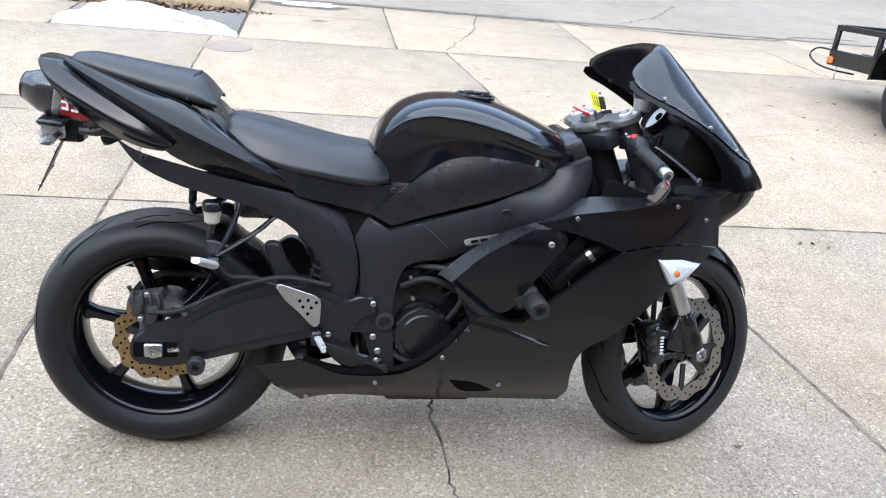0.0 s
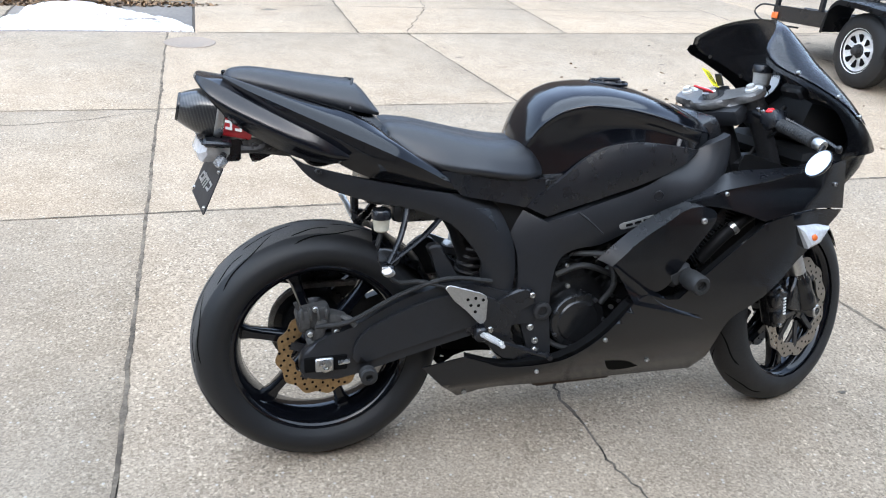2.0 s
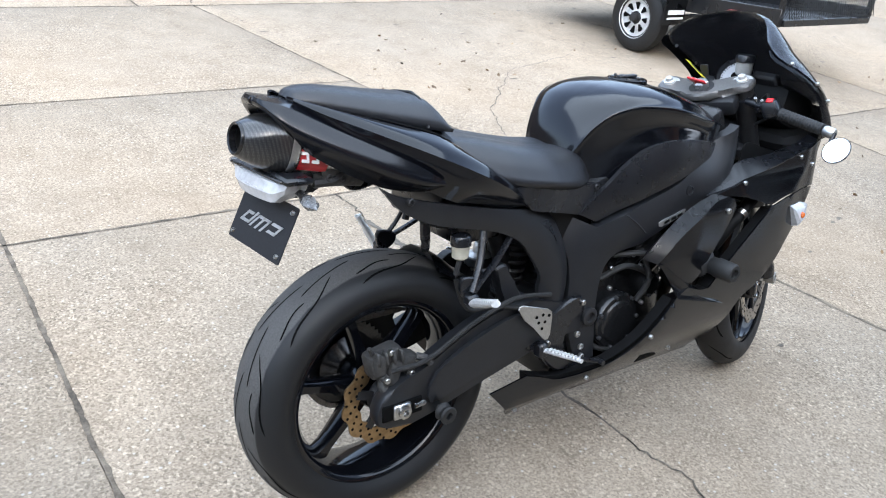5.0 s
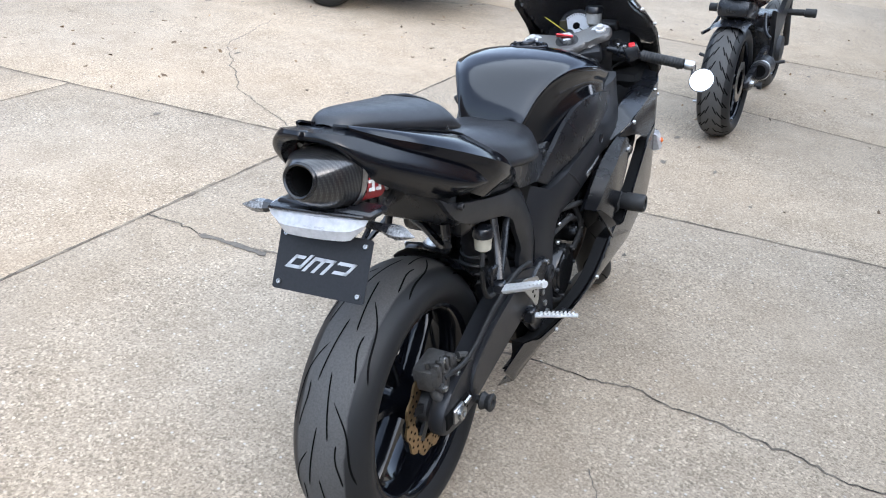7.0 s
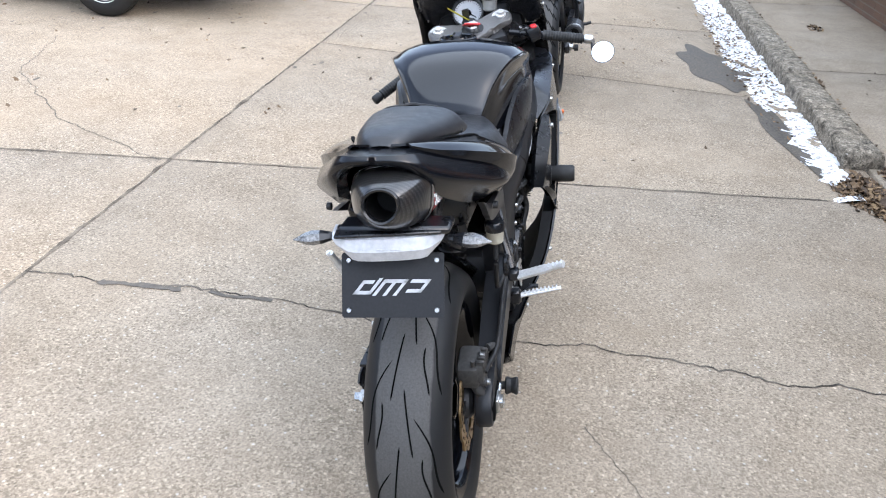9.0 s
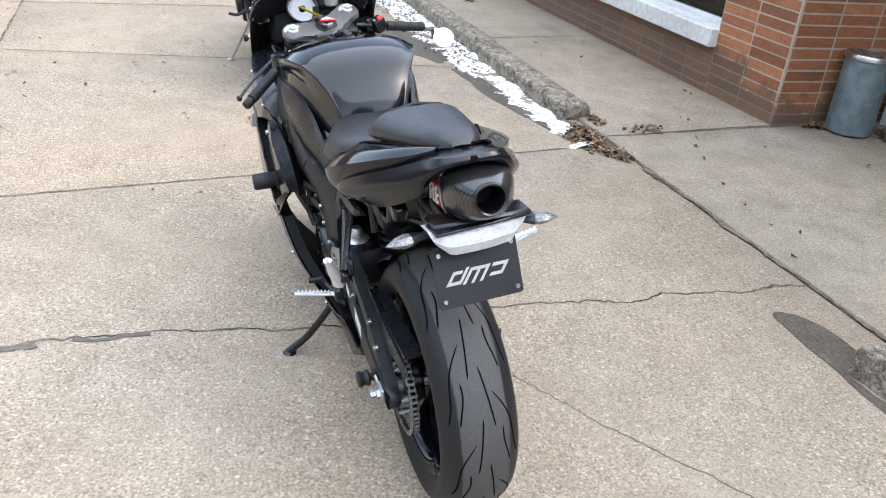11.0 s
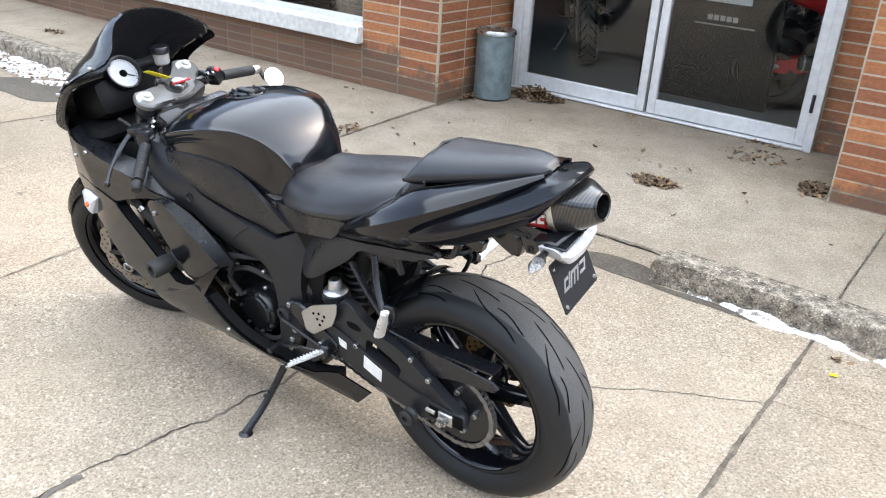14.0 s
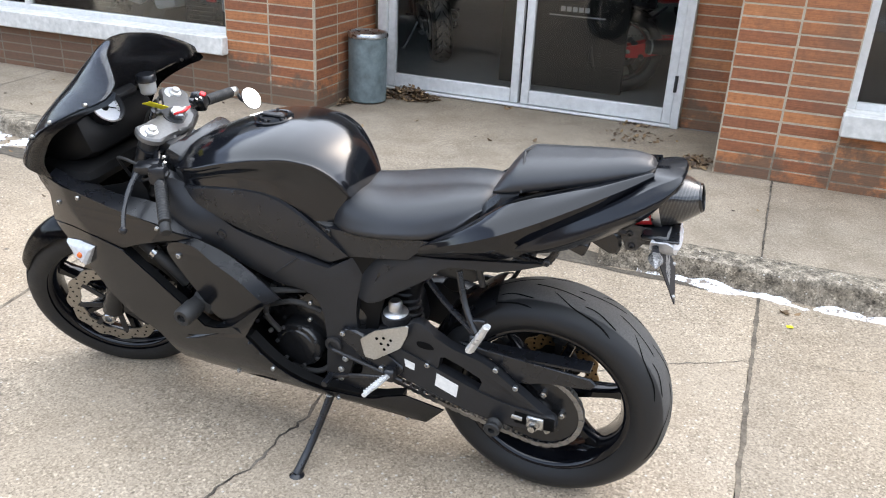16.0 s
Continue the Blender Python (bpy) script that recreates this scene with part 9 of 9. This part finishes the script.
add_box(bm, (-1.28, 0.108, 0.315), (0.075, 0.02, 0.055), None, 0.006)
part("side_marker", bm, AMBER, tr, "amber side marker", m=TILT)
bm = bmesh.new()
add_box(bm, (0.62, 0.06, 0.255), (0.34, 0.05, 0.03), None, 0.004)
part("step_bar", bm, TRAILER, tr, "black bar behind the wheel", m=TILT)
for y in (0.085, 1.415):
    bm = bmesh.new()
    add_box(bm, (0.80, y, 0.30), (0.07, 0.06, 0.09), None, 0.006)
    part("tail_lamp", bm, REDLENS, tr, "red tail lamp", m=TILT)
bm = bmesh.new()
for k in range(40):
    for e in (-1, 1):
        add_box(bm, (FX[1] + 0.01, 0.17 + 0.03 * k, 0.44), (0.004, 0.004, 0.25), Matrix.Rotation(radians(28 * e), 3, "X"))
part("mesh_gate", bm, TRAILER, tr, "expanded steel mesh gate", m=TILT)
bm = bmesh.new()
add_tube(bm, ((-1.34, 0.15, 0.37), (-1.42, 0.06, 0.37), (-1.47, 0.03, 0.30), (-1.41, 0.08, 0.235), (-1.27, 0.16, 0.215), (-1.12, 0.26, 0.22)), 0.008, 8)
part("cable", bm, GRIP, tr, "black hanging wiring cable")
bm = bmesh.new()
for k in range(6):
    add_turned(bm, (-1.20 + 0.004 * (k % 2), 0.13, 0.265 - 0.018 * k), (1, 0, 0) if k % 2 else (0, 1, 0), ((0, 0.006), (0.004, 0.010), (0.008, 0.006)), 8)
part("safety_chain", bm, STEEL, tr, "short hanging steel chain")
bm = bmesh.new()
add_cyl(bm, (-1.14, 0.30, 0.36), (-0.88, 0.42, 0.37), 0.035)
add_cyl(bm, (-1.02, 0.36, 0.36), (-1.02, 0.36, 0.50), 0.014)
part("jack", bm, DARKMETAL, tr, "grey trailer jack")

# ---- bin by the door ----
bn = thing("waste_bin", Matrix.Translation(lot(1.93, -1.52, 0.066)), "faded blue-grey cylindrical metal bin with dented rim", "bin")
bm = bmesh.new()
add_turned(bm, (0, 0, 0), (0, 0, 1), ((0.0, 0.128), (0.006, 0.136), (0.03, 0.137), (0.46, 0.137), (0.465, 0.132)), 48)
part("body", bm, BIN, bn, "faded blue-grey enamelled drum")
bm = bmesh.new()
add_turned(bm, (0, 0, 0.452), (0, 0, 1), ((0, 0.139), (0.004, 0.146), (0.026, 0.146), (0.034, 0.140), (0.034, 0.128), (0.026, 0.118), (0.018, 0.095), (0.012, 0.0)), 48)
part("rim", bm, STEEL, bn, "dented bright metal rim")

# ---- dead leaves ----
def leaves(name, c, ru, rv, n, seed, h=0.02, label="heap of dry brown leaves", zf=walk_z, size=0.022):
    rnd = random.Random(seed)
    bm = bmesh.new()
    for i in range(n):
        r = math.sqrt(rnd.random()) * (0.75 + 0.5 * rnd.random())
        a = rnd.uniform(0, 2 * math.pi)
        u, v = c[0] + ru * r * math.cos(a), c[1] + rv * r * math.sin(a)
        z = zf(u, v) + 0.004 + h * max(0.0, 1 - r) * rnd.random()
        p = lot(u, v, z)
        s = size * rnd.uniform(0.5, 1.2)
        m = Matrix.Translation(p) @ Euler((rnd.uniform(-0.6, 0.6), rnd.uniform(-0.6, 0.6), rnd.uniform(0, 6.28))).to_matrix().to_4x4()
        o = [(-1, 0), (-0.55, 0.42), (0.0, 0.55), (0.6, 0.35), (1, 0), (0.55, -0.4), (0, -0.5), (-0.6, -0.38)]
        vs = [bm.verts.new(m @ Vector((x * s, y * s, 0.25 * s * (x * x - 0.4) + rnd.uniform(-0.1, 0.1) * s))) for x, y in o]
        mid = bm.verts.new(m @ Vector((0, 0, -0.12 * s)))
        for k in range(8):
            bm.faces.new((vs[k], vs[(k + 1) % 8], mid))
    return tagged(part(name, bm, LEAF, sharp=80), label, "leaves", kind="stuff")


FLAT = lambda u, v: 0.0
leaves("leaf_pile", (1.70, -1.74), 0.21, 0.11, 620, 1, 0.10)
leaves("leaf_pile", (2.02, -1.40), 0.05, 0.12, 90, 2, 0.02)
leaves("leaf_pile", (0.27, -0.70), 0.13, 0.075, 130, 3, 0.02)
leaves("leaf_pile", (-0.45, -1.20), 0.08, 0.14, 120, 4, 0.02)
leaves("leaf_pile", (-0.02, -1.55), 0.22, 0.16, 45, 5, 0.01, "few scattered dry leaves by the door")
leaves("leaf_pile", (0.05, -1.84), 0.16, 0.05, 40, 6, 0.01, "few scattered dry leaves by the door")
leaves("leaf_pile", (2.10, 0.22), 0.25, 0.12, 760, 7, 0.05, "dry leaves caught at the kerb end", FLAT)
leaves("leaf_pile", (1.80, 0.15), 0.09, 0.065, 170, 8, 0.04, "dry leaves caught at the kerb end", FLAT)
leaves("leaf_pile", (2.35, 0.02), 0.10, 0.05, 50, 9, 0.01)
leaves("leaf_pile", (2.15, -0.22), 0.06, 0.14, 45, 10, 0.01, "scraps of dry leaf on the walkway")
leaves("leaf_pile", (5.5, -0.02), 2.6, 0.045, 330, 11, 0.01, "dry leaves lined up behind the kerb")
leaves("leaf_pile", (6.0, -0.45), 0.14, 0.07, 40, 12, 0.01)
leaves("leaf_pile", (-1.9, 8.30), 1.25, 0.15, 1500, 20, 0.05, "strip of dry leaves along the foot of the plinth", FLAT, 0.03)
leaves("leaf_pile", (4.9, 0.42), 1.9, 0.16, 620, 13, 0.004, "bits of leaf frozen into the snow", lambda u, v: 0.022, 0.016)
leaves("leaf_pile", (0.95, -1.80), 0.06, 0.03, 8, 14, 0.005, "few scattered dry leaves by the door")
leaves("leaf_pile", (0.9, -0.6), 1.5, 0.55, 26, 15, 0.0, "single dry leaves strewn on the walkway", walk_z, 0.02)
leaves("leaf_pile", (3.5, -0.55), 1.2, 0.4, 14, 16, 0.0, "single dry leaves strewn on the walkway", walk_z, 0.02)
leaves("leaf_pile", (-1.02, 0.52), 0.03, 0.02, 4, 17, 0.0, "curled brown leaf on the concrete", FLAT, 0.022)
leaves("leaf_pile", (4.5, 2.6), 3.0, 2.6, 120, 18, 0.0, "scraps of leaf strewn over the lot", FLAT, 0.018)
leaves("leaf_pile", (3.5, 5.0), 2.2, 1.5, 60, 19, 0.0, "scraps of leaf strewn over the lot", FLAT, 0.02)
bm = bmesh.new()
add_box(bm, lot(-1.02, 0.645, 0.004), (0.026, 0.018, 0.004), Matrix.Rotation(0.5, 3, "Z"), 0.0015)
tagged(part("paper_scrap", bm, YELLOW), "small bright yellow scrap on the concrete", "litter")

# ---- bricks, last ----
Z0 = 0.062
lay(wall_pier_left, 2.80, FRONT, -1, 0, 0.70, Z0, 2.95)
lay(wall_return, 2.09, FRONT - 0.012, 0, -1, 0.90, Z0, 2.95)
lay(wall_under_window, 12.0, FRONT, -1, 0, 9.2, Z0 - 0.03, 0.375)
lay(wall_beside_door, -0.245, DOORV, -1, 0, 0.31, Z0 + 0.015, 2.95)
lay(wall_pier_right, -0.555, FRONT, -1, 0, 0.62, Z0, 2.95)
lay(wall_under_right, -1.175, FRONT, -1, 0, 7.8, Z0 - 0.02, 0.385)
